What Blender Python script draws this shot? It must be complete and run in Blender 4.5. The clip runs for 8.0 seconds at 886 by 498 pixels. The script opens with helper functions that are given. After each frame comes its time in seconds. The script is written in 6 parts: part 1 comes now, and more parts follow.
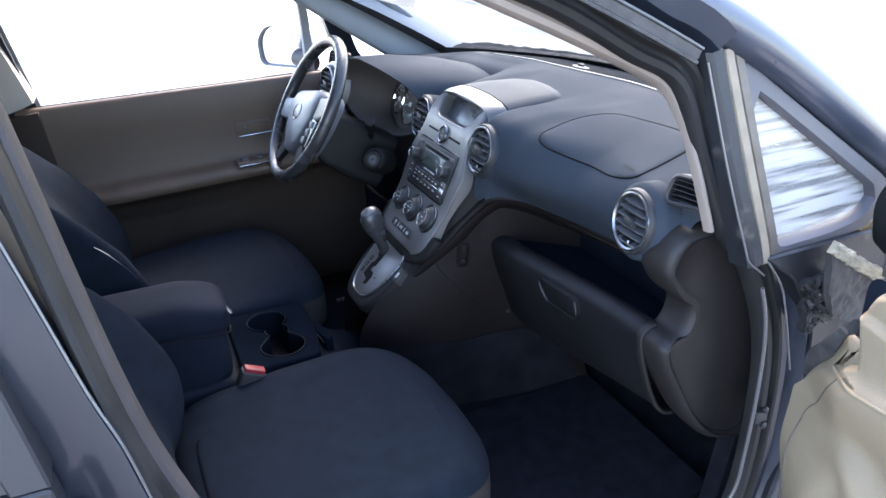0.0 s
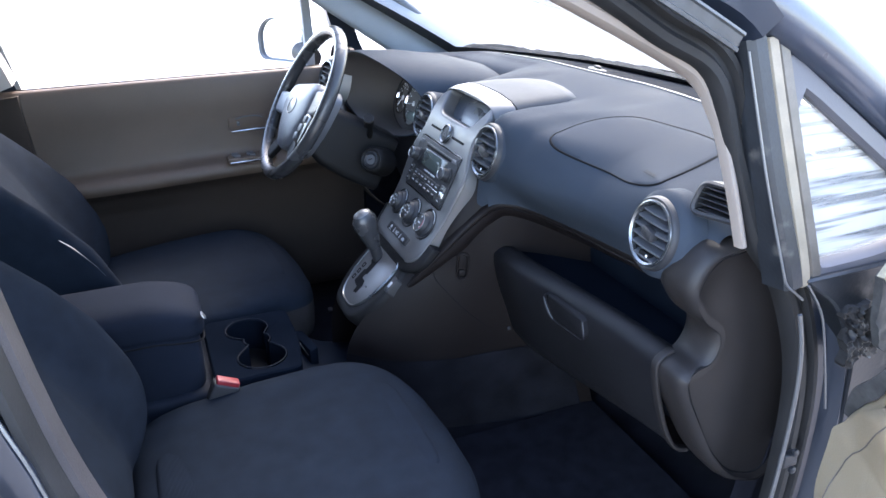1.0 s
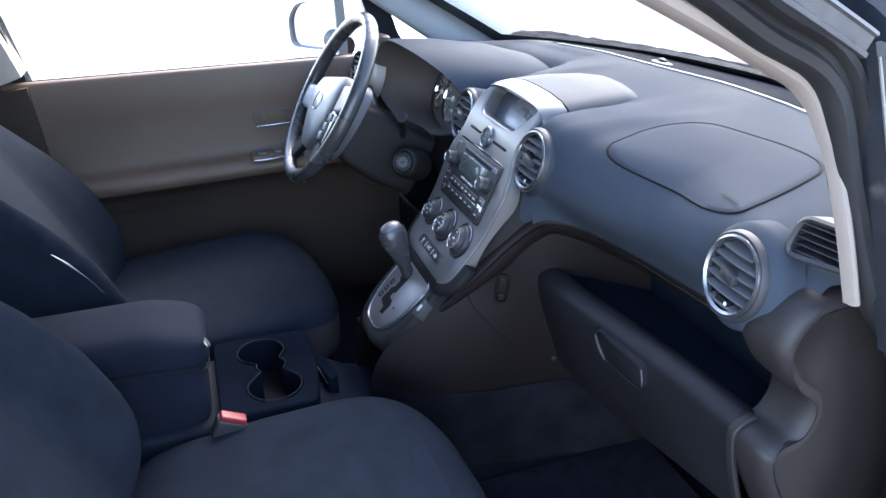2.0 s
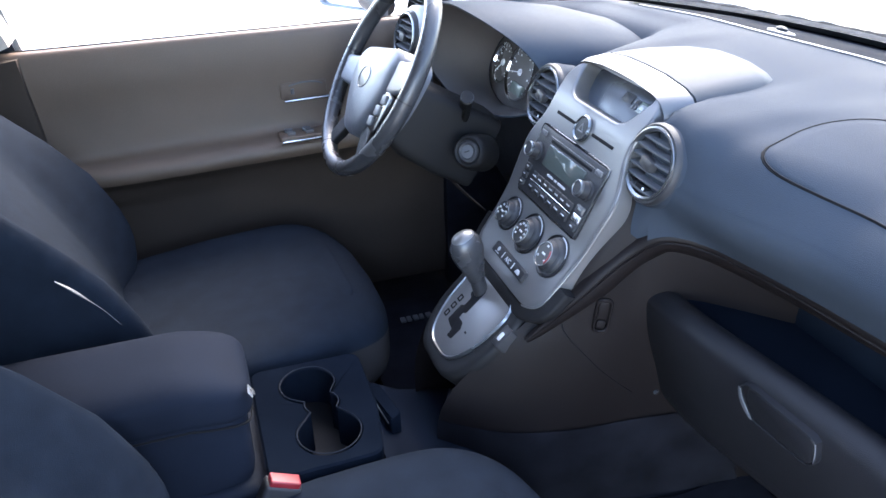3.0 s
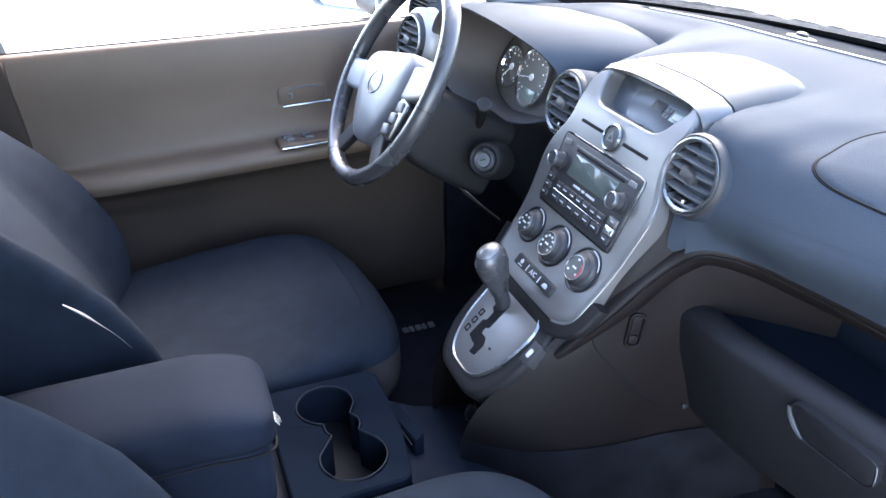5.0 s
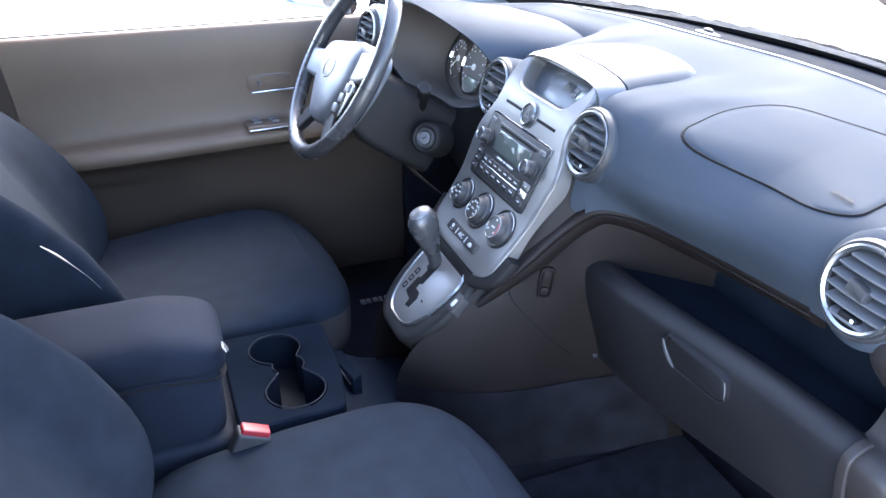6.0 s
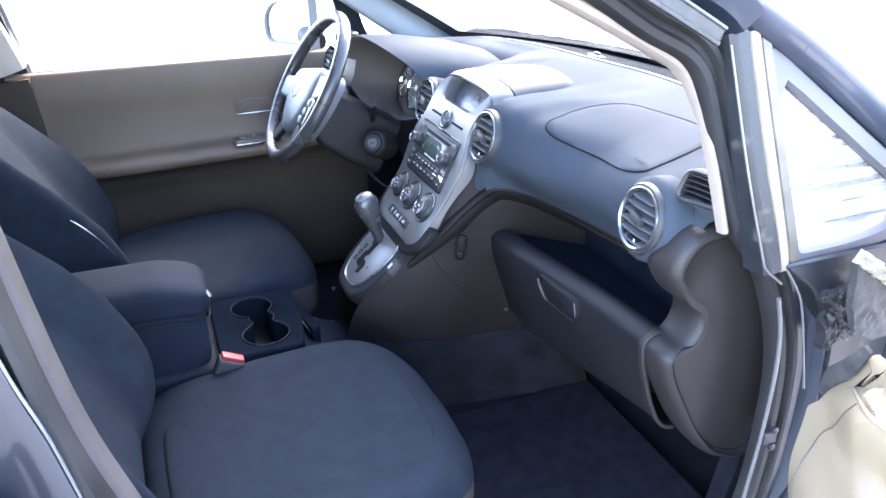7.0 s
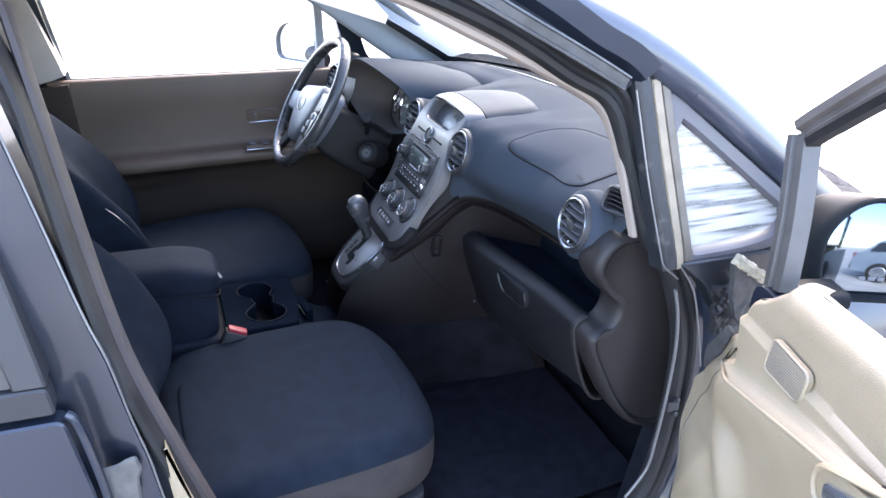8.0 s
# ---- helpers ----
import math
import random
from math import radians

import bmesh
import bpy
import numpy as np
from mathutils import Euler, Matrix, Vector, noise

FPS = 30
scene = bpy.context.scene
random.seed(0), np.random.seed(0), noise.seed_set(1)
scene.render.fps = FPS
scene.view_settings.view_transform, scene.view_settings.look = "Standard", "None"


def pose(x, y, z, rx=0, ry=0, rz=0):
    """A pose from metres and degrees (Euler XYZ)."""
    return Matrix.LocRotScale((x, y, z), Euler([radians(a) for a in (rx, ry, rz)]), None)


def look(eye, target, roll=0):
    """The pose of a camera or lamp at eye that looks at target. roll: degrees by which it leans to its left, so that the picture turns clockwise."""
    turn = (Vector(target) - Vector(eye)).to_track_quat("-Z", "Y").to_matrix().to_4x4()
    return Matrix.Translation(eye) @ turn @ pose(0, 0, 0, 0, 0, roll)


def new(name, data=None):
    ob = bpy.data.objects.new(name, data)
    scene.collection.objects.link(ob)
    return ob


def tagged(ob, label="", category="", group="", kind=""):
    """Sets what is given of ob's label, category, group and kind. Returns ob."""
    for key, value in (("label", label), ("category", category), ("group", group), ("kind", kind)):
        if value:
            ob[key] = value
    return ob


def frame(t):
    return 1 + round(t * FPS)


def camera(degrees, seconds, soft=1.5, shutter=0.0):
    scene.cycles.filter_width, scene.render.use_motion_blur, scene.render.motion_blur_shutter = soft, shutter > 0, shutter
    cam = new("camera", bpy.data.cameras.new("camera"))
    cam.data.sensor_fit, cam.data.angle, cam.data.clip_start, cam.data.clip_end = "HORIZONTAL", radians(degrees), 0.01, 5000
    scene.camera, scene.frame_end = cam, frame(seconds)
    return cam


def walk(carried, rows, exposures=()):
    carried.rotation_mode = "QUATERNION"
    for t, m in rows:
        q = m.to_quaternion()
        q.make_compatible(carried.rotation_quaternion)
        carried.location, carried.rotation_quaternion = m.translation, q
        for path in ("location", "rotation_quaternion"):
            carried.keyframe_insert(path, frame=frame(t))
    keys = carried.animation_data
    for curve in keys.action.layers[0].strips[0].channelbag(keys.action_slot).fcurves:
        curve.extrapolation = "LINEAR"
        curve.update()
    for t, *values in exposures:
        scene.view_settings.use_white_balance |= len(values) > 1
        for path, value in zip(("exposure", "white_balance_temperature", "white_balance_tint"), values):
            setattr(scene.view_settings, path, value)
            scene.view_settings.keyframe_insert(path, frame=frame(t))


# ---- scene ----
cam = camera(60.0, 8.0)
PATH = [
    (0, (-0.655, -1.543, 1.539), (0.03, 0.14, 0.702), -3.1),
    (0.5, (-0.629, -1.499, 1.507), (0.056, 0.191, 0.687), -2.3),
    (1, (-0.595, -1.438, 1.473), (0.082, 0.264, 0.669), -1.0),
    (1.2, (-0.58, -1.405, 1.469), (0.09, 0.298, 0.662), -0.9),
    (2.3, (-0.495, -1.168, 1.455), (0.031, 0.548, 0.573), -1.6),
    (2.5, (-0.502, -1.091, 1.452), (0.023, 0.608, 0.537), -1.6),
    (3, (-0.548, -0.965, 1.451), (-0.007, 0.701, 0.486), -1.5),
    (3.5, (-0.585, -0.907, 1.453), (-0.035, 0.724, 0.435), -1.5),
    (4, (-0.615, -0.884, 1.464), (-0.029, 0.734, 0.445), -0.8),
    (4.2, (-0.614, -0.88, 1.459), (-0.023, 0.747, 0.457), -0.9),
    (5.3, (-0.616, -0.895, 1.452), (0.029, 0.732, 0.486), -0.1),
    (5.5, (-0.615, -0.926, 1.452), (0.034, 0.704, 0.493), 0.3),
    (6, (-0.589, -1.081, 1.452), (0.06, 0.558, 0.508), 0.5),
    (6.5, (-0.568, -1.309, 1.463), (0.077, 0.343, 0.539), 0.4),
    (7, (-0.592, -1.481, 1.493), (0.058, 0.21, 0.644), -0.8),
    (7.5, (-0.664, -1.64, 1.527), (0.004, 0.053, 0.699), -0.1),
    (8, (-0.628, -1.735, 1.578), (0.021, -0.033, 0.753), 1.4),
]
walk(cam, [(t, look(eye, target, roll)) for t, eye, target, roll in PATH],
     [(0, 3.85, 6800, 17), (1, 4.15, 6800, 17), (2.5, 4.35, 6700, 17), (3.5, 5.18, 7050, 17), (4, 5.30, 7080, 17), (5.5, 5.05, 7030, 17), (6.5, 5.40, 6650, 18), (7, 5.15, 6800, 18), (7.5, 4.70, 6900, 19), (8, 4.20, 6900, 19)])

# ---- light ----
# A hazy sun stands before the car on its left; the sky is bright all round.
SUN_DIR = Vector((0.50, 0.62, 0.72)).normalized()
world = bpy.data.worlds.new("sky")
scene.world = world
world.use_nodes = True
wn = world.node_tree.nodes
sky = wn.new("ShaderNodeTexSky")
sky.sky_type = "NISHITA"
sky.sun_disc = False
sky.sun_elevation = math.asin(SUN_DIR.z)
sky.sun_rotation = math.atan2(SUN_DIR.x, SUN_DIR.y)
sky.air_density, sky.dust_density, sky.ozone_density = 1.0, 1.6, 1.0
wn["Background"].inputs["Strength"].default_value = 0.15
world.node_tree.links.new(sky.outputs["Color"], wn["Background"].inputs["Color"])
sun = new("sun", bpy.data.lights.new("sun", "SUN"))
sun.data.energy, sun.data.angle, sun.data.color = 0.5, radians(30), (1.0, 0.96, 0.90)
sun.matrix_world = look(SUN_DIR * 20, (0, 0, 0))


# ---- materials ----
def material(name, col, rough=0.5, metal=0.0, var=0.15, scale=6.0, bump=0.15, grain=500.0, coat=0.0, kind="noise", wear=0.0, sheen=0.0, spec=0.5):
    """A procedural surface: two scales of colour change, fine relief, and a little change of gloss."""
    m = bpy.data.materials.new(name)
    m.use_nodes = True
    nt = m.node_tree
    b = nt.nodes["Principled BSDF"]
    link = nt.links.new
    tc = nt.nodes.new("ShaderNodeTexCoord")
    big = nt.nodes.new("ShaderNodeTexNoise")
    big.inputs["Scale"].default_value, big.inputs["Detail"].default_value = scale, 5.0
    link(tc.outputs["Object"], big.inputs["Vector"])
    fine = nt.nodes.new("ShaderNodeTexVoronoi" if kind == "leather" else "ShaderNodeTexNoise")
    fine.inputs["Scale"].default_value = grain
    link(tc.outputs["Object"], fine.inputs["Vector"])
    fine_out = fine.outputs["Distance"] if kind == "leather" else fine.outputs[0]
    if kind == "rib":
        wave = nt.nodes.new("ShaderNodeTexWave")
        wave.inputs["Scale"].default_value, wave.inputs["Distortion"].default_value = 170.0, 0.3
        wave.bands_direction = "X"
        link(tc.outputs["Object"], wave.inputs["Vector"])
        add = nt.nodes.new("ShaderNodeMath")
        add.operation, add.inputs[1].default_value = "MULTIPLY_ADD", 0.5
        link(fine_out, add.inputs[0])
        link(wave.outputs["Fac"], add.inputs[2])
        fine_out = add.outputs[0]
    if kind == "weave":
        wave = nt.nodes.new("ShaderNodeTexWave")
        wave.inputs["Scale"].default_value, wave.inputs["Distortion"].default_value = grain * 0.35, 0.6
        wave.bands_direction = "DIAGONAL"
        link(tc.outputs["Object"], wave.inputs["Vector"])
        add = nt.nodes.new("ShaderNodeMath")
        add.operation = "ADD"
        link(wave.outputs["Fac"], add.inputs[0])
        link(fine_out, add.inputs[1])
        fine_out = add.outputs[0]
    ramp = nt.nodes.new("ShaderNodeMapRange")
    ramp.inputs["From Min"].default_value, ramp.inputs["From Max"].default_value = 0.3, 0.7
    ramp.inputs["To Min"].default_value, ramp.inputs["To Max"].default_value = 1 - var, 1 + var
    link(big.outputs[0], ramp.inputs["Value"])
    grainy = nt.nodes.new("ShaderNodeMapRange")
    grainy.inputs["To Min"].default_value, grainy.inputs["To Max"].default_value = 1 - var * 0.6, 1 + var * 0.6
    link(fine_out, grainy.inputs["Value"])
    mul = nt.nodes.new("ShaderNodeMath")
    mul.operation = "MULTIPLY"
    link(ramp.outputs[0], mul.inputs[0])
    link(grainy.outputs[0], mul.inputs[1])
    tint = nt.nodes.new("ShaderNodeVectorMath")
    tint.operation = "SCALE"
    tint.inputs[0].default_value = col
    link(mul.outputs[0], tint.inputs["Scale"])
    last = tint.outputs[0]
    if wear > 0:
        spots = nt.nodes.new("ShaderNodeTexNoise")
        spots.inputs["Scale"].default_value, spots.inputs["Detail"].default_value = 22.0, 8.0
        link(tc.outputs["Object"], spots.inputs["Vector"])
        cut = nt.nodes.new("ShaderNodeMapRange")
        cut.inputs["From Min"].default_value, cut.inputs["From Max"].default_value = 0.60, 0.72
        cut.inputs["To Max"].default_value = wear
        link(spots.outputs[0], cut.inputs["Value"])
        mix = nt.nodes.new("ShaderNodeMix")
        mix.data_type = "RGBA"
        mix.inputs[7].default_value = (0.30, 0.27, 0.23, 1)
        link(cut.outputs[0], mix.inputs[0])
        link(last, mix.inputs[6])
        last = mix.outputs[2]
    link(last, b.inputs["Base Color"])
    gloss = nt.nodes.new("ShaderNodeMapRange")
    gloss.inputs["From Min"].default_value, gloss.inputs["From Max"].default_value = 0.3, 0.7
    gloss.inputs["To Min"].default_value, gloss.inputs["To Max"].default_value = max(rough - 0.07, 0.02), min(rough + 0.07, 1)
    link(big.outputs[0], gloss.inputs["Value"])
    link(gloss.outputs[0], b.inputs["Roughness"])
    b.inputs["Metallic"].default_value = metal
    b.inputs["Specular IOR Level"].default_value = spec
    b.inputs["Coat Weight"].default_value = coat
    b.inputs["Coat Roughness"].default_value = 0.04
    b.inputs["Sheen Weight"].default_value = sheen
    if bump > 0:
        bp = nt.nodes.new("ShaderNodeBump")
        bp.inputs["Strength"].default_value, bp.inputs["Distance"].default_value = bump, 0.001
        link(fine_out, bp.inputs["Height"])
        link(bp.outputs[0], b.inputs["Normal"])
    return m


def glass(name, tint, gloss, dust_streaks=0.0):
    m = bpy.data.materials.new(name)
    m.use_nodes = True
    nt = m.node_tree
    nt.nodes.remove(nt.nodes["Principled BSDF"])
    clear = nt.nodes.new("ShaderNodeBsdfTransparent")
    clear.inputs[0].default_value = (*tint, 1)
    shine = nt.nodes.new("ShaderNodeBsdfGlossy")
    shine.inputs["Roughness"].default_value = 0.02
    facing = nt.nodes.new("ShaderNodeLayerWeight")
    facing.inputs["Blend"].default_value = 0.5
    power = nt.nodes.new("ShaderNodeMath")
    power.operation, power.inputs[1].default_value = "POWER", 5.0
    nt.links.new(facing.outputs["Facing"], power.inputs[0])
    fres = nt.nodes.new("ShaderNodeMapRange")
    fres.inputs["To Min"].default_value, fres.inputs["To Max"].default_value = ((gloss - 1) / (gloss + 1)) ** 2, 0.9
    nt.links.new(power.outputs[0], fres.inputs["Value"])
    mix = nt.nodes.new("ShaderNodeMixShader")
    nt.links.new(fres.outputs[0], mix.inputs[0])
    nt.links.new(clear.outputs[0], mix.inputs[1])
    nt.links.new(shine.outputs[0], mix.inputs[2])
    last = mix.outputs[0]
    if dust_streaks:  # dusty film; its slanted streaks also paint reflections in the glass
        tc = nt.nodes.new("ShaderNodeTexCoord")
        stretch = nt.nodes.new("ShaderNodeMapping")
        stretch.inputs["Rotation"].default_value = (0, radians(-14), 0)
        stretch.inputs["Scale"].default_value = (5, 5, 105)
        smear = nt.nodes.new("ShaderNodeTexNoise")
        smear.inputs["Scale"].default_value, smear.inputs["Detail"].default_value = 1.0, 6.0
        cut = nt.nodes.new("ShaderNodeMapRange")
        cut.inputs["From Min"].default_value, cut.inputs["From Max"].default_value = 0.40, 0.56
        cut.inputs["To Min"].default_value, cut.inputs["To Max"].default_value = 0.22, dust_streaks
        film_ = nt.nodes.new("ShaderNodeBsdfDiffuse")
        film_.inputs[0].default_value = (0.60, 0.57, 0.53, 1)
        mix2 = nt.nodes.new("ShaderNodeMixShader")
        nt.links.new(tc.outputs["Object"], stretch.inputs[0])
        nt.links.new(stretch.outputs[0], smear.inputs["Vector"])
        nt.links.new(smear.outputs[0], cut.inputs["Value"])
        nt.links.new(cut.outputs[0], mix2.inputs[0])
        nt.links.new(last, mix2.inputs[1])
        nt.links.new(film_.outputs[0], mix2.inputs[2])
        last = mix2.outputs[0]
    nt.links.new(last, nt.nodes["Material Output"].inputs[0])
    return m


PAD = material("dash_pad", (0.0270, 0.0340, 0.0440), 0.66, var=0.10, scale=5, bump=0.25, grain=900, kind="leather", spec=0.05)
LIDGREY = material("lid_plastic", (0.036, 0.041, 0.048), 0.6, var=0.06, scale=6, bump=0.15, grain=900, kind="leather", spec=0.10)
HARD = material("black_plastic", (0.019, 0.019, 0.021), 0.5, var=0.12, bump=0.2, grain=1100, kind="leather", spec=0.35)
LOWER = material("lower_trim", (0.0078, 0.0059, 0.0058), 0.50, var=0.16, scale=4, bump=0.25, grain=900, kind="leather", spec=0.12)
GLOVE = material("glovebox_plastic", (0.0088, 0.0086, 0.0100), 0.46, var=0.16, scale=4, bump=0.25, grain=900, kind="leather", spec=0.2)
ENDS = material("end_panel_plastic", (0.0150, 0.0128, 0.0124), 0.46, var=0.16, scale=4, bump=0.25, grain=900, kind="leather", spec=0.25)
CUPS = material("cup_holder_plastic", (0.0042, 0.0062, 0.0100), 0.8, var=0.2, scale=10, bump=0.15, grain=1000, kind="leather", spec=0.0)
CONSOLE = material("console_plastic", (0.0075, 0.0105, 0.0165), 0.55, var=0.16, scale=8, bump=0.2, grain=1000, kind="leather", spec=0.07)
DARK = material("deep_black", (0.008, 0.008, 0.009), 0.7, var=0.1, bump=0.1, spec=0.08)
GLOSSY = material("gloss_black", (0.012, 0.012, 0.014), 0.16, var=0.08, bump=0.0)
FACE = material("gauge_face", (0.115, 0.106, 0.100), 0.30, var=0.06, bump=0.0)
SLAT = material("vent_slat", (0.072, 0.074, 0.080), 0.45, var=0.1, bump=0.1)
SILVER = material("satin_silver", (0.116, 0.113, 0.112), 0.36, metal=0.45, var=0.05, scale=9, bump=0.05, grain=1500)
BRIGHT = material("bright_silver", (0.55, 0.56, 0.58), 0.22, metal=0.9, var=0.04, bump=0.0)
RING = material("brushed_ring", (0.22, 0.225, 0.23), 0.26, metal=0.9, var=0.04, bump=0.0)
CHROME = material("chrome", (0.75, 0.75, 0.76), 0.10, metal=1.0, var=0.04, bump=0.0)
LEATHER = material("worn_leather", (0.032, 0.032, 0.034), 0.26, var=0.2, scale=14, bump=0.25, grain=700, kind="leather")
HUB = material("wheel_hub_plastic", (0.080, 0.084, 0.096), 0.42, var=0.08, scale=10, bump=0.2, grain=900, kind="leather")
FABRIC = material("seat_fabric", (0.0098, 0.0134, 0.0194), 0.95, var=0.17, scale=26, bump=0.5, grain=1200, spec=0.03)
FABRIC2 = material("ribbed_fabric", (0.0098, 0.0134, 0.0196), 0.95, var=0.15, scale=24, bump=0.35, grain=700, kind="rib", spec=0.03)
ARM = material("armrest_vinyl", (0.0098, 0.0126, 0.0190), 0.70, var=0.16, scale=9, bump=0.10, grain=700, kind="leather", spec=0.03)
CARPET = material("carpet", (0.0088, 0.0089, 0.0112), 0.98, var=0.35, scale=16, bump=1.0, grain=900, spec=0.05)
MAT_CLOTH = material("mat_cloth", (0.0098, 0.0102, 0.0140), 0.98, var=0.3, scale=30, bump=1.0, grain=1400, spec=0.05)
RUBBER = material("seal_rubber", (0.013, 0.0125, 0.0125), 0.55, var=0.25, scale=18, bump=0.2, grain=300, spec=0.2)
FILM = material("crumpled_film", (0.024, 0.023, 0.023), 0.38, var=0.5, scale=60, bump=0.7, grain=140, spec=0.2)
PAINT = material("dark_paint", (0.0080, 0.0125, 0.0220), 0.38, metal=0.2, var=0.10, scale=3, bump=0.0, coat=0.35)
# Dusty body paint, lightened further to carry the pillar's sky sheen.
PILLARPAINT = material("dusty_sheen_pillar_paint", (0.026, 0.031, 0.044), 0.34, metal=0.1, var=0.15, scale=9, bump=0.1, grain=200, coat=0.4)
DUSTY = material("dusty_paint", (0.015, 0.0165, 0.019), 0.38, var=0.3, scale=14, bump=0.3, grain=200, wear=0.20, spec=0.3)
POST = material("tarnished_post", (0.085, 0.072, 0.060), 0.42, metal=0.3, var=0.25, scale=30, bump=0.15)
CHANNEL = material("door_channel", (0.052, 0.047, 0.044), 0.5, var=0.2, scale=24, bump=0.1)
MIRRORCAP = material("mirror_cap", (0.010, 0.0115, 0.0125), 0.62, var=0.15, scale=12, bump=0.2, grain=900, kind="leather", spec=0.06)
COVER = material("dirty_cover", (0.040, 0.039, 0.038), 0.6, var=0.4, scale=30, bump=0.5, grain=120, spec=0.2)
STEEL = material("window_channel", (0.075, 0.063, 0.057), 0.5, metal=0.0, var=0.18, scale=24, bump=0.1)
GREY = material("grey_plastic", (0.075, 0.075, 0.080), 0.5, var=0.12, scale=10, bump=0.15, grain=800)
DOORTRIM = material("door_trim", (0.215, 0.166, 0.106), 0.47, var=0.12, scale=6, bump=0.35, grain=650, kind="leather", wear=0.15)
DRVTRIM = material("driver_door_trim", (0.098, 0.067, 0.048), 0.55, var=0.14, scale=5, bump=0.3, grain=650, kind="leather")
# Darkened copy of the door trim: shade below the armrest is in the colour.
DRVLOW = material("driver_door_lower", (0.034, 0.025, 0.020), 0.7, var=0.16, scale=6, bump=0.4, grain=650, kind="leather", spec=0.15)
HEADLINER = material("pale_trim", (0.36, 0.32, 0.29), 0.7, var=0.08, bump=0.2, grain=700)
PILLAR = material("pillar_trim", (0.25, 0.26, 0.27), 0.6, var=0.08, bump=0.2, grain=800)
TAPE = material("sealing_putty", (0.27, 0.235, 0.165), 0.7, var=0.4, scale=40, bump=0.8, grain=160)
WHITE = material("white_mark", (0.75, 0.75, 0.75), 0.5, var=0.03, bump=0.0)
RED = material("red_plastic", (0.20, 0.011, 0.016), 0.4, var=0.08, bump=0.0)
LCD = material("lcd", (0.16, 0.19, 0.17), 0.12, var=0.05, bump=0.0)
FOIL = material("foil_tag", (0.26, 0.26, 0.26), 0.3, metal=0.6, var=0.3, scale=60, bump=0.5, grain=120)
LABELM = material("peeled_label", (0.070, 0.067, 0.061), 0.7, var=0.35, scale=45, bump=0.7, grain=120)
PRINT = material("pale_print", (0.38, 0.39, 0.40), 0.5, var=0.03, bump=0.0)
SMOKED = material("smoked_cover", (0.050, 0.056, 0.068), 0.30, var=0.05, bump=0.0, spec=0.5)
DIALWELL = material("dial_black", (0.010, 0.010, 0.011), 0.30, var=0.06, bump=0.0, spec=0.4)
RADIO_LCD = material("radio_screen", (0.060, 0.072, 0.066), 0.06, var=0.04, bump=0.0)
SKIRT = material("seat_skirt_fabric", (0.036, 0.032, 0.031), 0.9, var=0.2, scale=12, bump=0.5, grain=900, spec=0.05)
PILLARLOW = material("pillar_foot_trim", (0.040, 0.034, 0.033), 0.6, var=0.18, scale=9, bump=0.2, grain=700, kind="leather", spec=0.2)
POSTCREAM = material("faded_post_strip", (0.175, 0.140, 0.098), 0.5, var=0.2, scale=26, bump=0.15)
COLUMN = material("column_plastic", (0.0092, 0.0088, 0.0092), 0.55, var=0.15, bump=0.2, grain=1000, kind="leather", spec=0.15)
SUNLITPLASTIC = material("sunlit_vent_plastic", (0.36, 0.35, 0.34), 0.4, metal=0.2, var=0.06, bump=0.05)
DARKFRIT = material("black_frit", (0.036, 0.039, 0.046), 0.5, var=0.3, scale=24, bump=0.1, spec=0.15)
COWL = material("dirty_cowl", (0.030, 0.030, 0.031), 0.9, var=0.6, scale=60, bump=0.6, grain=180, spec=0.03)
DEFROST = material("defroster_plastic", (0.0120, 0.0142, 0.0190), 0.75, var=0.12, scale=10, bump=0.2, grain=900, kind="leather", spec=0.01)
TRIMCREAM = material("cream_trim", (0.20, 0.165, 0.140), 0.75, var=0.08, bump=0.2, grain=700, spec=0.1)
RAIL = material("worn_rail", (0.040, 0.041, 0.042), 0.42, metal=0.2, var=0.35, scale=22, bump=0.2, grain=160)
LINING = material("hood_lining_plastic", (0.078, 0.069, 0.066), 0.55, var=0.12, bump=0.15, grain=1000, kind="leather", spec=0.2)
GROUND = material("pale_concrete", (0.36, 0.345, 0.32), 0.9, var=0.25, scale=0.8, bump=0.5, grain=40)
PAPER = material("pale_blue_paint", (0.22, 0.27, 0.31), 0.35, var=0.05, bump=0.0, coat=0.6)
TYRE = material("tyre_rubber", (0.018, 0.018, 0.019), 0.8, var=0.15, bump=0.3, grain=200)
QFRAME = material("window_surround", (0.060, 0.057, 0.064), 0.5, var=0.1, bump=0.15, grain=700)
GLASS = glass("window_glass", (0.90, 0.92, 0.92), 1.5)
QGLASS = glass("dusty_reflecting_glass", (0.48, 0.50, 0.51), 1.5, 0.62)
SCREEN = glass("windscreen_glass", (0.42, 0.46, 0.48), 1.35)
PALE_MIRROR = material("sky_bright_mirror", (0.55, 0.58, 0.60), 0.05, metal=1.0, var=0.01, bump=0.0)
MIRROR = material("mirror_silver", (0.125, 0.155, 0.185), 0.03, metal=1.0, var=0.01, bump=0.0)


# ---- shape helpers ----
def part(name, bm, mat, parent=None, label="", sharp=38.0):
    """Links a bmesh as one mesh object under a thing or a part."""
    bmesh.ops.recalc_face_normals(bm, faces=bm.faces)
    me = bpy.data.meshes.new(name)
    bm.to_mesh(me)
    bm.free()
    for p in me.polygons:
        p.use_smooth = True
    me.set_sharp_from_angle(angle=radians(sharp))
    me.materials.append(mat)
    ob = new(name, me)
    ob.parent = parent
    if parent and parent.type == "EMPTY":
        ob.matrix_parent_inverse = Matrix.Translation(-parent.location)
    if label:
        ob["label"] = label
    return ob


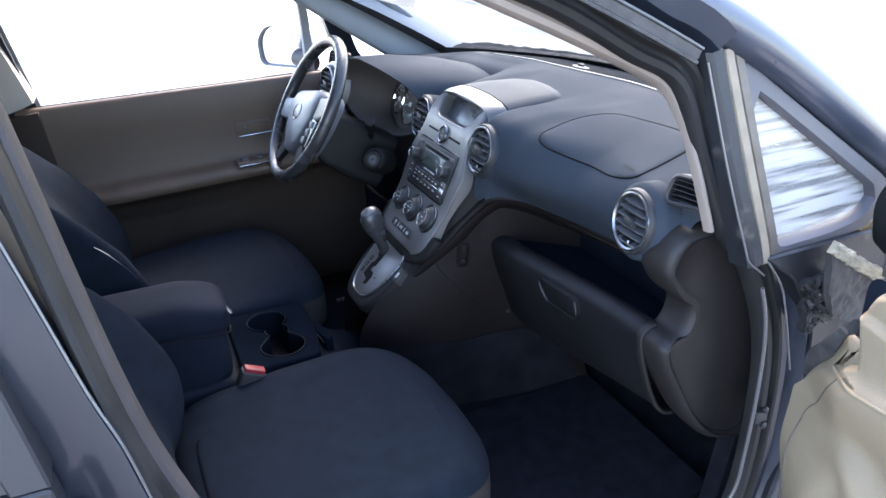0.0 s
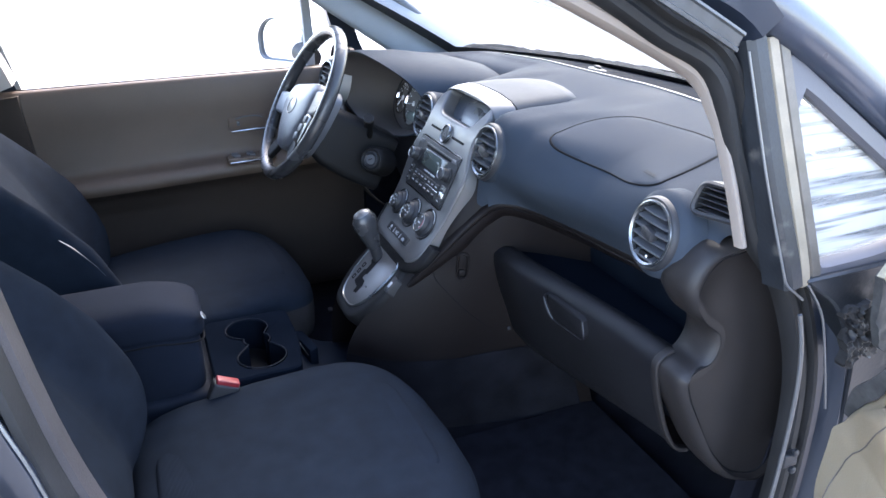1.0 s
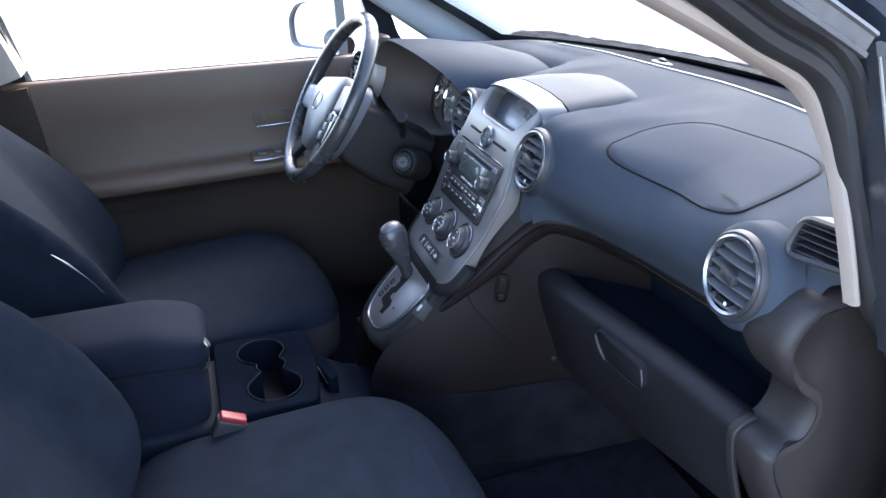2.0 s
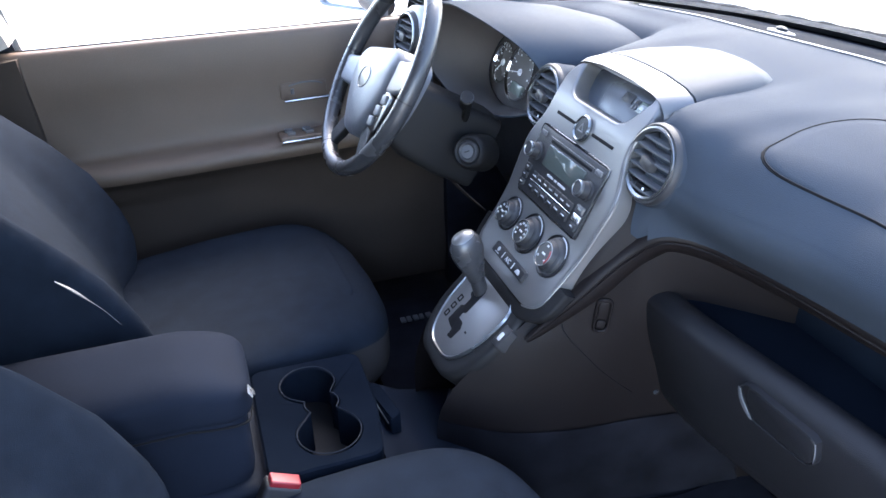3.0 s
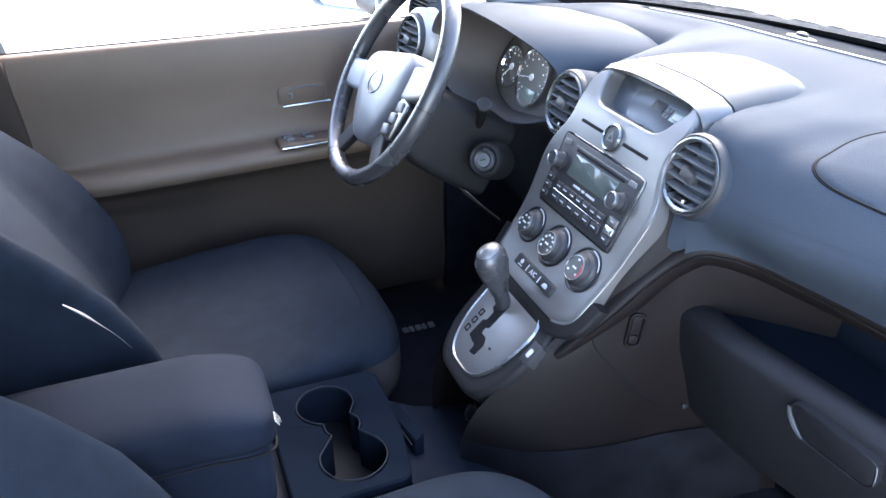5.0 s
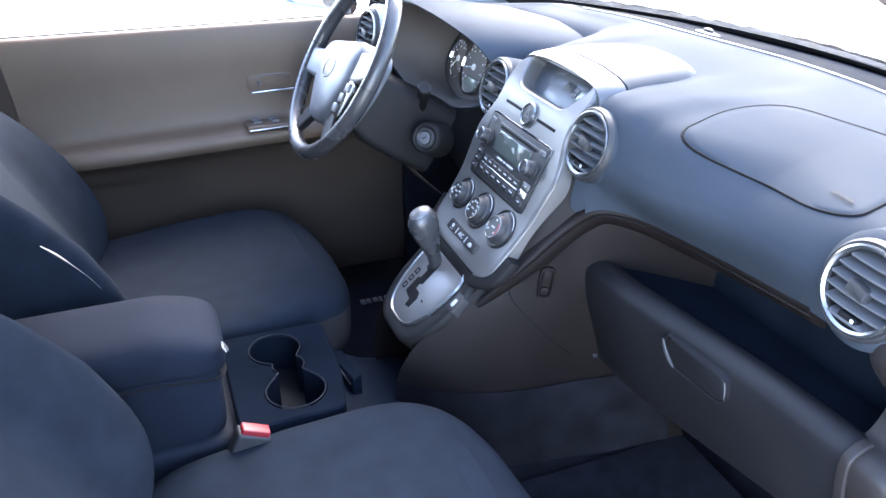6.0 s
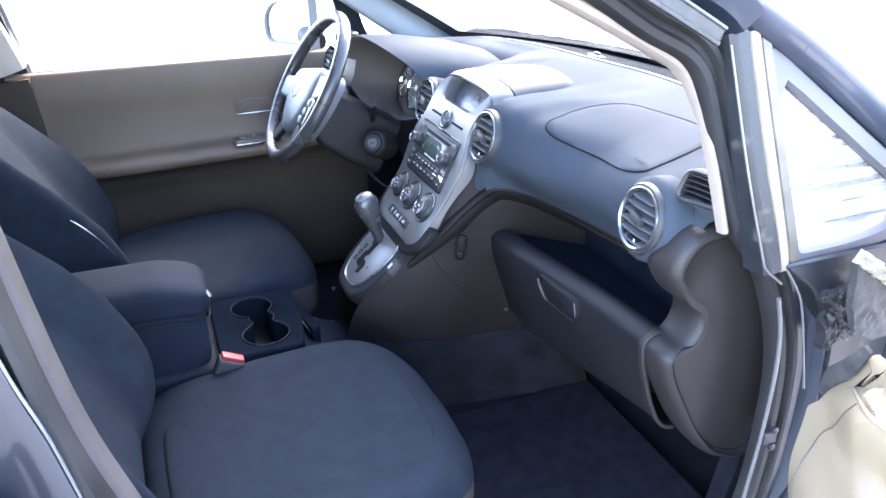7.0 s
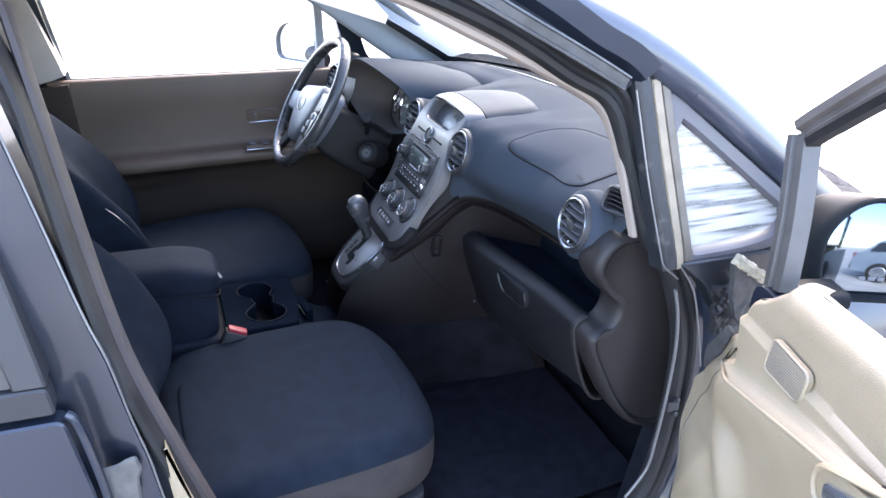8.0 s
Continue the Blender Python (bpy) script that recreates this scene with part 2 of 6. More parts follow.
def thing(name, label, category, group="", kind="", at=(0, 0, 0)):
    """A thing made of parts: an empty at its base."""
    ob = tagged(new(name), label, category, group, kind)
    ob.location = at
    return ob


def rear(x, y, z, tilt=0.0, yaw=0.0):
    """Axes of a face that looks to the back of the car: right, up, out. tilt: degrees its top leans forward."""
    return Matrix.Translation((x, y, z)) @ Matrix.Rotation(radians(yaw), 4, "Z") @ Matrix(
        ((0, math.sin(radians(tilt)), -math.cos(radians(tilt)), 0), (-1, 0, 0, 0),
         (0, math.cos(radians(tilt)), math.sin(radians(tilt)), 0), (0, 0, 0, 1)))


def loft(rings, closed=True, cap0=False, cap1=False, m=None, bm=None):
    bm = bm or bmesh.new()
    rows = [[bm.verts.new((m @ Vector(p)) if m else p) for p in ring] for ring in rings]
    n = len(rows[0])
    for a, b in zip(rows, rows[1:]):
        for i in range(n if closed else n - 1):
            j = (i + 1) % n
            bm.faces.new((a[i], a[j], b[j], b[i]))
    if cap0:
        bm.faces.new(rows[0][::-1])
    if cap1:
        bm.faces.new(rows[-1])
    return bm


def rounded(pts, r, n=5):
    """A polygon with its corners rounded. r: one radius, or one for each corner."""
    out, k = [], len(pts)
    for i in range(k):
        p, a, b = Vector(pts[i]), Vector(pts[i - 1]), Vector(pts[(i + 1) % k])
        rr = r[i] if isinstance(r, (list, tuple)) else r
        da, db = (a - p), (b - p)
        d = min(rr, da.length * 0.48, db.length * 0.48)
        s, e = p + da.normalized() * d, p + db.normalized() * d
        for q in range(n + 1):
            t = q / n
            out.append(((1 - t) ** 2 * s + 2 * t * (1 - t) * p + t * t * e)[:2])
    return out


def circle(r, n=32, cx=0.0, cy=0.0, ry=None):
    return [(cx + r * math.cos(2 * math.pi * i / n), cy + (ry or r) * math.sin(2 * math.pi * i / n)) for i in range(n)]


def grown(o, d):
    """An outline moved outwards by d (inwards: minus)."""
    n, out = len(o), []
    area = sum(o[i - 1][0] * o[i][1] - o[i][0] * o[i - 1][1] for i in range(n))
    sgn = 1 if area > 0 else -1
    for i in range(n):
        a, b = Vector(o[i - 1]), Vector(o[(i + 1) % n])
        t = b - a
        if t.length < 1e-9:
            out.append(o[i])
            continue
        t.normalize()
        out.append((o[i][0] + sgn * t.y * d, o[i][1] - sgn * t.x * d))
    return out


def plate(o, z0, z1, m=None, edge=0.002, bm=None):
    """A slab with outline o between heights z0 and z1, its front edge rounded off."""
    mid = z1 - edge if z1 > z0 else z1 + edge
    rings = [[(x, y, z0) for x, y in o], [(x, y, mid) for x, y in o],
             [(x, y, mid + 0.7 * (z1 - mid)) for x, y in grown(o, -0.3 * edge)], [(x, y, z1) for x, y in grown(o, -edge)]]
    return loft(rings, True, True, True, m, bm)


def box_outline(x0, x1, y0, y1, r=0.004, n=4):
    return rounded([(x0, y0), (x1, y0), (x1, y1), (x0, y1)], r, n)


def around(o, c, n=72):
    """The outline o met by n rays from c: its points by even angles."""
    out = []
    for i in range(n):
        a = 2 * math.pi * (i + 0.5) / n
        d, best = Vector((math.cos(a), math.sin(a))), None
        for p, q in zip(o, o[1:] + o[:1]):
            p, q = Vector(p) - Vector(c), Vector(q) - Vector(c)
            e = q - p
            den = d.x * e.y - d.y * e.x
            if abs(den) < 1e-12:
                continue
            t, u = (p.x * e.y - p.y * e.x) / den, (p.x * d.y - p.y * d.x) / den
            if t > 0 and -1e-6 <= u <= 1 + 1e-6 and (best is None or t > best):
                best = t
        out.append((c[0] + d.x * (best or 0.001), c[1] + d.y * (best or 0.001)))
    return out


def holed(outer, inner, c, z0, z1, depth, m=None, edge=0.003, n=96):
    """A slab with an opening: its front, its rim, and the opening's walls down to depth."""
    a, b = around(outer, c, n), around(inner, c, n)
    rings = [[(x, y, z0) for x, y in a], [(x, y, z1 - edge) for x, y in a], [(x, y, z1) for x, y in grown(a, -edge)],
             [(x, y, z1) for x, y in grown(b, edge)], [(x, y, z1 - edge) for x, y in b], [(x, y, depth) for x, y in b]]
    return loft(rings, True, False, False, m)


def lathe(profile, m=None, n=32, bm=None, cap=True):
    rings = [[(r * math.cos(2 * math.pi * i / n), r * math.sin(2 * math.pi * i / n), h) for i in range(n)] for r, h in profile]
    return loft(rings, True, cap, cap, m, bm)


def smooth_path(pts, per=8, closed=False):
    """A Catmull-Rom curve through the points."""
    p = [Vector(q) for q in pts]
    n, out = len(p), []
    for i in range(n if closed else n - 1):
        a, b, c, d = (p[(i - 1) % n] if closed or i else p[0], p[i], p[(i + 1) % n], p[(i + 2) % n] if closed or i + 2 < n else p[-1])
        for k in range(per):
            t = k / per
            out.append(0.5 * (2 * b + (c - a) * t + (2 * a - 5 * b + 4 * c - d) * t * t + (3 * b - 3 * c + d - a) * t ** 3))
    if not closed:
        out.append(p[-1])
    return out


def sweep(path, section, up=(0, 0, 1), closed=False, bm=None, cap=True, scale=None):
    """Carries a section (side, up) along a path."""
    path = [Vector(p) for p in path]
    n, rings, up = len(path), [], Vector(up)
    for i, p in enumerate(path):
        a = path[(i - 1) % n] if closed or i else p
        b = path[(i + 1) % n] if closed or i < n - 1 else p
        t = (b - a).normalized()
        s = t.cross(up).normalized()
        u = s.cross(t)
        k = scale[i] if scale else 1.0
        rings.append([p + s * x * k + u * y * k for x, y in section])
    if closed:
        rings.append(rings[0])
        bm2 = loft([[tuple(v) for v in r] for r in rings], True, False, False, None, bm)
        bmesh.ops.remove_doubles(bm2, verts=bm2.verts, dist=1e-6)
        return bm2
    return loft([[tuple(v) for v in r] for r in rings], True, cap, cap, None, bm)


def rod(path, r, n=12, closed=False, bm=None, up=(0, 0, 1)):
    return sweep(path, circle(r, n), up, closed, bm)


def block(cx, cy, cz, sx, sy, sz, bevel=0.006, m=None, seg=3, bm=None):
    own = bmesh.new()
    bmesh.ops.create_cube(own, size=1.0, matrix=Matrix.Translation((cx, cy, cz)) @ Matrix.Diagonal((sx, sy, sz, 1)))
    if bevel:
        bmesh.ops.bevel(own, geom=own.edges[:] + own.verts[:], offset=min(bevel, 0.45 * min(sx, sy, sz)), segments=seg, affect="EDGES", profile=0.6)
    if m:
        own.transform(m)
    if bm is None:
        return own
    me = bpy.data.meshes.new("scratch")
    own.to_mesh(me)
    own.free()
    bm.from_mesh(me)
    bpy.data.meshes.remove(me)
    return bm


def pillow(a, b, c, e1=0.5, e2=0.35, shape=None, m=None, nu=56, nv=28):
    """A soft block with half sizes a, b, c; e1, e2: how square it is from the side and from above. shape moves each point."""
    def p(v, e):
        return math.copysign(abs(v) ** e, v)
    rings = []
    for j in range(1, nv):
        ph = -math.pi / 2 + math.pi * j / nv
        ring = []
        for i in range(nu):
            th = 2 * math.pi * i / nu
            q = Vector((a * p(math.cos(ph), e1) * p(math.cos(th), e2), b * p(math.cos(ph), e1) * p(math.sin(th), e2), c * p(math.sin(ph), e1)))
            ring.append(tuple(shape(q) if shape else q))
        rings.append(ring)
    return loft(rings, True, True, True, m)


def spline(pts, s):
    """A point at s (0 to 1) of a smooth curve through pts."""
    n = len(pts) - 1
    u = min(max(s, 0), 0.999999) * n
    i = int(u)
    t = u - i
    a, b, c, d = (np.array(pts[max(i - 1, 0)]), np.array(pts[i]), np.array(pts[i + 1]), np.array(pts[min(i + 2, n)]))
    return 0.5 * (2 * b + (c - a) * t + (2 * a - 5 * b + 4 * c - d) * t * t + (3 * b - 3 * c + d - a) * t ** 3)


def sheet(fn, nu, nv):
    """A surface fn(u, v), u and v from 0 to 1."""
    return loft([[tuple(fn(i / nu, j / nv)) for i in range(nu + 1)] for j in range(nv + 1)], False)


def slab_from(fn, nu, nv, thick):
    """A surface fn(u, v) with a thickness, offset along its normals."""
    bm = sheet(fn, nu, nv)
    bmesh.ops.recalc_face_normals(bm, faces=bm.faces)
    bmesh.ops.solidify(bm, geom=bm.faces[:], thickness=thick)
    return bm


# ---- setting: ground ----
bm = bmesh.new()
bmesh.ops.create_grid(bm, x_segments=40, y_segments=40, size=300)
ground = tagged(part("ground", bm, GROUND), "pale sun-bleached concrete yard around the car", "ground", kind="structure")


# ---- the car's shell ----
def side_y(z):
    """The body side's distance from the middle: it leans in above the belt line."""
    return 0.80 - max(z - 1.05, 0) * 0.24


def on_side(o, out=0.0, sign=-1):
    return [(x, sign * (side_y(z) + out), z) for x, z in o]


def side_plate(o, out0, out1, sign=-1, bm=None):
    """A slab in the body side, o in (x, z)."""
    mid = out1 - 0.003
    return loft([on_side(o, out0, sign), on_side(o, mid, sign), on_side(grown(o, -0.003), out1, sign)], True, True, True, None, bm)


shell = thing("car_body", "dark blue-black painted car body with dusty worn door openings", "car body", at=(-0.5, 0, 0.28))
OPENING = [(-0.800, -0.715, 1.47), (-0.66, -0.690, 1.505), (-0.45, -0.690, 1.505), (-0.30, -0.700, 1.465), (-0.16, -0.710, 1.405), (-0.05, -0.715, 1.339),
           (0.026, -0.722, 1.292), (0.058, -0.735, 1.200), (0.098, -0.752, 1.085), (0.150, -0.765, 1.005), (0.188, -0.775, 0.880), (0.190, -0.780, 0.740),
           (0.165, -0.785, 0.580), (0.100, -0.790, 0.470), (-0.02, -0.792, 0.430), (-0.25, -0.805, 0.425), (-0.45, -0.815, 0.435), (-0.575, -0.820, 0.520),
           (-0.632, -0.825, 0.720), (-0.687, -0.826, 0.900), (-0.730, -0.812, 1.060), (-0.775, -0.765, 1.340)]
ring = smooth_path(OPENING, 6, True)
front_run, rear_run = ring[:6 * 16 + 1], ring[6 * 16:] + ring[:1]
part("door_seal", sweep(rear_run, [(0.011, -0.04), (0.010, -0.018), (0.007, -0.006), (0.003, 0.003), (-0.004, 0.005), (-0.010, -0.002), (-0.012, -0.03)], (0, -1, 0)), RUBBER, shell, "black rubber door seal")
part("door_seal", sweep(front_run, [(0.004, -0.014), (0.004, 0.004), (-0.003, 0.013), (-0.012, 0.013), (-0.018, 0.004), (-0.024, 0.003), (-0.029, 0.011), (-0.036, 0.010), (-0.040, 0.002), (-0.042, -0.014)], (0, -1, 0)), RUBBER, shell, "black rubber door seal")
for run in (ring[:6 * 6 + 1], ring[6 * 9:6 * 16 + 1]):
    part("door_flange", sweep(run, [(-0.040, -0.02), (-0.040, 0.003), (-0.052, 0.006), (-0.058, 0.020), (-0.064, 0.030), (-0.095, 0.034), (-0.098, -0.02)], (0, -1, 0)), PAINT, shell)
CHANNEL_RUN = smooth_path([(-0.62, -0.738, 1.566), (-0.42, -0.740, 1.556), (-0.26, -0.744, 1.493), (-0.115, -0.750, 1.418), (-0.043, -0.752, 1.380), (0.015, -0.753, 1.348), (0.036, -0.753, 1.336)], 6)
part("door_channel", sweep(CHANNEL_RUN, [(-0.011, 0.0), (-0.011, 0.003), (-0.008, 0.004), (-0.006, 0.001), (0.006, 0.001), (0.008, 0.005), (0.012, 0.005), (0.013, 0.0)], (0, -1, 0)), RAIL, shell, "worn grey channel above the door seal")
TRIM_EDGE = [(-0.66, -0.688, 1.507), (-0.45, -0.690, 1.507), (-0.30, -0.697, 1.463), (-0.187, -0.705, 1.411), (-0.123, -0.708, 1.380), (-0.035, -0.713, 1.334), (0.012, -0.717, 1.306), (0.030, -0.719, 1.285), (0.040, -0.723, 1.262), (0.053, -0.736, 1.2235), (0.066, -0.752, 1.160), (0.084, -0.759, 1.092), (0.087, -0.760, 1.080)]
TRIM_SECTION = [(-0.004, -0.030), (-0.004, -0.006), (0.003, -0.001), (0.010, -0.003), (0.014, -0.010), (0.015, -0.030)]
upper = smooth_path(TRIM_EDGE, 6)
part("pillar_edge_trim", sweep(upper, TRIM_SECTION, (0, -1, 0), scale=[0.52 + 0.48 * min(max((p.z - 1.270) / 0.045, 0), 1) for p in upper]), TRIMCREAM, shell, "cream plastic edge trim along the pillar")
lowb = smooth_path(OPENING[16:22] + OPENING[:1], 6)
part("pillar_edge_trim", sweep(lowb, [(0.006, -0.05), (0.007, -0.026), (0.010, -0.022), (0.016, -0.025), (0.019, -0.034), (0.020, -0.05)], (0, -1, 0)), PILLARLOW, shell, "grey-brown plastic trim on the middle pillar")

oval = [(0.034 * math.cos(a) * (1.0 if math.cos(a) > 0 else 1.0), 0.026 * math.sin(a)) for a in [2 * math.pi * i / 16 for i in range(16)]]
A_OUT = [(-0.62, 0.655, 1.600), (-0.42, 0.675, 1.575), (-0.22, 0.690, 1.520), (-0.06, 0.705, 1.445), (0.06, 0.720, 1.390), (0.17, 0.735, 1.325), (0.31, 0.757, 1.222), (0.46, 0.780, 1.105), (0.60, 0.80, 1.00)]
for sgn, dx in ((-1, 0.0), (1, -0.16)):
    part("front_pillar", sweep(smooth_path([(x + dx, sgn * y, z) for x, y, z in A_OUT], 5), oval, (0, sgn, 0.4)), PILLARPAINT, shell, "dusty dark blue front pillar, sky sheen in its colour")

# quarter window between the front pillar and the door post
Q_OUT = rounded([(0.112, 1.334), (0.405, 1.106), (0.362, 1.050), (0.300, 1.040), (0.160, 1.040)], [0.006, 0.035, 0.04, 0.03, 0.01])
Q_IN = rounded([(0.139, 1.277), (0.368, 1.098), (0.335, 1.070), (0.270, 1.061), (0.172, 1.059)], [0.004, 0.022, 0.02, 0.05, 0.006])
for sgn, dx in ((-1, 0.0), (1, -0.165)):
    a, b = [(x + dx, z) for x, z in around(Q_OUT, (0.2, 1.13), 64)], [(x + dx, z) for x, z in around(Q_IN, (0.2, 1.13), 64)]
    qw = part("quarter_window", loft([on_side(a, -0.02, sgn), on_side(a, -0.002, sgn), on_side(grown(a, -0.004), 0.004, sgn), on_side(grown(b, 0.006), 0.004, sgn), on_side(b, -0.003, sgn), on_side(b, -0.02, sgn)], True), QFRAME, shell, "grey plastic frame of the small fixed window")
    pane = part("pane", loft([on_side(b, -0.012, sgn)], True, False, True), QGLASS if sgn < 0 else GLASS, qw, "clear glass, dusty film and painted reflections on the right pane")
    pane.visible_shadow = False

def post_run(pts, out):
    return smooth_path([(x, -(side_y(z) + out), z) for x, z in pts], 5)


CHANNEL_SECTION = [(-0.0085, -0.02), (-0.0085, 0.006), (-0.006, 0.009), (0.006, 0.009), (0.0085, 0.006), (0.0085, -0.02)]
part("window_post", sweep(post_run([(0.097, 1.334), (0.108, 1.260), (0.123, 1.170), (0.139, 1.070), (0.143, 1.036)], 0.0), CHANNEL_SECTION, (0, -1, 0)), POSTCREAM, shell, "faded cream strip beside the fixed window")
part("window_post", sweep(post_run([(0.115, 1.328), (0.126, 1.260), (0.141, 1.170), (0.158, 1.070), (0.163, 1.036)], -0.002), CHANNEL_SECTION, (0, -1, 0)), POST, shell, "tarnished metal channel beside the fixed window")
part("window_post", sweep(post_run([(0.073, 1.334), (0.084, 1.260), (0.098, 1.170), (0.118, 1.070), (0.125, 1.036)], 0.0), [(-0.0155, -0.03), (-0.0155, 0.006), (-0.011, 0.011), (0.004, 0.011), (0.012, 0.004), (0.0155, -0.03)], (0, -1, 0)), DUSTY, shell, "dusty dark door post")
# Thin silver rod in place of the highlight on the post's paint edge.
part("post_highlight", rod(post_run([(0.060, 1.322), (0.069, 1.260), (0.083, 1.170), (0.103, 1.070), (0.110, 1.046), (0.128, 1.030), (0.142, 1.018)], 0.009), 0.0017, 8, up=(0, -1, 0)), SILVER, shell, "bright highlight line along the door opening")
# hinge pillar, lower front of the opening
HINGE = rounded([(0.135, 1.046), (0.40, 1.046), (0.40, 0.36), (0.10, 0.36), (0.20, 0.50), (0.262, 0.72), (0.255, 0.90), (0.20, 1.00)], 0.02)
part("hinge_pillar", side_plate(HINGE, -0.06, 0.012), DUSTY, shell, "dark dusty painted door pillar")
# Silver rods draw the highlights on the pillar's painted edges.
for lip, r in (([(0.137, 1.000), (0.150, 0.953), (0.157, 0.900), (0.158, 0.840), (0.155, 0.770), (0.148, 0.690), (0.138, 0.625), (0.100, 0.570)], 0.0030), ([(0.142, 1.040), (0.176, 0.990), (0.199, 0.915), (0.219, 0.835)], 0.0016)):
    part("hinge_pillar_highlight", rod(smooth_path([(x, -0.8135, z) for x, z in lip], 6), r, 10, up=(0, -1, 0)), SILVER, shell, "highlight line on the door pillar's painted ridge")
SILL = box_outline(-0.62, 0.30, 0.28, 0.40, 0.03)
part("sill", side_plate(SILL, -0.10, 0.03), PAINT, shell)
# grey cover with a cracked putty strip, crumpled film beside it
def crumpled(outline, y_back, y_face, amp, size, rings=14):
    """A plate in the body side with a creased face, its outline in (x, z)."""
    o = around(outline, centre_of(outline), 72)
    c = centre_of(o)
    rows = [[(x, y_back, z) for x, z in o], [(x, y_face + 0.003, z) for x, z in o]]
    for k in range(rings):
        f = 0.985 * (1 - k / rings) + 0.01
        row = []
        for x, z in o:
            px, pz = c[0] + (x - c[0]) * f, c[1] + (z - c[1]) * f
            q = Vector((px * size, 2.3, pz * size))
            ridge = 1 - abs(noise.noise(q)) * 2
            row.append((px, y_face - amp * (ridge * 0.6 + noise.noise(q * 2.6) * 0.5), pz))
        rows.append(row)
    return loft(rows, True, False, True)


def centre_of(o):
    return (sum(p[0] for p in o) / len(o), sum(p[1] for p in o) / len(o))


part("torn_membrane", crumpled([(0.206, 0.985), (0.217, 0.997), (0.236, 0.993), (0.254, 1.000), (0.262, 0.975), (0.280, 0.960), (0.296, 0.928), (0.276, 0.905), (0.256, 0.914), (0.240, 0.896), (0.222, 0.906), (0.229, 0.925), (0.218, 0.945), (0.225, 0.962)], -0.808, -0.818, 0.009, 62), FILM, shell, "crumpled dirty sealing film at the hinge", 20)
part("hinge_cover", crumpled(rounded([(0.203, 1.070), (0.259, 1.032), (0.322, 0.992), (0.330, 0.930), (0.262, 0.935), (0.229, 0.955), (0.214, 0.995)], 0.006), -0.852, -0.862, 0.004, 45), COVER, shell, "dirty grey cover below the sealing strip", 30)
part("sealing_strip", sweep(smooth_path([(0.204, -0.866, 1.070), (0.228, -0.867, 1.0535), (0.252, -0.866, 1.037), (0.285, -0.868, 1.016), (0.322, -0.868, 0.993)], 6), [(-0.009, 0.008), (-0.0085, -0.001), (-0.004, -0.004), (0.0, -0.001), (0.004, -0.0035), (0.009, -0.001), (0.010, 0.008)][::-1], (0, 1, 0), scale=[1.0 + 0.18 * math.sin(k * 2.3) + 0.1 * math.sin(k * 5.1) for k in range(25)]), TAPE, shell, "cracked pale sealing strip at the hinge", 20)
latch = part("door_check_bracket", block(0.181, -0.802, 0.752, 0.026, 0.012, 0.022, 0.003), HARD, shell, "small black bracket on the pillar")
for dz in (-0.016, 0.014):
    part("bolt", lathe([(0.006, 0), (0.006, 0.004), (0.003, 0.006)], Matrix.Translation((0.185, -0.807, 0.752 + dz)) @ Matrix.Rotation(radians(90), 4, "X"), 10), HARD, latch)

# left side opening, closed by the driver's door
ring_l = [Vector((p.x - 0.16, -p.y, p.z)) for p in ring]
part("door_flange", sweep(ring_l, [(-0.035, 0.03), (-0.035, -0.006), (-0.060, -0.020), (-0.095, -0.034), (-0.098, 0.02)], (0, -1, 0), True), PAINT, shell)
part("front_pillar_trim", sweep(smooth_path([(-0.56, 0.60, 1.540), (-0.38, 0.635, 1.470), (-0.20, 0.665, 1.370), (-0.03, 0.690, 1.255), (0.10, 0.705, 1.165), (0.24, 0.715, 1.07), (0.42, 0.725, 0.95)], 6), [(-0.125, -0.012), (-0.120, 0.000), (-0.060, 0.018), (0.0, 0.030), (0.045, 0.020), (0.052, 0.006), (0.04, -0.02), (-0.06, -0.02)], (0, -1, 0.5)), PILLAR, shell, "grey plastic front pillar trim", 75)
PILLAR_SECTION = [(-0.14, -0.03), (-0.13, 0.02), (-0.10, 0.03), (0.10, 0.03), (0.13, 0.02), (0.14, -0.03)]
part("middle_pillar_trim", sweep(smooth_path([(-0.996, 0.7145, 1.070), (-1.025, 0.700, 1.18), (-1.06, 0.685, 1.30), (-1.11, 0.65, 1.48)], 6), PILLAR_SECTION, (0, -1, 0)), HEADLINER, shell, "pale beige middle pillar trim")
part("middle_pillar_foot", sweep(smooth_path([(-0.97, 0.70, 0.42), (-0.98, 0.71, 0.80), (-0.995, 0.715, 1.066)], 6), PILLAR_SECTION, (0, -1, 0)), DRVLOW, shell, "dark lower middle pillar trim")
B_FRONT = [(-0.600, 0.400), (-0.640, 0.620), (-0.672, 0.740), (-0.688, 0.816), (-0.698, 0.887), (-0.712, 0.955), (-0.727, 1.044), (-0.747, 1.107), (-0.775, 1.218), (-0.814, 1.370), (-0.838, 1.460)]
part("middle_pillar", side_plate(B_FRONT[::-1] + [(-0.66, 0.36), (-0.80, 0.36), (-0.84, 0.80), (-0.86, 1.00), (-0.89, 1.20), (-0.94, 1.46)], -0.04, 0.030), PAINT, shell, "dark painted middle pillar")
# The edge's highlight is modelled as a silver line.
part("pillar_highlight", rod(smooth_path(on_side(B_FRONT, 0.029), 4), 0.0016, 8, up=(0, -1, 0)), SILVER, shell, "highlight line added along the pillar edge")
part("tape_patch", side_plate(rounded([(-0.677, 0.900), (-0.662, 0.840), (-0.640, 0.765), (-0.672, 0.765), (-0.678, 0.840)], 0.003), 0.01, 0.0325), DOORTRIM, shell, "beige patch beside the seal")
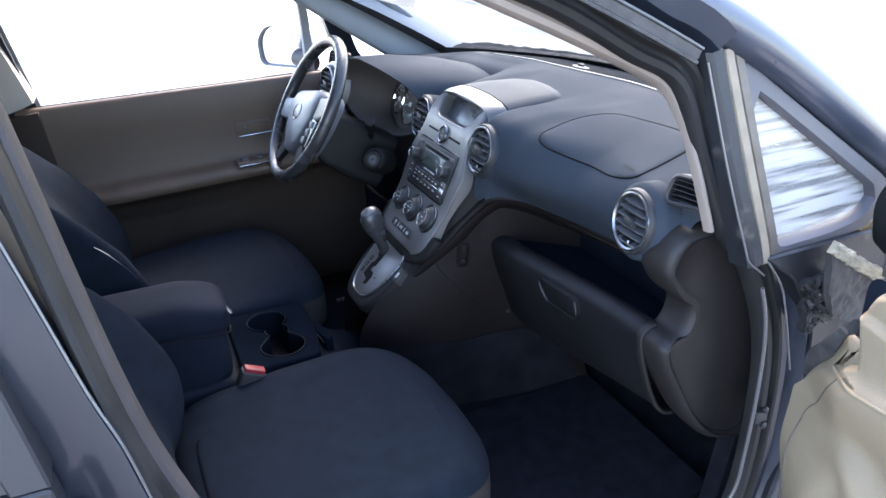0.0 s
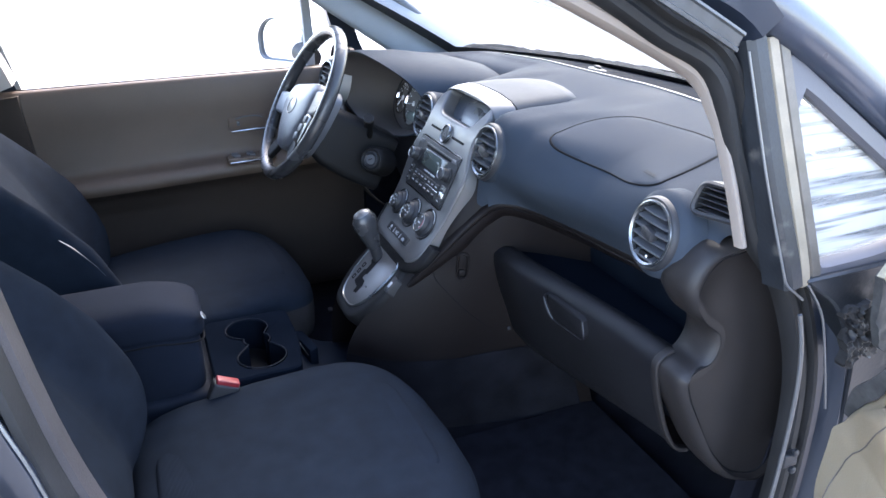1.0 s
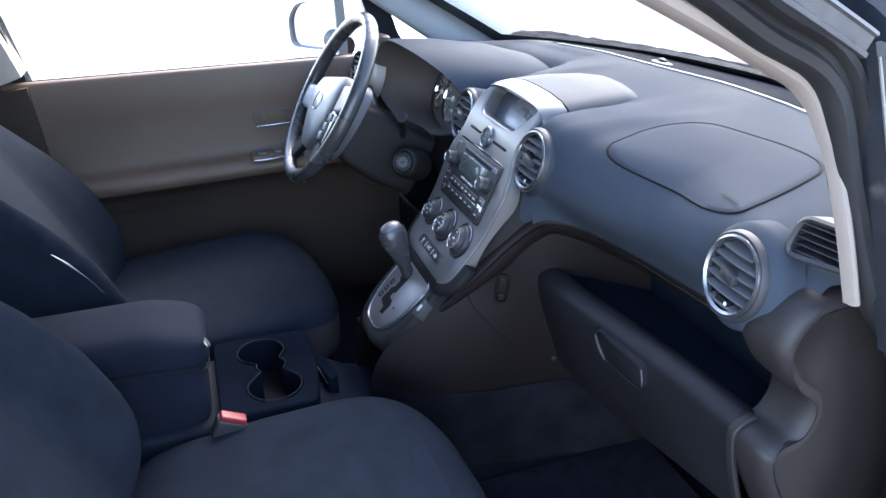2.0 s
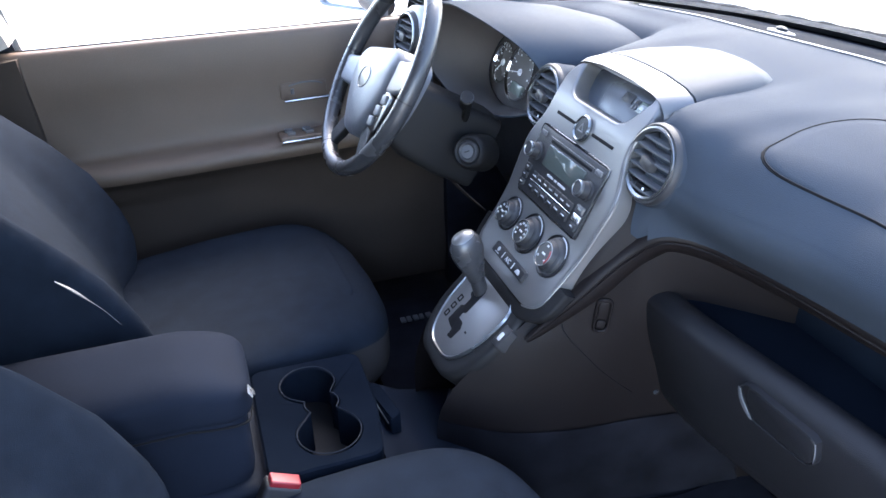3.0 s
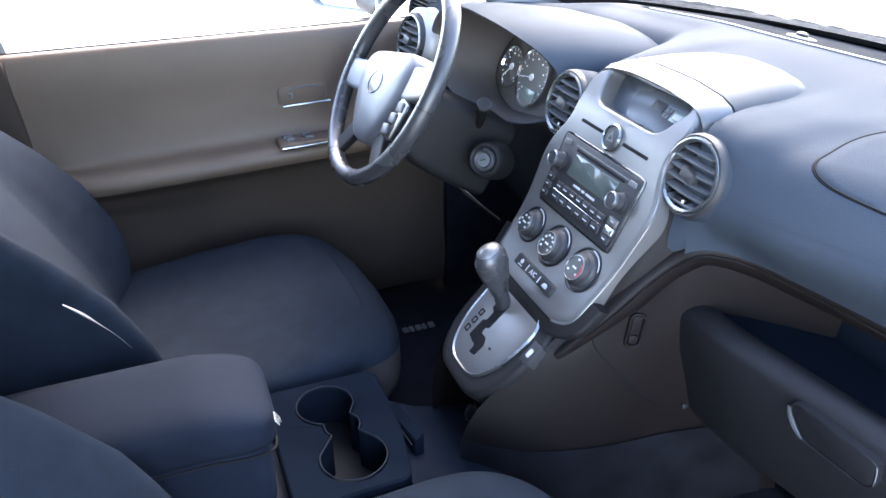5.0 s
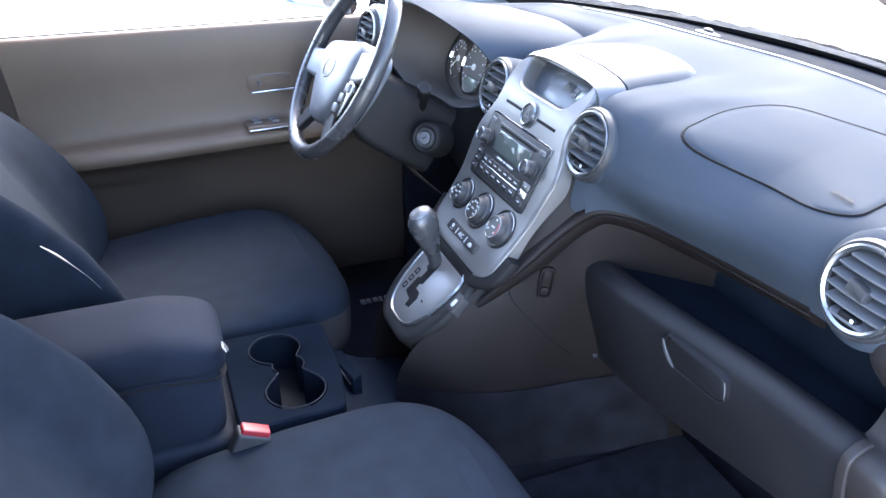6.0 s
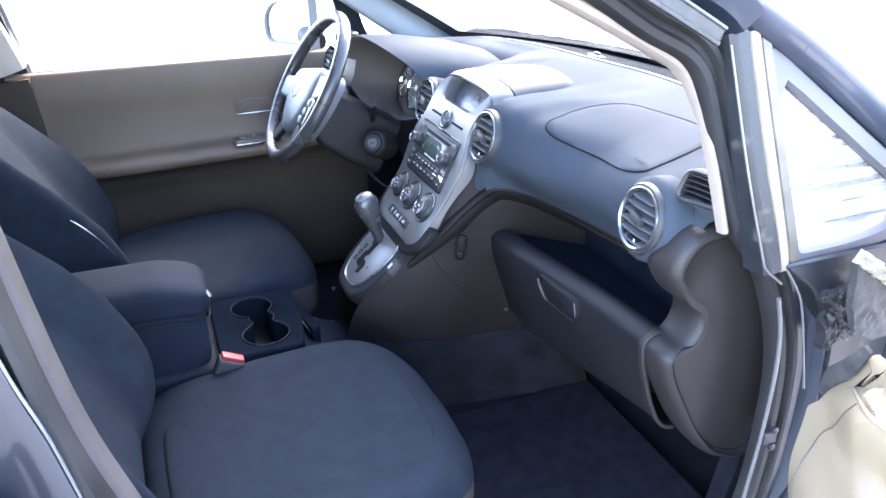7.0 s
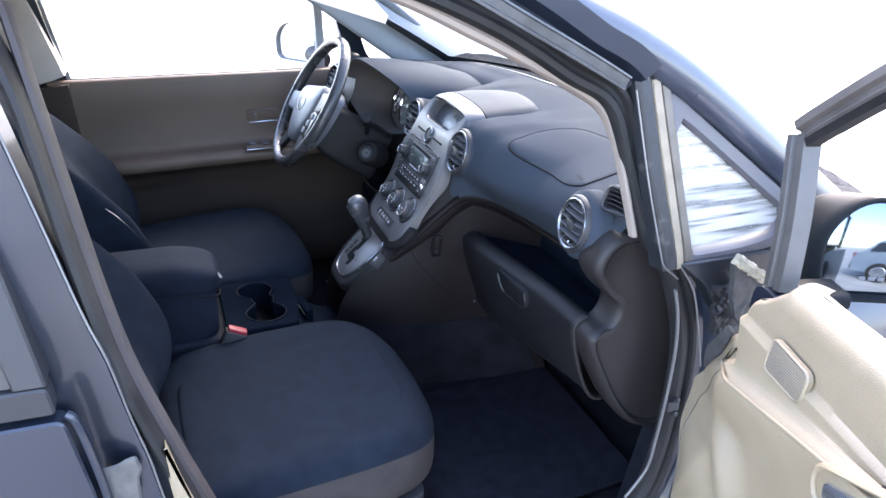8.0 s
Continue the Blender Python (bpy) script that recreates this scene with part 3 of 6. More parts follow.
part("middle_pillar", side_plate([(-0.72, 0.36), (-0.90, 0.36), (-0.93, 1.0), (-1.02, 1.46), (-0.93, 1.46), (-0.865, 1.07)], -0.06, 0.02, 1), PAINT, shell)
# roof and its lining, windscreen
part("roof_panel", slab_from(lambda u, v: (-0.34 - 2.1 * v, (u - 0.5) * 1.30, 1.635 - 0.06 * (2 * u - 1) ** 2 - 0.10 * (1 - min(v * 4, 1)) ** 2 - 0.06 * v * v), 16, 16, 0.012), PAINT, shell)
part("headliner", slab_from(lambda u, v: (-0.30 - 2.1 * v, (u - 0.5) * 1.26, 1.585 - 0.06 * (2 * u - 1) ** 2 - 0.10 * (1 - min(v * 4, 1)) ** 2 - 0.06 * v * v), 16, 16, 0.012), HEADLINER, shell, "pale fabric roof lining")


def screen_pt(u, v, lift=0.0):
    """Windscreen: u across from right to left, v from the cowl up to the roof."""
    w = 2 * u - 1
    x0, x1 = 0.605 - 0.22 * w * w - 0.08 * w, -0.375 - 0.05 * w * w - 0.07 * w
    return (x0 + (x1 - x0) * v + lift * 0.4, w * (0.745 - 0.10 * v), 1.088 + 0.407 * v + 0.035 * math.sin(math.pi * v) - 0.015 * w * w + lift)


wind = part("windscreen", sheet(screen_pt, 24, 16), SCREEN, shell, "lightly tinted windscreen glass")
part("frit_band", sheet(lambda u, v: screen_pt(u, 0.035 + 0.050 * v, -0.004), 24, 2), DARKFRIT, wind, "black band along the foot of the glass")
part("frit_band", sheet(lambda u, v: screen_pt(0.945 + 0.05 * u, 0.03 + 0.95 * v, -0.004), 2, 24), DARKFRIT, wind, "black band along the side of the glass")


def cowl_pt(u, v):
    w = 2 * u - 1
    x = 0.575 + 0.155 * v - 0.24 * w * w * (1 - 0.3 * v) - 0.05 * w
    grit = noise.noise(Vector((x * 30, w * 22, 1.7))) * 0.006 + noise.noise(Vector((x * 90, w * 60, 4.2))) * 0.003
    return (x, w * 0.78, 1.094 + 0.012 * math.sin(math.pi * v) - 0.012 * v + grit)


part("cowl", slab_from(cowl_pt, 120, 14, 0.01), COWL, shell, "dirty black plastic cowl below the windscreen", 60)
part("bonnet", slab_from(lambda u, v: (0.735 + 0.80 * v - 0.17 * (2 * u - 1) ** 2, (2 * u - 1) * (0.78 - 0.06 * v), 1.055 - 0.16 * v * v - 0.05 * (2 * u - 1) ** 2), 24, 12, 0.012), PAINT, shell, "dark glossy bonnet")
for sgn in (-1, 1):
    def wing_pt(u, v, sgn=sgn):
        x = 0.42 + 1.12 * u
        k = min(max((x - 0.57) / 0.80, 0), 1)
        inner, top = 0.772 - 0.060 * k, 1.002 - 0.165 * k * k
        bow = math.sin(min(v * 2.0, 1) * math.pi / 2)
        return (x - 0.10 * bow * u * u, sgn * (inner + (0.890 - inner - 0.05 * u ** 4) * bow), top - 0.006 - 0.58 * v ** 1.5 * (1 - 0.25 * u))
    part("wing", slab_from(wing_pt, 20, 16, 0.010), PAINT, shell, "dark glossy front wing")
    for x in (1.02, -1.78):
        wheel_m = Matrix.Translation((x, sgn * 0.765, 0.325)) @ Matrix.Rotation(radians(-90 * sgn), 4, "X")
        road_wheel = part("road_wheel", lathe([(0.20, -0.10), (0.30, -0.105), (0.325, -0.08), (0.325, 0.08), (0.30, 0.105), (0.20, 0.10)], wheel_m, 36), TYRE, shell, "black tyre on a silver rim")
        part("rim", lathe([(0.205, 0.098), (0.195, 0.106), (0.15, 0.092), (0.06, 0.100), (0.02, 0.104)], wheel_m, 32), BRIGHT, road_wheel)
part("front_panel", slab_from(lambda u, v: (1.50 + 0.06 * math.sin(math.pi * v) - 0.14 * (2 * u - 1) ** 2, (2 * u - 1) * 0.78, 0.865 - 0.52 * v), 16, 10, 0.012), PAINT, shell, "dark front panel")
part("rear_bulkhead", block(-2.42, 0, 0.94, 0.05, 1.42, 1.16, 0.04), PAINT, shell)
part("rear_quarter", side_plate(rounded([(-1.66, 0.40), (-2.42, 0.36), (-2.42, 1.06), (-1.76, 1.03)], 0.03), -0.05, 0.045), PAINT, shell)
for sgn, x0 in ((-1, -1.71), (1, -1.03)):
    part("rear_window", side_plate(rounded([(x0, 1.04), (-2.40, 1.05), (-2.36, 1.45), (x0 + 0.05, 1.46)], 0.04), 0.0, 0.016, sgn), GLOSSY, shell, "dark tinted rear window")
part("quarter_panel", side_plate(rounded([(-0.93, 0.36), (-2.42, 0.36), (-2.42, 1.06), (-0.93, 1.06)], 0.03), -0.05, 0.03, 1), PAINT, shell)
for sgn in (-1, 1):
    part("kick_panel", side_plate(rounded([(0.17 if sgn < 0 else 0.0, 0.36), (0.56, 0.36), (0.56, 0.98), (0.30 if sgn < 0 else 0.0, 0.98)], 0.02), -0.12, -0.085, sgn), MAT_CLOTH, shell, "black carpeted kick panel")
part("firewall", block(0.50, 0, 0.66, 0.04, 1.52, 0.62, 0.01), CARPET, shell)
part("floor_pan", slab_from(lambda u, v: (-2.4 + 2.92 * v, (2 * u - 1) * 0.77, 0.395 + 0.16 * max(0, (v - 0.90) / 0.10) ** 1.4 + 0.05 * math.exp(-((2 * u - 1) / 0.2) ** 4)), 24, 40, 0.02), CARPET, shell, "black carpet on the car floor")
for sgn, nm in ((-1, ""), (1, "")):
    wiper_path = smooth_path([(0.62, sgn * 0.26 + 0.22, 1.058), (0.605, sgn * 0.26 + 0.02, 1.070), (0.55, sgn * 0.26 - 0.22, 1.076)], 6)
    w = part("wiper", rod(wiper_path, 0.0042, 8), QFRAME, shell, "dusty grey windscreen wiper")
    part("wiper_blade", sweep([p + Vector((0.006, 0, -0.012)) for p in wiper_path], [(-0.002, -0.006), (0.002, -0.006), (0.002, 0.004), (-0.002, 0.004)]), RUBBER, w)

# rear side door, shut
rdoor = thing("rear_side_door", "closed dark painted rear side door with tinted window", "car door", at=(-1.25, -0.84, 0.4))
part("door_skin", side_plate(rounded([(-0.725, 0.40), (-1.65, 0.40), (-1.75, 0.985), (-0.786, 0.982), (-0.768, 0.863), (-0.752, 0.70)], [0.02, 0.1, 0.03, 0.014, 0.02, 0.05]), 0.02, 0.050), PAINT, rdoor)
part("belt_moulding", side_plate(rounded([(-0.793, 0.990), (-1.75, 1.000), (-1.75, 1.035), (-0.798, 1.030)], 0.008), 0.01, 0.046), HARD, rdoor)
part("window_frame", side_plate(rounded([(-0.797, 1.030), (-0.835, 1.030), (-0.925, 1.46), (-0.878, 1.46)], 0.004), -0.01, 0.044), HARD, rdoor)
pane = part("pane", side_plate([(-0.835, 1.03), (-1.70, 1.03), (-1.60, 1.46), (-0.925, 1.46)], 0.020, 0.036), material("tinted_glass", (0.02, 0.024, 0.026), 0.06, var=0.02, bump=0.0), rdoor, "dark tinted window glass")
part("door_edge", sweep(smooth_path([(-0.716, -0.842, 0.42), (-0.744, -0.842, 0.70), (-0.757, -0.842, 0.863), (-0.772, -0.841, 0.965), (-0.784, -0.838, 0.985)], 5), circle(0.006, 8), (0, -1, 0)), PAINT, rdoor)
label_m = side_plate(rounded([(-0.751, 0.815), (-0.756, 0.852), (-0.764, 0.883), (-0.738, 0.886), (-0.727, 0.892), (-0.714, 0.894), (-0.709, 0.872), (-0.715, 0.858), (-0.716, 0.815)], 0.005), 0.028, 0.0318)
tagged(part("worn_label", label_m, LABELM), "peeling torn pale label on the middle pillar", "label")


# ---- dashboard ----
dash = thing("dashboard", "blue-black soft plastic dashboard with round vents and airbag cover", "dashboard", at=(0.1, 0, 0.92))
PROFILES = {
    -0.735: [(0.30, 1.080), (0.26, 1.095), (0.22, 1.103), (0.18, 1.100), (0.14, 1.092), (0.11, 1.075), (0.085, 1.045), (0.075, 1.005), (0.08, 0.975), (0.13, 0.965)],
    -0.60: [(0.455, 1.088), (0.41, 1.107), (0.355, 1.119), (0.25, 1.117), (0.145, 1.108), (0.088, 1.096), (0.063, 1.062), (0.062, 1.022), (0.105, 0.995), (0.16, 0.980)],
    -0.42: [(0.555, 1.096), (0.48, 1.115), (0.395, 1.127), (0.26, 1.123), (0.17, 1.107), (0.12, 1.086), (0.080, 1.053), (0.068, 1.020), (0.110, 0.992), (0.16, 0.975)],
    -0.25: [(0.60, 1.100), (0.50, 1.119), (0.405, 1.131), (0.26, 1.127), (0.160, 1.117), (0.066, 1.104), (0.026, 1.058), (0.024, 1.018), (0.080, 0.988), (0.14, 0.970)],
    -0.15: [(0.61, 1.100), (0.505, 1.119), (0.408, 1.131), (0.25, 1.124), (0.120, 1.126), (0.034, 1.117), (0.014, 1.070), (-0.006, 1.000), (0.002, 0.930), (0.13, 0.910)],
    -0.205: [(0.605, 1.100), (0.503, 1.119), (0.407, 1.131), (0.25, 1.124), (0.135, 1.124), (0.042, 1.114), (0.014, 1.066), (0.004, 1.018), (0.050, 0.980), (0.13, 0.960)],
    -0.112: [(0.61, 1.100), (0.505, 1.119), (0.408, 1.131), (0.28, 1.124), (0.19, 1.1195), (0.115, 1.114), (0.105, 1.060), (0.105, 1.000), (0.10, 0.930), (0.14, 0.910)],
    0.112: [(0.61, 1.100), (0.505, 1.119), (0.408, 1.131), (0.28, 1.124), (0.20, 1.1195), (0.135, 1.112), (0.125, 1.060), (0.125, 1.000), (0.12, 0.930), (0.15, 0.910)],
    0.15: [(0.61, 1.100), (0.505, 1.119), (0.408, 1.131), (0.25, 1.126), (0.16, 1.118), (0.085, 1.098), (0.035, 1.040), (0.025, 0.975), (0.035, 0.930), (0.13, 0.915)],
    0.25: [(0.60, 1.100), (0.505, 1.119), (0.412, 1.131), (0.365, 1.125), (0.32, 1.116), (0.29, 1.092), (0.27, 1.050), (0.25, 1.000), (0.24, 0.950), (0.26, 0.930)],
    0.50: [(0.53, 1.094), (0.465, 1.113), (0.40, 1.123), (0.37, 1.120), (0.32, 1.112), (0.29, 1.090), (0.27, 1.050), (0.25, 1.000), (0.24, 0.950), (0.26, 0.930)],
    0.60: [(0.45, 1.078), (0.37, 1.103), (0.29, 1.115), (0.22, 1.113), (0.16, 1.102), (0.115, 1.085), (0.080, 1.052), (0.064, 1.010), (0.066, 0.960), (0.14, 0.945)],
    0.735: [(0.30, 1.080), (0.26, 1.095), (0.22, 1.103), (0.18, 1.100), (0.14, 1.092), (0.11, 1.075), (0.085, 1.045), (0.075, 1.005), (0.08, 0.975), (0.13, 0.965)],
}
KY = sorted(PROFILES)


def dash_pt(y, s, lift=0.0):
    """A point of the pad: y across, s from the windscreen (0) over the edge to the lip (1)."""
    y = min(max(y, KY[0]), KY[-1])
    i = max(k for k in range(len(KY) - 1) if KY[k] <= y)
    rows = [spline(PROFILES[KY[min(max(k, 0), len(KY) - 1)]], s) for k in (i - 1, i, i + 1, i + 2)]
    t = (y - KY[i]) / (KY[i + 1] - KY[i])
    t = t * t * (3 - 2 * t) * 0.5 + t * 0.5
    p = rows[1] * (1 - t) + rows[2] * t
    q = Vector((p[0] - 0.145 * max(0.0, y + 0.10), y, p[1]))
    if lift:
        ds, dy = Vector(dash_pt(y, min(s + 0.01, 0.999))) - Vector(dash_pt(y, max(s - 0.01, 0))), Vector(dash_pt(y + 0.01, s)) - Vector(dash_pt(y - 0.01, s))
        nrm = ds.cross(dy).normalized()
        if nrm.z - nrm.x < 0:
            nrm.negate()
        q += nrm * lift
    return tuple(q)


part("dash_pad", sheet(lambda u, v: dash_pt((y0 := -0.735 + 0.029 * min(max((v - 0.50) / 0.08, 0), 1)) + (0.735 - y0) * u, v), 130, 54), PAD, dash, "", 60)


def pad_patch(outline, lift, edge, rings=10):
    """A raised panel on the pad, its outline in (y, s)."""
    c = (sum(p[0] for p in outline) / len(outline), sum(p[1] for p in outline) / len(outline))
    rows = []
    for k in range(rings + 1):
        f = 1 - 0.98 * k / rings
        rows.append([dash_pt(c[0] + (y - c[0]) * f, c[1] + (s - c[1]) * f, lift if k else lift - edge) for y, s in outline])
    rows.insert(1, [dash_pt(c[0] + (y - c[0]) * 0.993, c[1] + (s - c[1]) * 0.993, lift) for y, s in outline])
    return loft(rows, True, False, True)


AIRBAG = rounded([(-0.284, 0.578), (-0.254, 0.430), (-0.282, 0.348), (-0.420, 0.322), (-0.515, 0.318), (-0.552, 0.430), (-0.556, 0.548), (-0.500, 0.588), (-0.380, 0.592)], [0.05, 0.05, 0.06, 0.2, 0.05, 0.08, 0.05, 0.05, 0.2], 6)
cc = (-0.43, 0.47)
part("airbag_gap", pad_patch([(cc[0] + (y - cc[0]) * 1.018, cc[1] + (s - cc[1]) * 1.034) for y, s in AIRBAG], 0.0010, 0.0009), DARK, dash)
part("airbag_seam", rod([dash_pt(y, s, 0.0014) for y, s in AIRBAG], 0.0010, 6, True), DARK, dash)
bag = part("airbag_cover", pad_patch(AIRBAG, 0.0015, 0.0008), PAD, dash, "smooth airbag cover panel", 60)


def bars_on_pad(y0, s0, widths, h, gap):
    b, y = bmesh.new(), y0
    for w in widths:
        pts = [dash_pt(y, s0, 0.0036), dash_pt(y - w, s0, 0.0036), dash_pt(y - w, s0 + h, 0.0036), dash_pt(y, s0 + h, 0.0036)]
        b.faces.new([b.verts.new(p) for p in pts])
        y -= w + gap
    return b


part("embossed_lettering", bars_on_pad(-0.497, 0.512, (0.010, 0.009, 0.010), 0.008, 0.003), CONSOLE, bag)
part("embossed_lettering", bars_on_pad(-0.495, 0.524, (0.040,), 0.003, 0.003), DARK, bag)


def air_vent(m, R, parent, slats=6, tilt=18):
    """A round vent: housing, bright ring, slanted slats, a tab and a slider."""
    v = part("air_vent", lathe([(R + 0.0095, -0.040), (R + 0.0090, -0.006), (R + 0.0080, 0.001), (R + 0.0055, 0.0045), (R + 0.002, 0.004), (R, -0.002), (R - 0.001, -0.035)], m, 48, cap=False), HARD, parent, "round black air vent")
    part("ring", lathe([(R + 0.003, 0.004), (R + 0.0025, 0.0065), (R, 0.0075), (R - 0.003, 0.005), (R - 0.0035, 0.0)], m, 48, cap=False), RING, v, "thin bright silver ring")
    part("duct", lathe([(R - 0.001, -0.034), (R * 0.5, -0.038), (0.001, -0.04)], m, 32, cap=False), DARK, v)
    for k in range(slats):
        h = R * 0.86 * (1 - 2 * (k + 0.5) / slats)
        half = math.sqrt(max((R - 0.003) ** 2 - h * h, 1e-5)) - 0.001
        o = [(-half, -0.0012), (half, -0.0012), (half, 0.0012), (-half, 0.0012)]
        sm = m @ Matrix.Translation((0, h, -0.006)) @ Matrix.Rotation(radians(tilt), 4, "X")
        n = 8
        rings = []
        for j in range(n + 1):
            r0 = -half + 2 * half * j / n
            bow = 0.003 * (1 - (r0 / (R)) ** 2)
            rings.append([(r0, -0.0013, 0.010 + bow), (r0, 0.0013, 0.010 + bow), (r0, 0.0011, -0.014), (r0, -0.0011, -0.014)])
        part("slat", loft(rings, True, True, True, sm), SLAT, v)
    part("tab", plate(rounded([(-0.012, -0.006), (0.014, -0.008), (0.013, 0.006), (-0.012, 0.008)], 0.003), 0.0, 0.012, m @ Matrix.Rotation(radians(-8), 4, "Z"), 0.002), HARD, v)
    sl = part("slider", plate(box_outline(-0.012, 0.012, -R * 0.72 - 0.004, -R * 0.72 + 0.004, 0.002), -0.004, 0.005, m, 0.001), DARK, v)
    part("slider_mark", plate(box_outline(0.005, 0.009, -R * 0.72 - 0.002, -R * 0.72 + 0.002, 0.0008), 0.004, 0.0056, m, 0.0004), WHITE, sl)
    return v


VENTS = ((0.004, -0.163, 1.056, 17, 0, 0.0465), (0.004, 0.163, 1.052, 17, 0, 0.0465), (0.048, -0.621, 1.054, 12, -3, 0.045), (-0.110, 0.597, 1.067, 14, 6, 0.047))
for x, y, z, tl, yw, R in VENTS:
    air_vent(rear(x, y, z, tl, yw), R, dash)
    # a swelling carries the vent
    k = 0.55 if abs(y) < 0.2 else 1.0
    # The driver's far vent gets a paler surround: sun glare put into its colour.
    part("vent_surround", lathe([(R + 0.022 * k, -0.040), (R + 0.0195 * k, -0.022), (R + 0.0155 * k + 0.002, -0.010), (R + 0.0088, -0.004)], rear(x, y, z, tl, yw), 40, cap=False), SUNLITPLASTIC if y > 0.5 else PAD, dash, "", 70)

for sgn in (-1, 1):  # demister vents at the dash ends
    m = rear(0.084 if sgn < 0 else -0.05, -0.706 if sgn < 0 else 0.694, 1.121 if sgn < 0 else 1.110, 14, 9 if sgn < 0 else 6)
    o = rounded([(-0.038, -0.019), (0.042, -0.012), (0.042, 0.020), (-0.030, 0.018)], 0.010) if sgn < 0 else rounded([(-0.045, -0.024), (0.045, -0.020), (0.030, 0.022), (-0.045, 0.022)], 0.014)
    sv = part("side_vent", holed(grown(o, 0.007), o, (0, 0), -0.03, 0.006, -0.02, m, 0.003, 48), HARD, dash, "small black demister vent")
    part("duct", plate(o, -0.021, -0.017, m, 0.001), DARK, sv)
    for k in range(5):
        part("slat", block(0, -0.016 + 0.008 * k, -0.006, 0.068 if sgn < 0 else 0.084, 0.0018, 0.016, 0.0006, m @ Matrix.Rotation(radians(10), 4, "X"), 1), HARD, sv)

# passenger side: open tray and glovebox
GT = [(-0.155, 0.020, 0.858), (-0.19, 0.013, 0.868), (-0.30, 0.020, 0.874), (-0.45, 0.030, 0.878), (-0.60, 0.040, 0.880), (-0.672, 0.046, 0.880)]


def glove_pt(u, v):
    y, x, z = (float(k) for k in spline(GT, u))
    y = GT[0][0] + (GT[-1][0] - GT[0][0]) * u
    zb = 0.640 + 0.055 * u
    prof = [(0.046, -0.040), (0.044, -0.012), (0.038, -0.002), (0.022, 0.001), (0.004, -0.009), (0.0, -0.026), (0.008, -0.070), (0.030, -0.140), (0.060, zb - z), (0.12, zb - z - 0.008)]
    p = spline(prof, v)
    return (x + float(p[0]) + 0.0, y, z + float(p[1]))


part("glovebox", sheet(glove_pt, 36, 40), GLOVE, dash, "dark glovebox with a rounded top edge", 60)
# Tray walls take a near-black material that carries the recess's shade.
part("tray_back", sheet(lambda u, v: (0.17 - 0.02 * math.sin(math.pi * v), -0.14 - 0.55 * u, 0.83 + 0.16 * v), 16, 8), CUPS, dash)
part("tray_floor", slab_from(lambda u, v: (0.18 - 0.12 * v, -0.15 - 0.54 * u, 0.846 + 0.006 * (1 - v)), 16, 4, -0.004), CUPS, dash, "open tray above the glovebox, recess shade in its colour")
hm = rear(0.0225, -0.437, 0.836, -9, 3.8)
o = rounded([(-0.060, 0.004), (-0.040, -0.026), (0.050, -0.024), (0.060, -0.012), (0.058, 0.020), (-0.050, 0.022)], [0.012, 0.012, 0.010, 0.008, 0.008, 0.008])
gh = part("glovebox_handle", holed(grown(o, 0.002), o, (0, 0), -0.012, 0.0008, -0.014, hm, 0.001, 56), GLOVE, dash)
part("handle_recess", plate(o, -0.016, -0.012, hm, 0.001), DARK, gh)
part("handle_flap", plate(rounded([(-0.034, -0.0235), (0.050, -0.0225), (0.0585, -0.011), (0.0565, 0.0185), (-0.044, 0.0205), (-0.046, 0.002)], 0.006), -0.012, 0.0006, hm, 0.002), GLOVE, gh, "dark glovebox handle flap")
part("handle_edge", sweep(smooth_path([tuple(hm @ Vector(p)) for p in ((-0.059, 0.010, 0.000), (-0.056, -0.004, 0.000), (-0.048, -0.017, 0.000), (-0.036, -0.026, 0.001))], 5), rounded([(-0.0035, -0.001), (0.0035, -0.001), (0.0035, 0.001), (-0.0035, 0.001)], 0.001, 2), (1, 0, 0), scale=[0.3 + 0.7 * math.sin(math.pi * (0.1 + 0.8 * k / 15)) for k in range(16)]), SLAT, gh, "light tapering edge of the handle")
part("handle_edge", rod(smooth_path([tuple(hm @ Vector(p)) for p in ((0.059, -0.012, 0.000), (0.0605, 0.004, 0.0005), (0.059, 0.017, 0.000))], 5), 0.0009, 8, up=(1, 0, 0)), GREY, gh)
# Lighter strip stands for light catching the glovebox's rounded side.
part("glovebox_edge_light", sweep([Vector(glove_pt(0.985, 0.30 + 0.62 * k / 24)) + Vector((-0.003, 0, 0.001)) for k in range(25)], rounded([(-0.007, -0.004), (0.007, -0.004), (0.007, 0.003), (-0.007, 0.003)], 0.003, 3), (-1, 0, 0.2)), ENDS, dash, "lit side edge of the glovebox, added as a lighter strip")


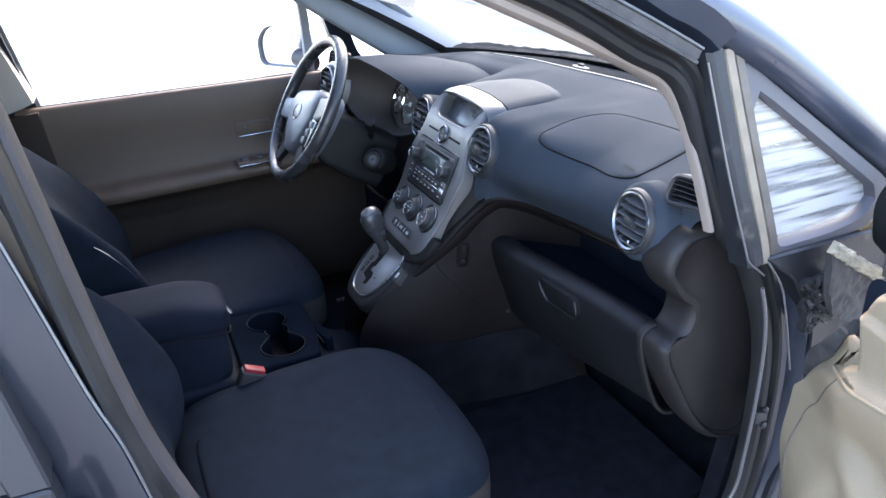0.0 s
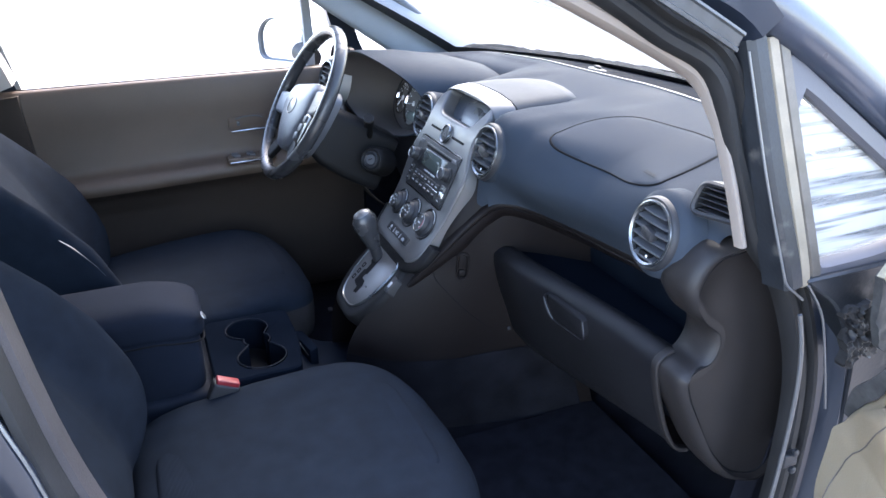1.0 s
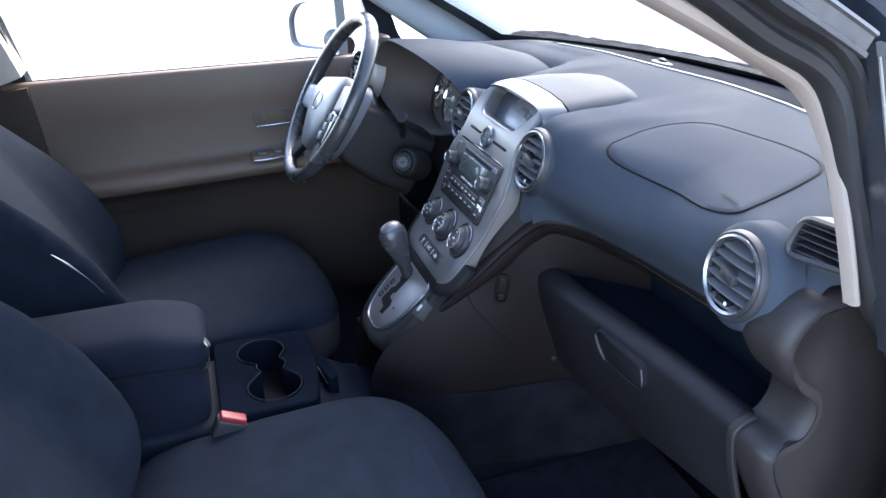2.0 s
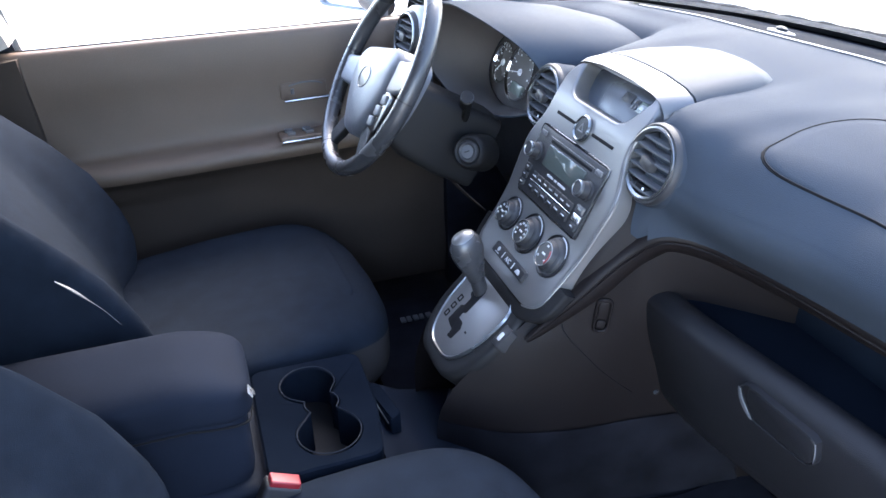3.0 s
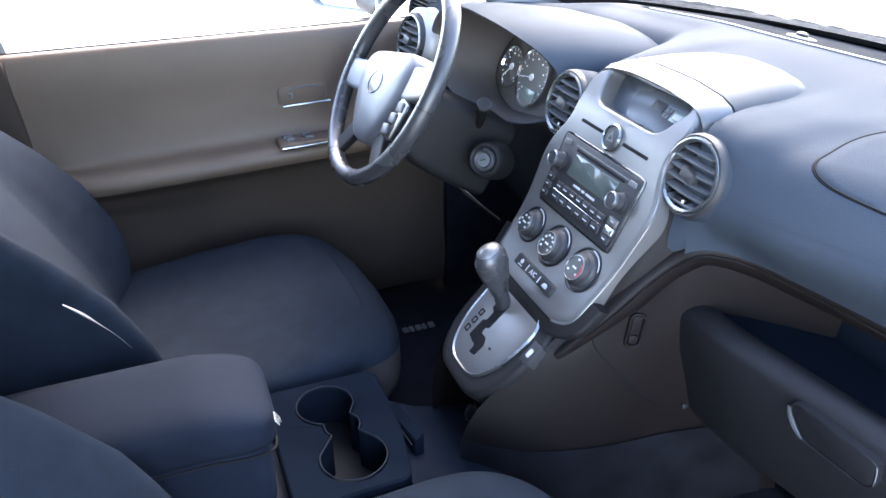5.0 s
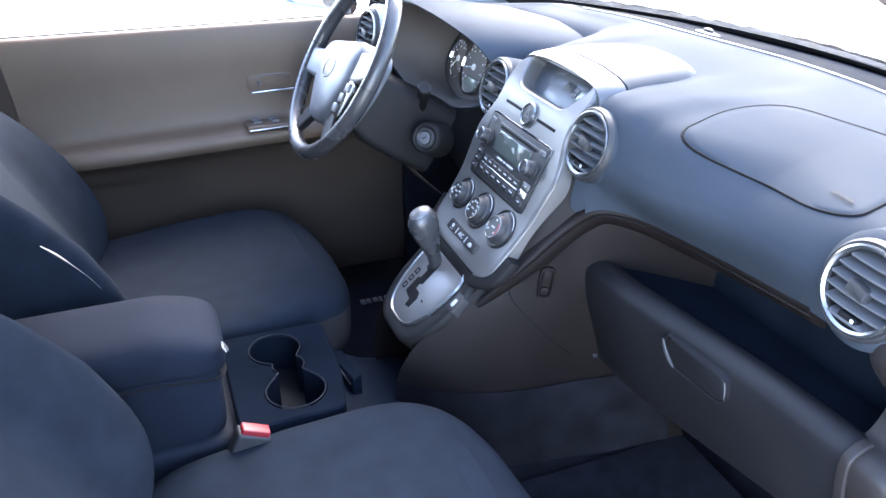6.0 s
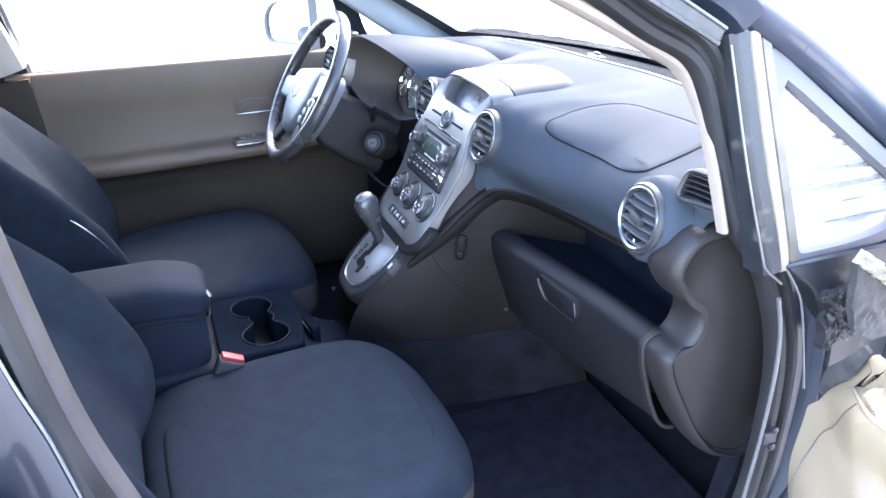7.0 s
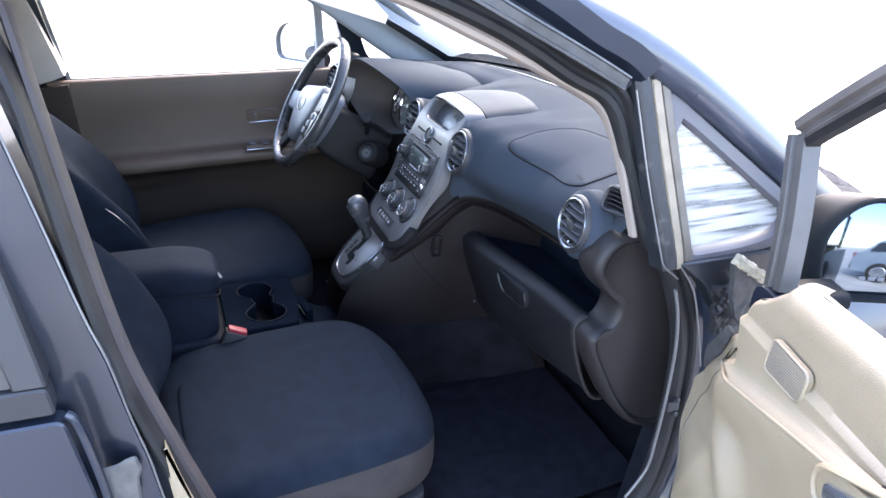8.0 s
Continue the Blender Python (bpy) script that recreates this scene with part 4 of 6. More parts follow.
# end panels of the dashboard
CAP = smooth_path([(0.21, 1.088, 0), (0.130, 1.070, 0), (0.078, 1.062, 0), (0.050, 1.036, 0), (0.041, 0.999, 0), (0.062, 0.962, 0), (0.092, 0.936, 0), (0.097, 0.912, 0), (0.084, 0.886, 0), (0.058, 0.878, 0), (0.044, 0.864, 0), (0.049, 0.832, 0), (0.074, 0.778, 0), (0.118, 0.698, 0), (0.175, 0.642, 0), (0.25, 0.640, 0), (0.29, 0.80, 0), (0.29, 1.02, 0)], 6, True)
cap_o = [(p.x, p.y) for p in CAP]
for sgn in (-1,):
    inner = [(0.172 + (x - 0.172) * 0.84, 0.862 + (z - 0.862) * 0.90) for x, z in cap_o]
    rings = [[(x, sgn * 0.648, z) for x, z in grown(cap_o, -0.006)], [(x, sgn * 0.660, z) for x, z in grown(cap_o, -0.001)], [(x, sgn * 0.672, z) for x, z in cap_o], [(x, sgn * 0.696, z) for x, z in cap_o], [(x, sgn * 0.708, z) for x, z in grown(cap_o, -0.0025)], [(x, sgn * 0.717, z) for x, z in grown(cap_o, -0.0075)], [(x, sgn * 0.721, z) for x, z in grown(cap_o, -0.014)],
             [(x, sgn * 0.720, z) for x, z in [(0.172 + (x - 0.172) * 0.88, 0.862 + (z - 0.862) * 0.93) for x, z in cap_o]], [(x, sgn * 0.713, z) for x, z in inner]] + [[(0.172 + (x - 0.172) * k, sgn * 0.713, 0.862 + (z - 0.862) * k) for x, z in inner] for k in (0.7, 0.4, 0.02)]
    part("end_panel", loft(rings, True, True, True), ENDS, dash, "dark grey end panel with a wavy edge", 50)
    part("panel_seam", rod([(x, sgn * 0.7135, z) for x, z in inner], 0.0014, 6, True, up=(0, 1, 0)), DARK, dash)

# raised middle with the lid
def hood_ring(x, half, z, drop):
    return [(x, half * 1.10, z - drop), (x, half * 1.06, z - 0.022), (x, half * 0.97, z - 0.010), (x, half * 0.80, z - 0.003), (x, half * 0.4, z + 0.003), (x, 0, z + 0.004),
            (x, -half * 0.4, z + 0.003), (x, -half * 0.80, z - 0.003), (x, -half * 0.97, z - 0.010), (x, -half * 1.06, z - 0.022), (x, -half * 1.10, z - drop)]


part("middle_hood", loft([hood_ring(0.040, 0.118, 1.128, 0.07), hood_ring(0.055, 0.124, 1.132, 0.06), hood_ring(0.084, 0.126, 1.134, 0.05)], False), SILVER, dash, "satin silver hood over the display", 60)
lid = part("tray_lid", loft([hood_ring(0.086, 0.122, 1.130, 0.05), hood_ring(0.0875, 0.126, 1.1345, 0.05), hood_ring(0.150, 0.120, 1.137, 0.04), hood_ring(0.215, 0.106, 1.135, 0.03), hood_ring(0.240, 0.096, 1.131, 0.025), hood_ring(0.250, 0.080, 1.122, 0.02)], False), LIDGREY, dash, "smooth grey lid on the dashboard top", 60)
for sgn in (-1, 1):
    part("lid_seam", rod(smooth_path([(0.0865, sgn * 0.1290, 1.1125), (0.150, sgn * 0.1235, 1.118), (0.215, sgn * 0.1085, 1.1175), (0.242, sgn * 0.096, 1.114), (0.252, sgn * 0.080, 1.116)], 5), 0.0014, 6), DARK, dash)
# slotted defroster panel, strip for the crest's highlight, and sensor near the windscreen
part("defroster_panel", sheet(lambda u, v: dash_pt(0.46 - 1.10 * u, 0.004 + 0.203 * v, 0.002), 90, 8), DEFROST, dash, "dark slotted panel below the glass", 60)
# Grey strip paints the sky's sheen along the pad's crest.
part("crest_highlight", sweep(smooth_path([dash_pt(0.42 - 1.02 * k / 12, 0.216, 0.0015) for k in range(13)], 3), [(-0.004, -0.002), (-0.003, 0.001), (0.003, 0.001), (0.004, -0.002)]), GREY, dash, "pale strip for the highlight on the pad's crest")
sensor_m = Matrix.Translation(dash_pt(0.106, 0.182, 0.001)) @ Matrix.Rotation(radians(8), 4, "Y")
sensor = part("light_sensor", lathe([(0.022, 0), (0.021, 0.0025), (0.014, 0.004), (0.001, 0.0045)], sensor_m @ Matrix.Diagonal((0.75, 1.4, 1, 1)), 28), GREY, dash, "small pale light sensor with a dark dome")
part("dome", lathe([(0.009, 0.004), (0.0085, 0.008), (0.005, 0.0105), (0.001, 0.0115)], sensor_m @ Matrix.Diagonal((0.75, 1.5, 1, 1)), 20), HARD, sensor)

# lower panels on both sides of the middle console
ROWS_Z = (
    (1.00, ((-0.018, 0.108), (-0.009, 0.132), (0.012, 0.155), (0.050, 0.185), (0.12, 0.26), (0.17, 0.36))),
    (0.96, ((-0.036, 0.118), (-0.024, 0.138), (-0.003, 0.153), (0.040, 0.180), (0.11, 0.25), (0.17, 0.36))),
    (0.90, ((-0.072, 0.120), (-0.056, 0.140), (-0.022, 0.155), (0.018, 0.170), (0.08, 0.215), (0.16, 0.33))),
    (0.82, ((-0.122, 0.104), (-0.090, 0.129), (-0.042, 0.146), (0.012, 0.165), (0.08, 0.200), (0.16, 0.28))),
    (0.76, ((-0.190, 0.098), (-0.130, 0.124), (-0.052, 0.146), (0.026, 0.163), (0.10, 0.195), (0.16, 0.24))),
    (0.68, ((-0.255, 0.078), (-0.175, 0.117), (-0.072, 0.143), (0.030, 0.158), (0.13, 0.190), (0.18, 0.21))),
    (0.58, ((-0.272, 0.060), (-0.182, 0.112), (-0.072, 0.138), (0.040, 0.153), (0.17, 0.185), (0.22, 0.20))),
    (0.40, ((-0.245, 0.056), (-0.160, 0.106), (-0.050, 0.134), (0.060, 0.150), (0.22, 0.180), (0.27, 0.20))),
)


def knee_pt(u, v, sgn, lift=0.0):
    cols = [spline([list(p) for p in r[1]], u) for r in ROWS_Z]
    p = spline([[c[0], c[1], r[0]] for c, r in zip(cols, ROWS_Z)], v)
    q = Vector((float(p[0]), sgn * float(p[1]), float(p[2])))
    if lift:
        q += Vector((-0.35, sgn * 0.93, 0)) * lift
    return tuple(q)


for sgn in (-1, 1):
    part("side_panel", sheet(lambda u, v: knee_pt(u * (1.0 if sgn < 0 else 0.78), v, sgn), 30, 40), LOWER, dash, "dark warm-grey panel beside the console", 60)
ARCH = smooth_path([(-0.15, -0.123, 0.783), (-0.105, -0.1385, 0.828), (-0.068, -0.15, 0.867), (-0.034, -0.156, 0.899), (-0.004, -0.166, 0.926), (0.018, -0.1823, 0.9455), (0.045, -0.2011, 0.9475), (0.072, -0.2294, 0.9426), (0.092, -0.2848, 0.9386), (0.1, -0.3543, 0.9411), (0.096, -0.4454, 0.9517), (0.085, -0.5397, 0.9672)], 6)
part("arched_moulding", sweep(ARCH, [(-0.020, -0.012), (-0.014, -0.003), (-0.008, 0.0012), (-0.003, 0.002), (0.0, 0.0010), (0.0012, -0.0008), (0.003, 0.0008), (0.010, -0.002), (0.022, -0.012), (0.026, -0.020)], (-0.7, -0.7, 0), scale=[min(1.0, 0.15 + 0.85 * (k / 16) ** 0.8) for k in range(len(ARCH))]), LOWER, dash, "arched moulding sweeping from the console under the pad", 60)
arch_y, arch_x, arch_z = [np.array([p[k] for p in reversed(ARCH)]) for k in (1, 0, 2)]


def underside_pt(u, v):
    """The pad's face rolling under from its edge down to the moulding."""
    y = -0.172 - 0.392 * u
    a, before = Vector(dash_pt(y, 0.715, 0.0014)), Vector(dash_pt(y, 0.685, 0.0014))
    yb = y + 0.02 * math.sin(math.pi * u)
    b = Vector((float(np.interp(yb, arch_y, arch_x)), yb, float(np.interp(yb, arch_y, arch_z)) + 0.004))
    t0, t1 = (a - before).normalized() * (b - a).length, (b - a) * 0.9
    return tuple(a * (2 * v ** 3 - 3 * v * v + 1) + t0 * (v ** 3 - 2 * v * v + v) + b * (3 * v * v - 2 * v ** 3) + t1 * (v ** 3 - v * v))


part("pad_underside", sheet(underside_pt, 60, 14), PAD, dash, "pad rolling under towards the open tray", 60)
part("console_carpet", sheet(lambda u, v: knee_pt(u * 0.86, 0.80 + 0.03 * math.sin(3 * u) + 0.195 * v, -1, 0.004), 30, 16), CARPET, dash, "black carpet on the console side", 60)
# seam, hook and screw on the passenger side panel
seam = [knee_pt(0.20 + 0.38 * k / 10, 0.455 + 0.285 * k / 10, -1, 0.0006) for k in range(11)]
part("panel_seam", rod(seam, 0.0011, 6), DARK, dash)
hook_m = Matrix.Translation((-0.0405, -0.1495, 0.819)) @ Matrix(((0.95, 0, -0.31, 0), (-0.31, 0, -0.95, 0), (0, 1, 0, 0), (0, 0, 0, 1))) @ Matrix.Rotation(radians(-6), 4, "Z")
hook = part("bag_hook", holed(box_outline(-0.0125, 0.0125, -0.030, 0.030, 0.011), box_outline(-0.0085, 0.0085, -0.025, 0.025, 0.0085), (0, 0), -0.006, 0.003, -0.006, hook_m, 0.0015, 48), LOWER, dash, "small folding bag hook")
part("hook_flap", plate(box_outline(-0.0075, 0.0075, -0.005, 0.024, 0.005), -0.008, 0.0005, hook_m, 0.002), LOWER, hook)
part("hook_finger", plate(box_outline(-0.0075, 0.0075, -0.024, -0.008, 0.006), -0.008, 0.0015, hook_m, 0.003), LOWER, hook)
part("screw", lathe([(0.005, 0), (0.004, 0.003), (0.001, 0.004)], Matrix.Translation(knee_pt(0.65, 0.745, -1, 0.001)) @ Matrix.Rotation(radians(90), 4, "X"), 10), HARD, dash)

# driver's side: instrument hood, column, lower panel
cm = rear(0.060, 0.385, 1.015, 20)
VISOR = smooth_path([(-0.062, 0.520, 0.985), (-0.080, 0.556, 1.030), (-0.084, 0.545, 1.100), (-0.082, 0.490, 1.150), (-0.076, 0.420, 1.166), (-0.064, 0.345, 1.162), (-0.042, 0.270, 1.146), (-0.012, 0.216, 1.118), (0.016, 0.196, 1.075), (0.030, 0.215, 1.015), (0.010, 0.290, 0.972), (-0.020, 0.370, 0.958), (-0.045, 0.450, 0.962)], 6, True)
hc = Vector((-0.04, 0.385, 1.060))


def visor_ring(k, dx, lift=0.0):
    """The hood's edge drawn in towards its middle by k, moved forward by dx."""
    return [tuple(Vector((p.x + dx, hc.y + (p.y - hc.y) * k, hc.z + (p.z - hc.z) * k + lift))) for p in VISOR]


face_o = [(-(p.y - 0.385) * 0.86, (p.z - 1.060) * 0.74 + 0.012) for p in VISOR]
inst = part("instrument_hood", loft([visor_ring(1.0, 0.34, -0.06), visor_ring(1.0, 0.22, -0.025), visor_ring(1.01, 0.10, -0.006), visor_ring(1.0, 0.02), visor_ring(0.985, 0.0), visor_ring(0.962, 0.0)], True), PAD, dash, "curved hood over the instruments", 50)
part("hood_lining", loft([visor_ring(0.962, 0.0), visor_ring(0.945, 0.004), visor_ring(0.925, 0.018), visor_ring(0.910, 0.05), [tuple(cm @ Vector((x, y, 0.004))) for x, y in face_o]], True), LINING, inst, "brown-grey lining inside the hood", 50)
part("cluster_face", loft([[tuple(cm @ Vector((x * 1.02, y * 1.02, 0.0))) for x, y in face_o]], True, False, True), LINING, inst, "dark instrument face")


# instruments
def dial(m, R, parent, ticks, needle):
    g = part("gauge", lathe([(R + 0.004, -0.004), (R + 0.003, 0.003), (R, 0.003), (R - 0.002, -0.002)], m, 48, cap=False), CHROME, parent, "round gauge with a bright rim")
    part("gauge_face", lathe([(R, -0.003), (R, -0.0015), (0.0005, -0.0015)], m, 40), FACE, g)
    for k in range(ticks):
        a = radians(225 - 270 * k / (ticks - 1))
        part("tick", plate(box_outline(-0.0006, 0.0006, R * 0.80, R * 0.93, 0.0003, 1), -0.0014, -0.0006, m @ Matrix.Rotation(a - math.pi / 2, 4, "Z"), 0.0002), WHITE, g)
        if k % 2 == 0:
            part("number_bar", plate(box_outline(-0.0022, 0.0022, -0.0016, 0.0016, 0.0004, 1), -0.0014, -0.0006, m @ Matrix.Translation((R * 0.66 * math.cos(a), R * 0.66 * math.sin(a), 0)), 0.0002), WHITE, g)
    part("needle", plate([(-0.0012, 0), (0.0012, 0), (0.0005, R * 0.82), (-0.0005, R * 0.82)], 0.0, 0.0015, m @ Matrix.Rotation(radians(needle), 4, "Z"), 0.0003), WHITE, g)
    part("needle_cap", lathe([(0.007, 0.0), (0.006, 0.003), (0.001, 0.004)], m, 20), WHITE, g)


cf = cm @ Matrix.Translation((0, 0, 0.004))
dial(cf @ Matrix.Translation((-0.089, 0.010, 0)), 0.040, inst, 15, 135)
dial(cf @ Matrix.Translation((0.003, 0.012, 0.004)), 0.054, inst, 17, 100)
part("odometer", plate(box_outline(-0.012, 0.036, -0.030, -0.008, 0.003), -0.002, 0.0075, cf, 0.001), LCD, inst, "small grey digital display")
part("driver_lower_panel", sheet(lambda u, v: (0.070 - 0.01 * math.sin(math.pi * v) + 0.10 * v * v, 0.17 + 0.52 * u, 0.985 - 0.34 * v), 20, 20), HARD, dash, "black panel below the steering column")
part("panel_slot", plate(box_outline(-0.034, 0.034, -0.0015, 0.0015, 0.001), -0.004, 0.002, rear(0.058, 0.235, 0.945, 8), 0.0008), GREY, dash)

# ---- steering column and wheel ----
WC, WT = Vector((-0.233, 0.361, 1.066)), 31.0
wm = rear(*WC, WT)
column = thing("steering_column", "black plastic steering column with ignition lock and stalks", "steering column", at=(-0.1, 0.36, 0.8))
CS = rounded([(-0.058, -0.098), (0.066, -0.102), (0.064, 0.035), (-0.058, 0.035)], 0.022, 5)
part("shroud", loft([[(x * s, y * s + dy, n) for x, y in CS] for n, s, dy in ((-0.24, 1.05, -0.01), (-0.16, 1.05, -0.012), (-0.085, 1.0, -0.01), (-0.060, 0.90, -0.008), (-0.056, 0.8, -0.008))], True, True, True, wm), COLUMN, column)
im = rear(-0.108, 0.231, 0.945, 22, 42) @ Matrix.Scale(0.86, 4)
ig = part("ignition_lock", lathe([(0.040, -0.070), (0.038, -0.020), (0.036, -0.006), (0.033, 0.001), (0.029, 0.004), (0.024, 0.001)], im, 36, cap=False), COLUMN, column, "round ignition lock")
part("lock_ring", lathe([(0.024, 0.001), (0.022, 0.005), (0.018, 0.006), (0.014, 0.004)], im, 32, cap=False), HARD, ig)
part("lock_barrel", lathe([(0.014, 0.0), (0.0135, 0.005), (0.0005, 0.006)], im, 24), SLAT, ig, "dull metal key barrel")
part("key_slot", plate(box_outline(-0.006, 0.006, -0.0013, 0.0013, 0.0008), 0.005, 0.0068, im @ Matrix.Rotation(radians(25), 4, "Z"), 0.0003), DARK, ig)
for base, tip in (((-0.088, 0.312, 0.966), (-0.107, 0.236, 1.044)), ((-0.120, 0.405, 1.020), (-0.115, 0.500, 1.046))):
    base, tip = Vector(base), Vector(tip)
    st = part("stalk", rod(smooth_path([tuple(base), tuple(base.lerp(tip, 0.5) + Vector((0.004, 0, 0.004))), tuple(tip)], 5), 0.007, 12), COLUMN, column, "black control stalk")
    part("stalk_tip", rod([tuple(base.lerp(tip, 0.72)), tuple(base.lerp(tip, 0.86)), tuple(tip)], 0.0115, 14), COLUMN, st)
    part("tip_ring", rod([tuple(base.lerp(tip, 0.93)), tuple(base.lerp(tip, 0.985))], 0.0121, 18), SILVER, st)
tilt_path = smooth_path([(-0.078, 0.428, 0.823), (-0.080, 0.385, 0.818), (-0.077, 0.31, 0.817), (-0.070, 0.24, 0.818)], 6)
part("tilt_lever", sweep(tilt_path, rounded([(-0.0035, -0.008), (0.0035, -0.008), (0.0035, 0.008), (-0.0035, 0.008)], 0.003, 3), scale=[1.0 - 0.042 * k for k in range(len(tilt_path))]), CHROME, column, "thin bright tilt lever")

wheel = thing("steering_wheel", "black leather steering wheel with worn grey hub", "steering wheel", at=(-0.231, 0.362, 1.0))
WR = 0.181
hm2 = wm @ Matrix.Translation((-0.008, -0.018, 0)) @ Matrix.Rotation(radians(12), 4, "Z")
rim_path = [tuple(wm @ Vector((WR * math.cos(a), WR * math.sin(a), 0))) for a in [2 * math.pi * i / 72 for i in range(72)]]
part("rim", sweep(rim_path, circle(0.0142, 16, 0, 0, 0.0155), tuple(wm.to_3x3() @ Vector((0, 0, 1))), True), LEATHER, wheel, "worn black leather rim")
for a in (70, 110, 250, 290, 0, 180):
    ca = radians(a)
    c = Vector((WR * math.cos(ca), WR * math.sin(ca), 0))
    t = Vector((-math.sin(ca), math.cos(ca), 0))
    part("stitch_ring", sweep([tuple(wm @ (c + t * d)) for d in (-0.001, 0.0, 0.001)], circle(0.0145, 16, 0, 0, 0.0158), tuple(wm.to_3x3() @ Vector((0, 0, 1))), cap=False), DARK, wheel)
HUBO = rounded([(-0.112, 0.044), (-0.080, 0.066), (0.080, 0.066), (0.112, 0.044), (0.094, -0.030), (0.042, -0.102), (-0.042, -0.102), (-0.094, -0.030)], 0.028, 6)


def hub_rings(o, levels, m):
    return loft([[(x * s, y * s - (1 - s) * 0.01, n) for x, y in o] for s, n in levels], True, True, True, m)


hub = part("hub", hub_rings(HUBO, ((1.0, -0.060), (1.02, -0.03), (1.0, -0.006), (0.94, 0.004), (0.75, 0.011), (0.4, 0.015), (0.1, 0.016)), hm2), HUB, wheel, "grey plastic hub with airbag cover", 60)
part("badge", lathe([(0.0215, 0.0), (0.0215, 0.002), (0.018, 0.0032), (0.001, 0.0036)], hm2 @ Matrix.Translation((0, 0.002, 0.0135)) @ Matrix.Diagonal((1.15, 0.9, 1, 1)), 36), SILVER, hub, "plain oval silver badge")
part("badge_rim", lathe([(0.0235, 0.0), (0.0235, 0.003), (0.022, 0.0035), (0.021, 0.002)], hm2 @ Matrix.Translation((0, 0.002, 0.0135)) @ Matrix.Diagonal((1.15, 0.9, 1, 1)), 36, cap=False), GLOSSY, hub)
part("embossed_lettering", plate(box_outline(-0.014, 0.014, -0.066, -0.060, 0.002), 0.006, 0.0105, hm2, 0.001), GREY, hub)


def spoke(pts, w0, w1, mat, name, label=""):
    path = smooth_path([tuple(hm2 @ Vector(p)) for p in pts], 6)
    n = len(path)
    return part(name, sweep(path, rounded([(-1, -0.35), (1, -0.35), (1, 0.35), (-1, 0.35)], 0.3, 4), tuple(wm.to_3x3() @ Vector((0, 0, 1))), scale=[w0 + (w1 - w0) * k / (n - 1) for k in range(n)]), mat, wheel, label)


for sgn in (-1, 1):
    spoke(((sgn * 0.060, 0.020, -0.012), (sgn * 0.115, 0.014, -0.006), (sgn * 0.172 + 0.006, 0.018, 0.0)), 0.034, 0.026, HUB, "side_spoke")
    spoke(((sgn * 0.050, -0.070, -0.012), (sgn * 0.078, -0.110, -0.006), (sgn * 0.098 + 0.006, -0.136, 0.0)), 0.022, 0.018, COLUMN, "lower_spoke", "dark lower spoke")
pod = part("button_pod", plate(rounded([(0.112, -0.010), (0.152, -0.022), (0.128, -0.090), (0.088, -0.080)], 0.012), -0.015, 0.009, hm2, 0.004), GLOSSY, wheel, "black pod of grey buttons")
for k in range(3):
    part("button", plate(box_outline(0.124 - 0.012 * k - 0.010, 0.124 - 0.012 * k + 0.010, -0.028 - 0.020 * k - 0.0085, -0.028 - 0.020 * k + 0.0085, 0.003), 0.007, 0.0125, hm2, 0.0015), GREY, pod)

# ---- middle stack ----
sm = rear(0.0056, 0.0, 1.0827, 25.5)
stack = thing("centre_stack", "satin silver centre stack with radio, display and climate dials", "control panel", at=(-0.05, 0, 0.8))


def on_stack(name, bm, mat, parent=None, label="", sharp=38.0):
    """A part of the middle stack, bent with its face: the foot curls out to the gear lever, the top rolls back under the hood."""
    back = sm.inverted()
    for v in bm.verts:
        q = back @ v.co
        if q.y < -0.17:
            q.z += 0.52 * (-0.17 - q.y) ** 1.5
        elif q.y > -0.02:
            q.z -= 0.97 * (q.y + 0.02) ** 1.5
        v.co = sm @ q
    return part(name, bm, mat, parent, label, sharp)


P_OUT = rounded([(-0.100, 0.062), (0.100, 0.062), (0.126, 0.030), (0.116, -0.035), (0.147, -0.092), (0.132, -0.200), (0.122, -0.282), (0.090, -0.298), (-0.090, -0.298), (-0.122, -0.282), (-0.132, -0.200), (-0.147, -0.092), (-0.116, -0.035), (-0.126, 0.030)], [0.03, 0.03, 0.03, 0.06, 0.03, 0.06, 0.02, 0.02, 0.02, 0.02, 0.06, 0.03, 0.06, 0.03], 5)
B_IN = rounded([(-0.102, 0.053), (0.102, 0.053), (0.078, -0.002), (-0.078, -0.002)], [0.016, 0.016, 0.022, 0.022], 6)
rim_a, rim_b = around(P_OUT, (0, 0.025), 200), around(B_IN, (0, 0.025), 200)
in_a, in_b = grown(rim_a, -0.004), grown(rim_b, 0.004)
rings = [[(x, y, z) for x, y in o] for o, z in ((rim_a, -0.045), (rim_a, -0.004), (grown(rim_a, -0.0012), -0.0010))]
rings += [[(ax_ + (bx_ - ax_) * k / 30, ay_ + (by_ - ay_) * k / 30, 0.0) for (ax_, ay_), (bx_, by_) in zip(in_a, in_b)] for k in range(31)]
rings += [[(x, y, z) for x, y in o] for o, z in ((grown(rim_b, 0.0012), -0.0010), (rim_b, -0.004), (rim_b, -0.032))]
on_stack("panel", loft(rings, True, False, False, sm), SILVER, stack, "", 50)
edge_run = [tuple(sm @ Vector((x, y, -0.0035))) for x, y in P_OUT if x > 0.084 and y < 0.03]
on_stack("panel_bevel", rod(edge_run, 0.0028, 8), SILVER, stack, "bright bevelled edge of the panel")
on_stack("display_recess", plate(grown(B_IN, 0.001), -0.040, -0.030, sm, 0.001), SMOKED, stack, "dark recessed display window")
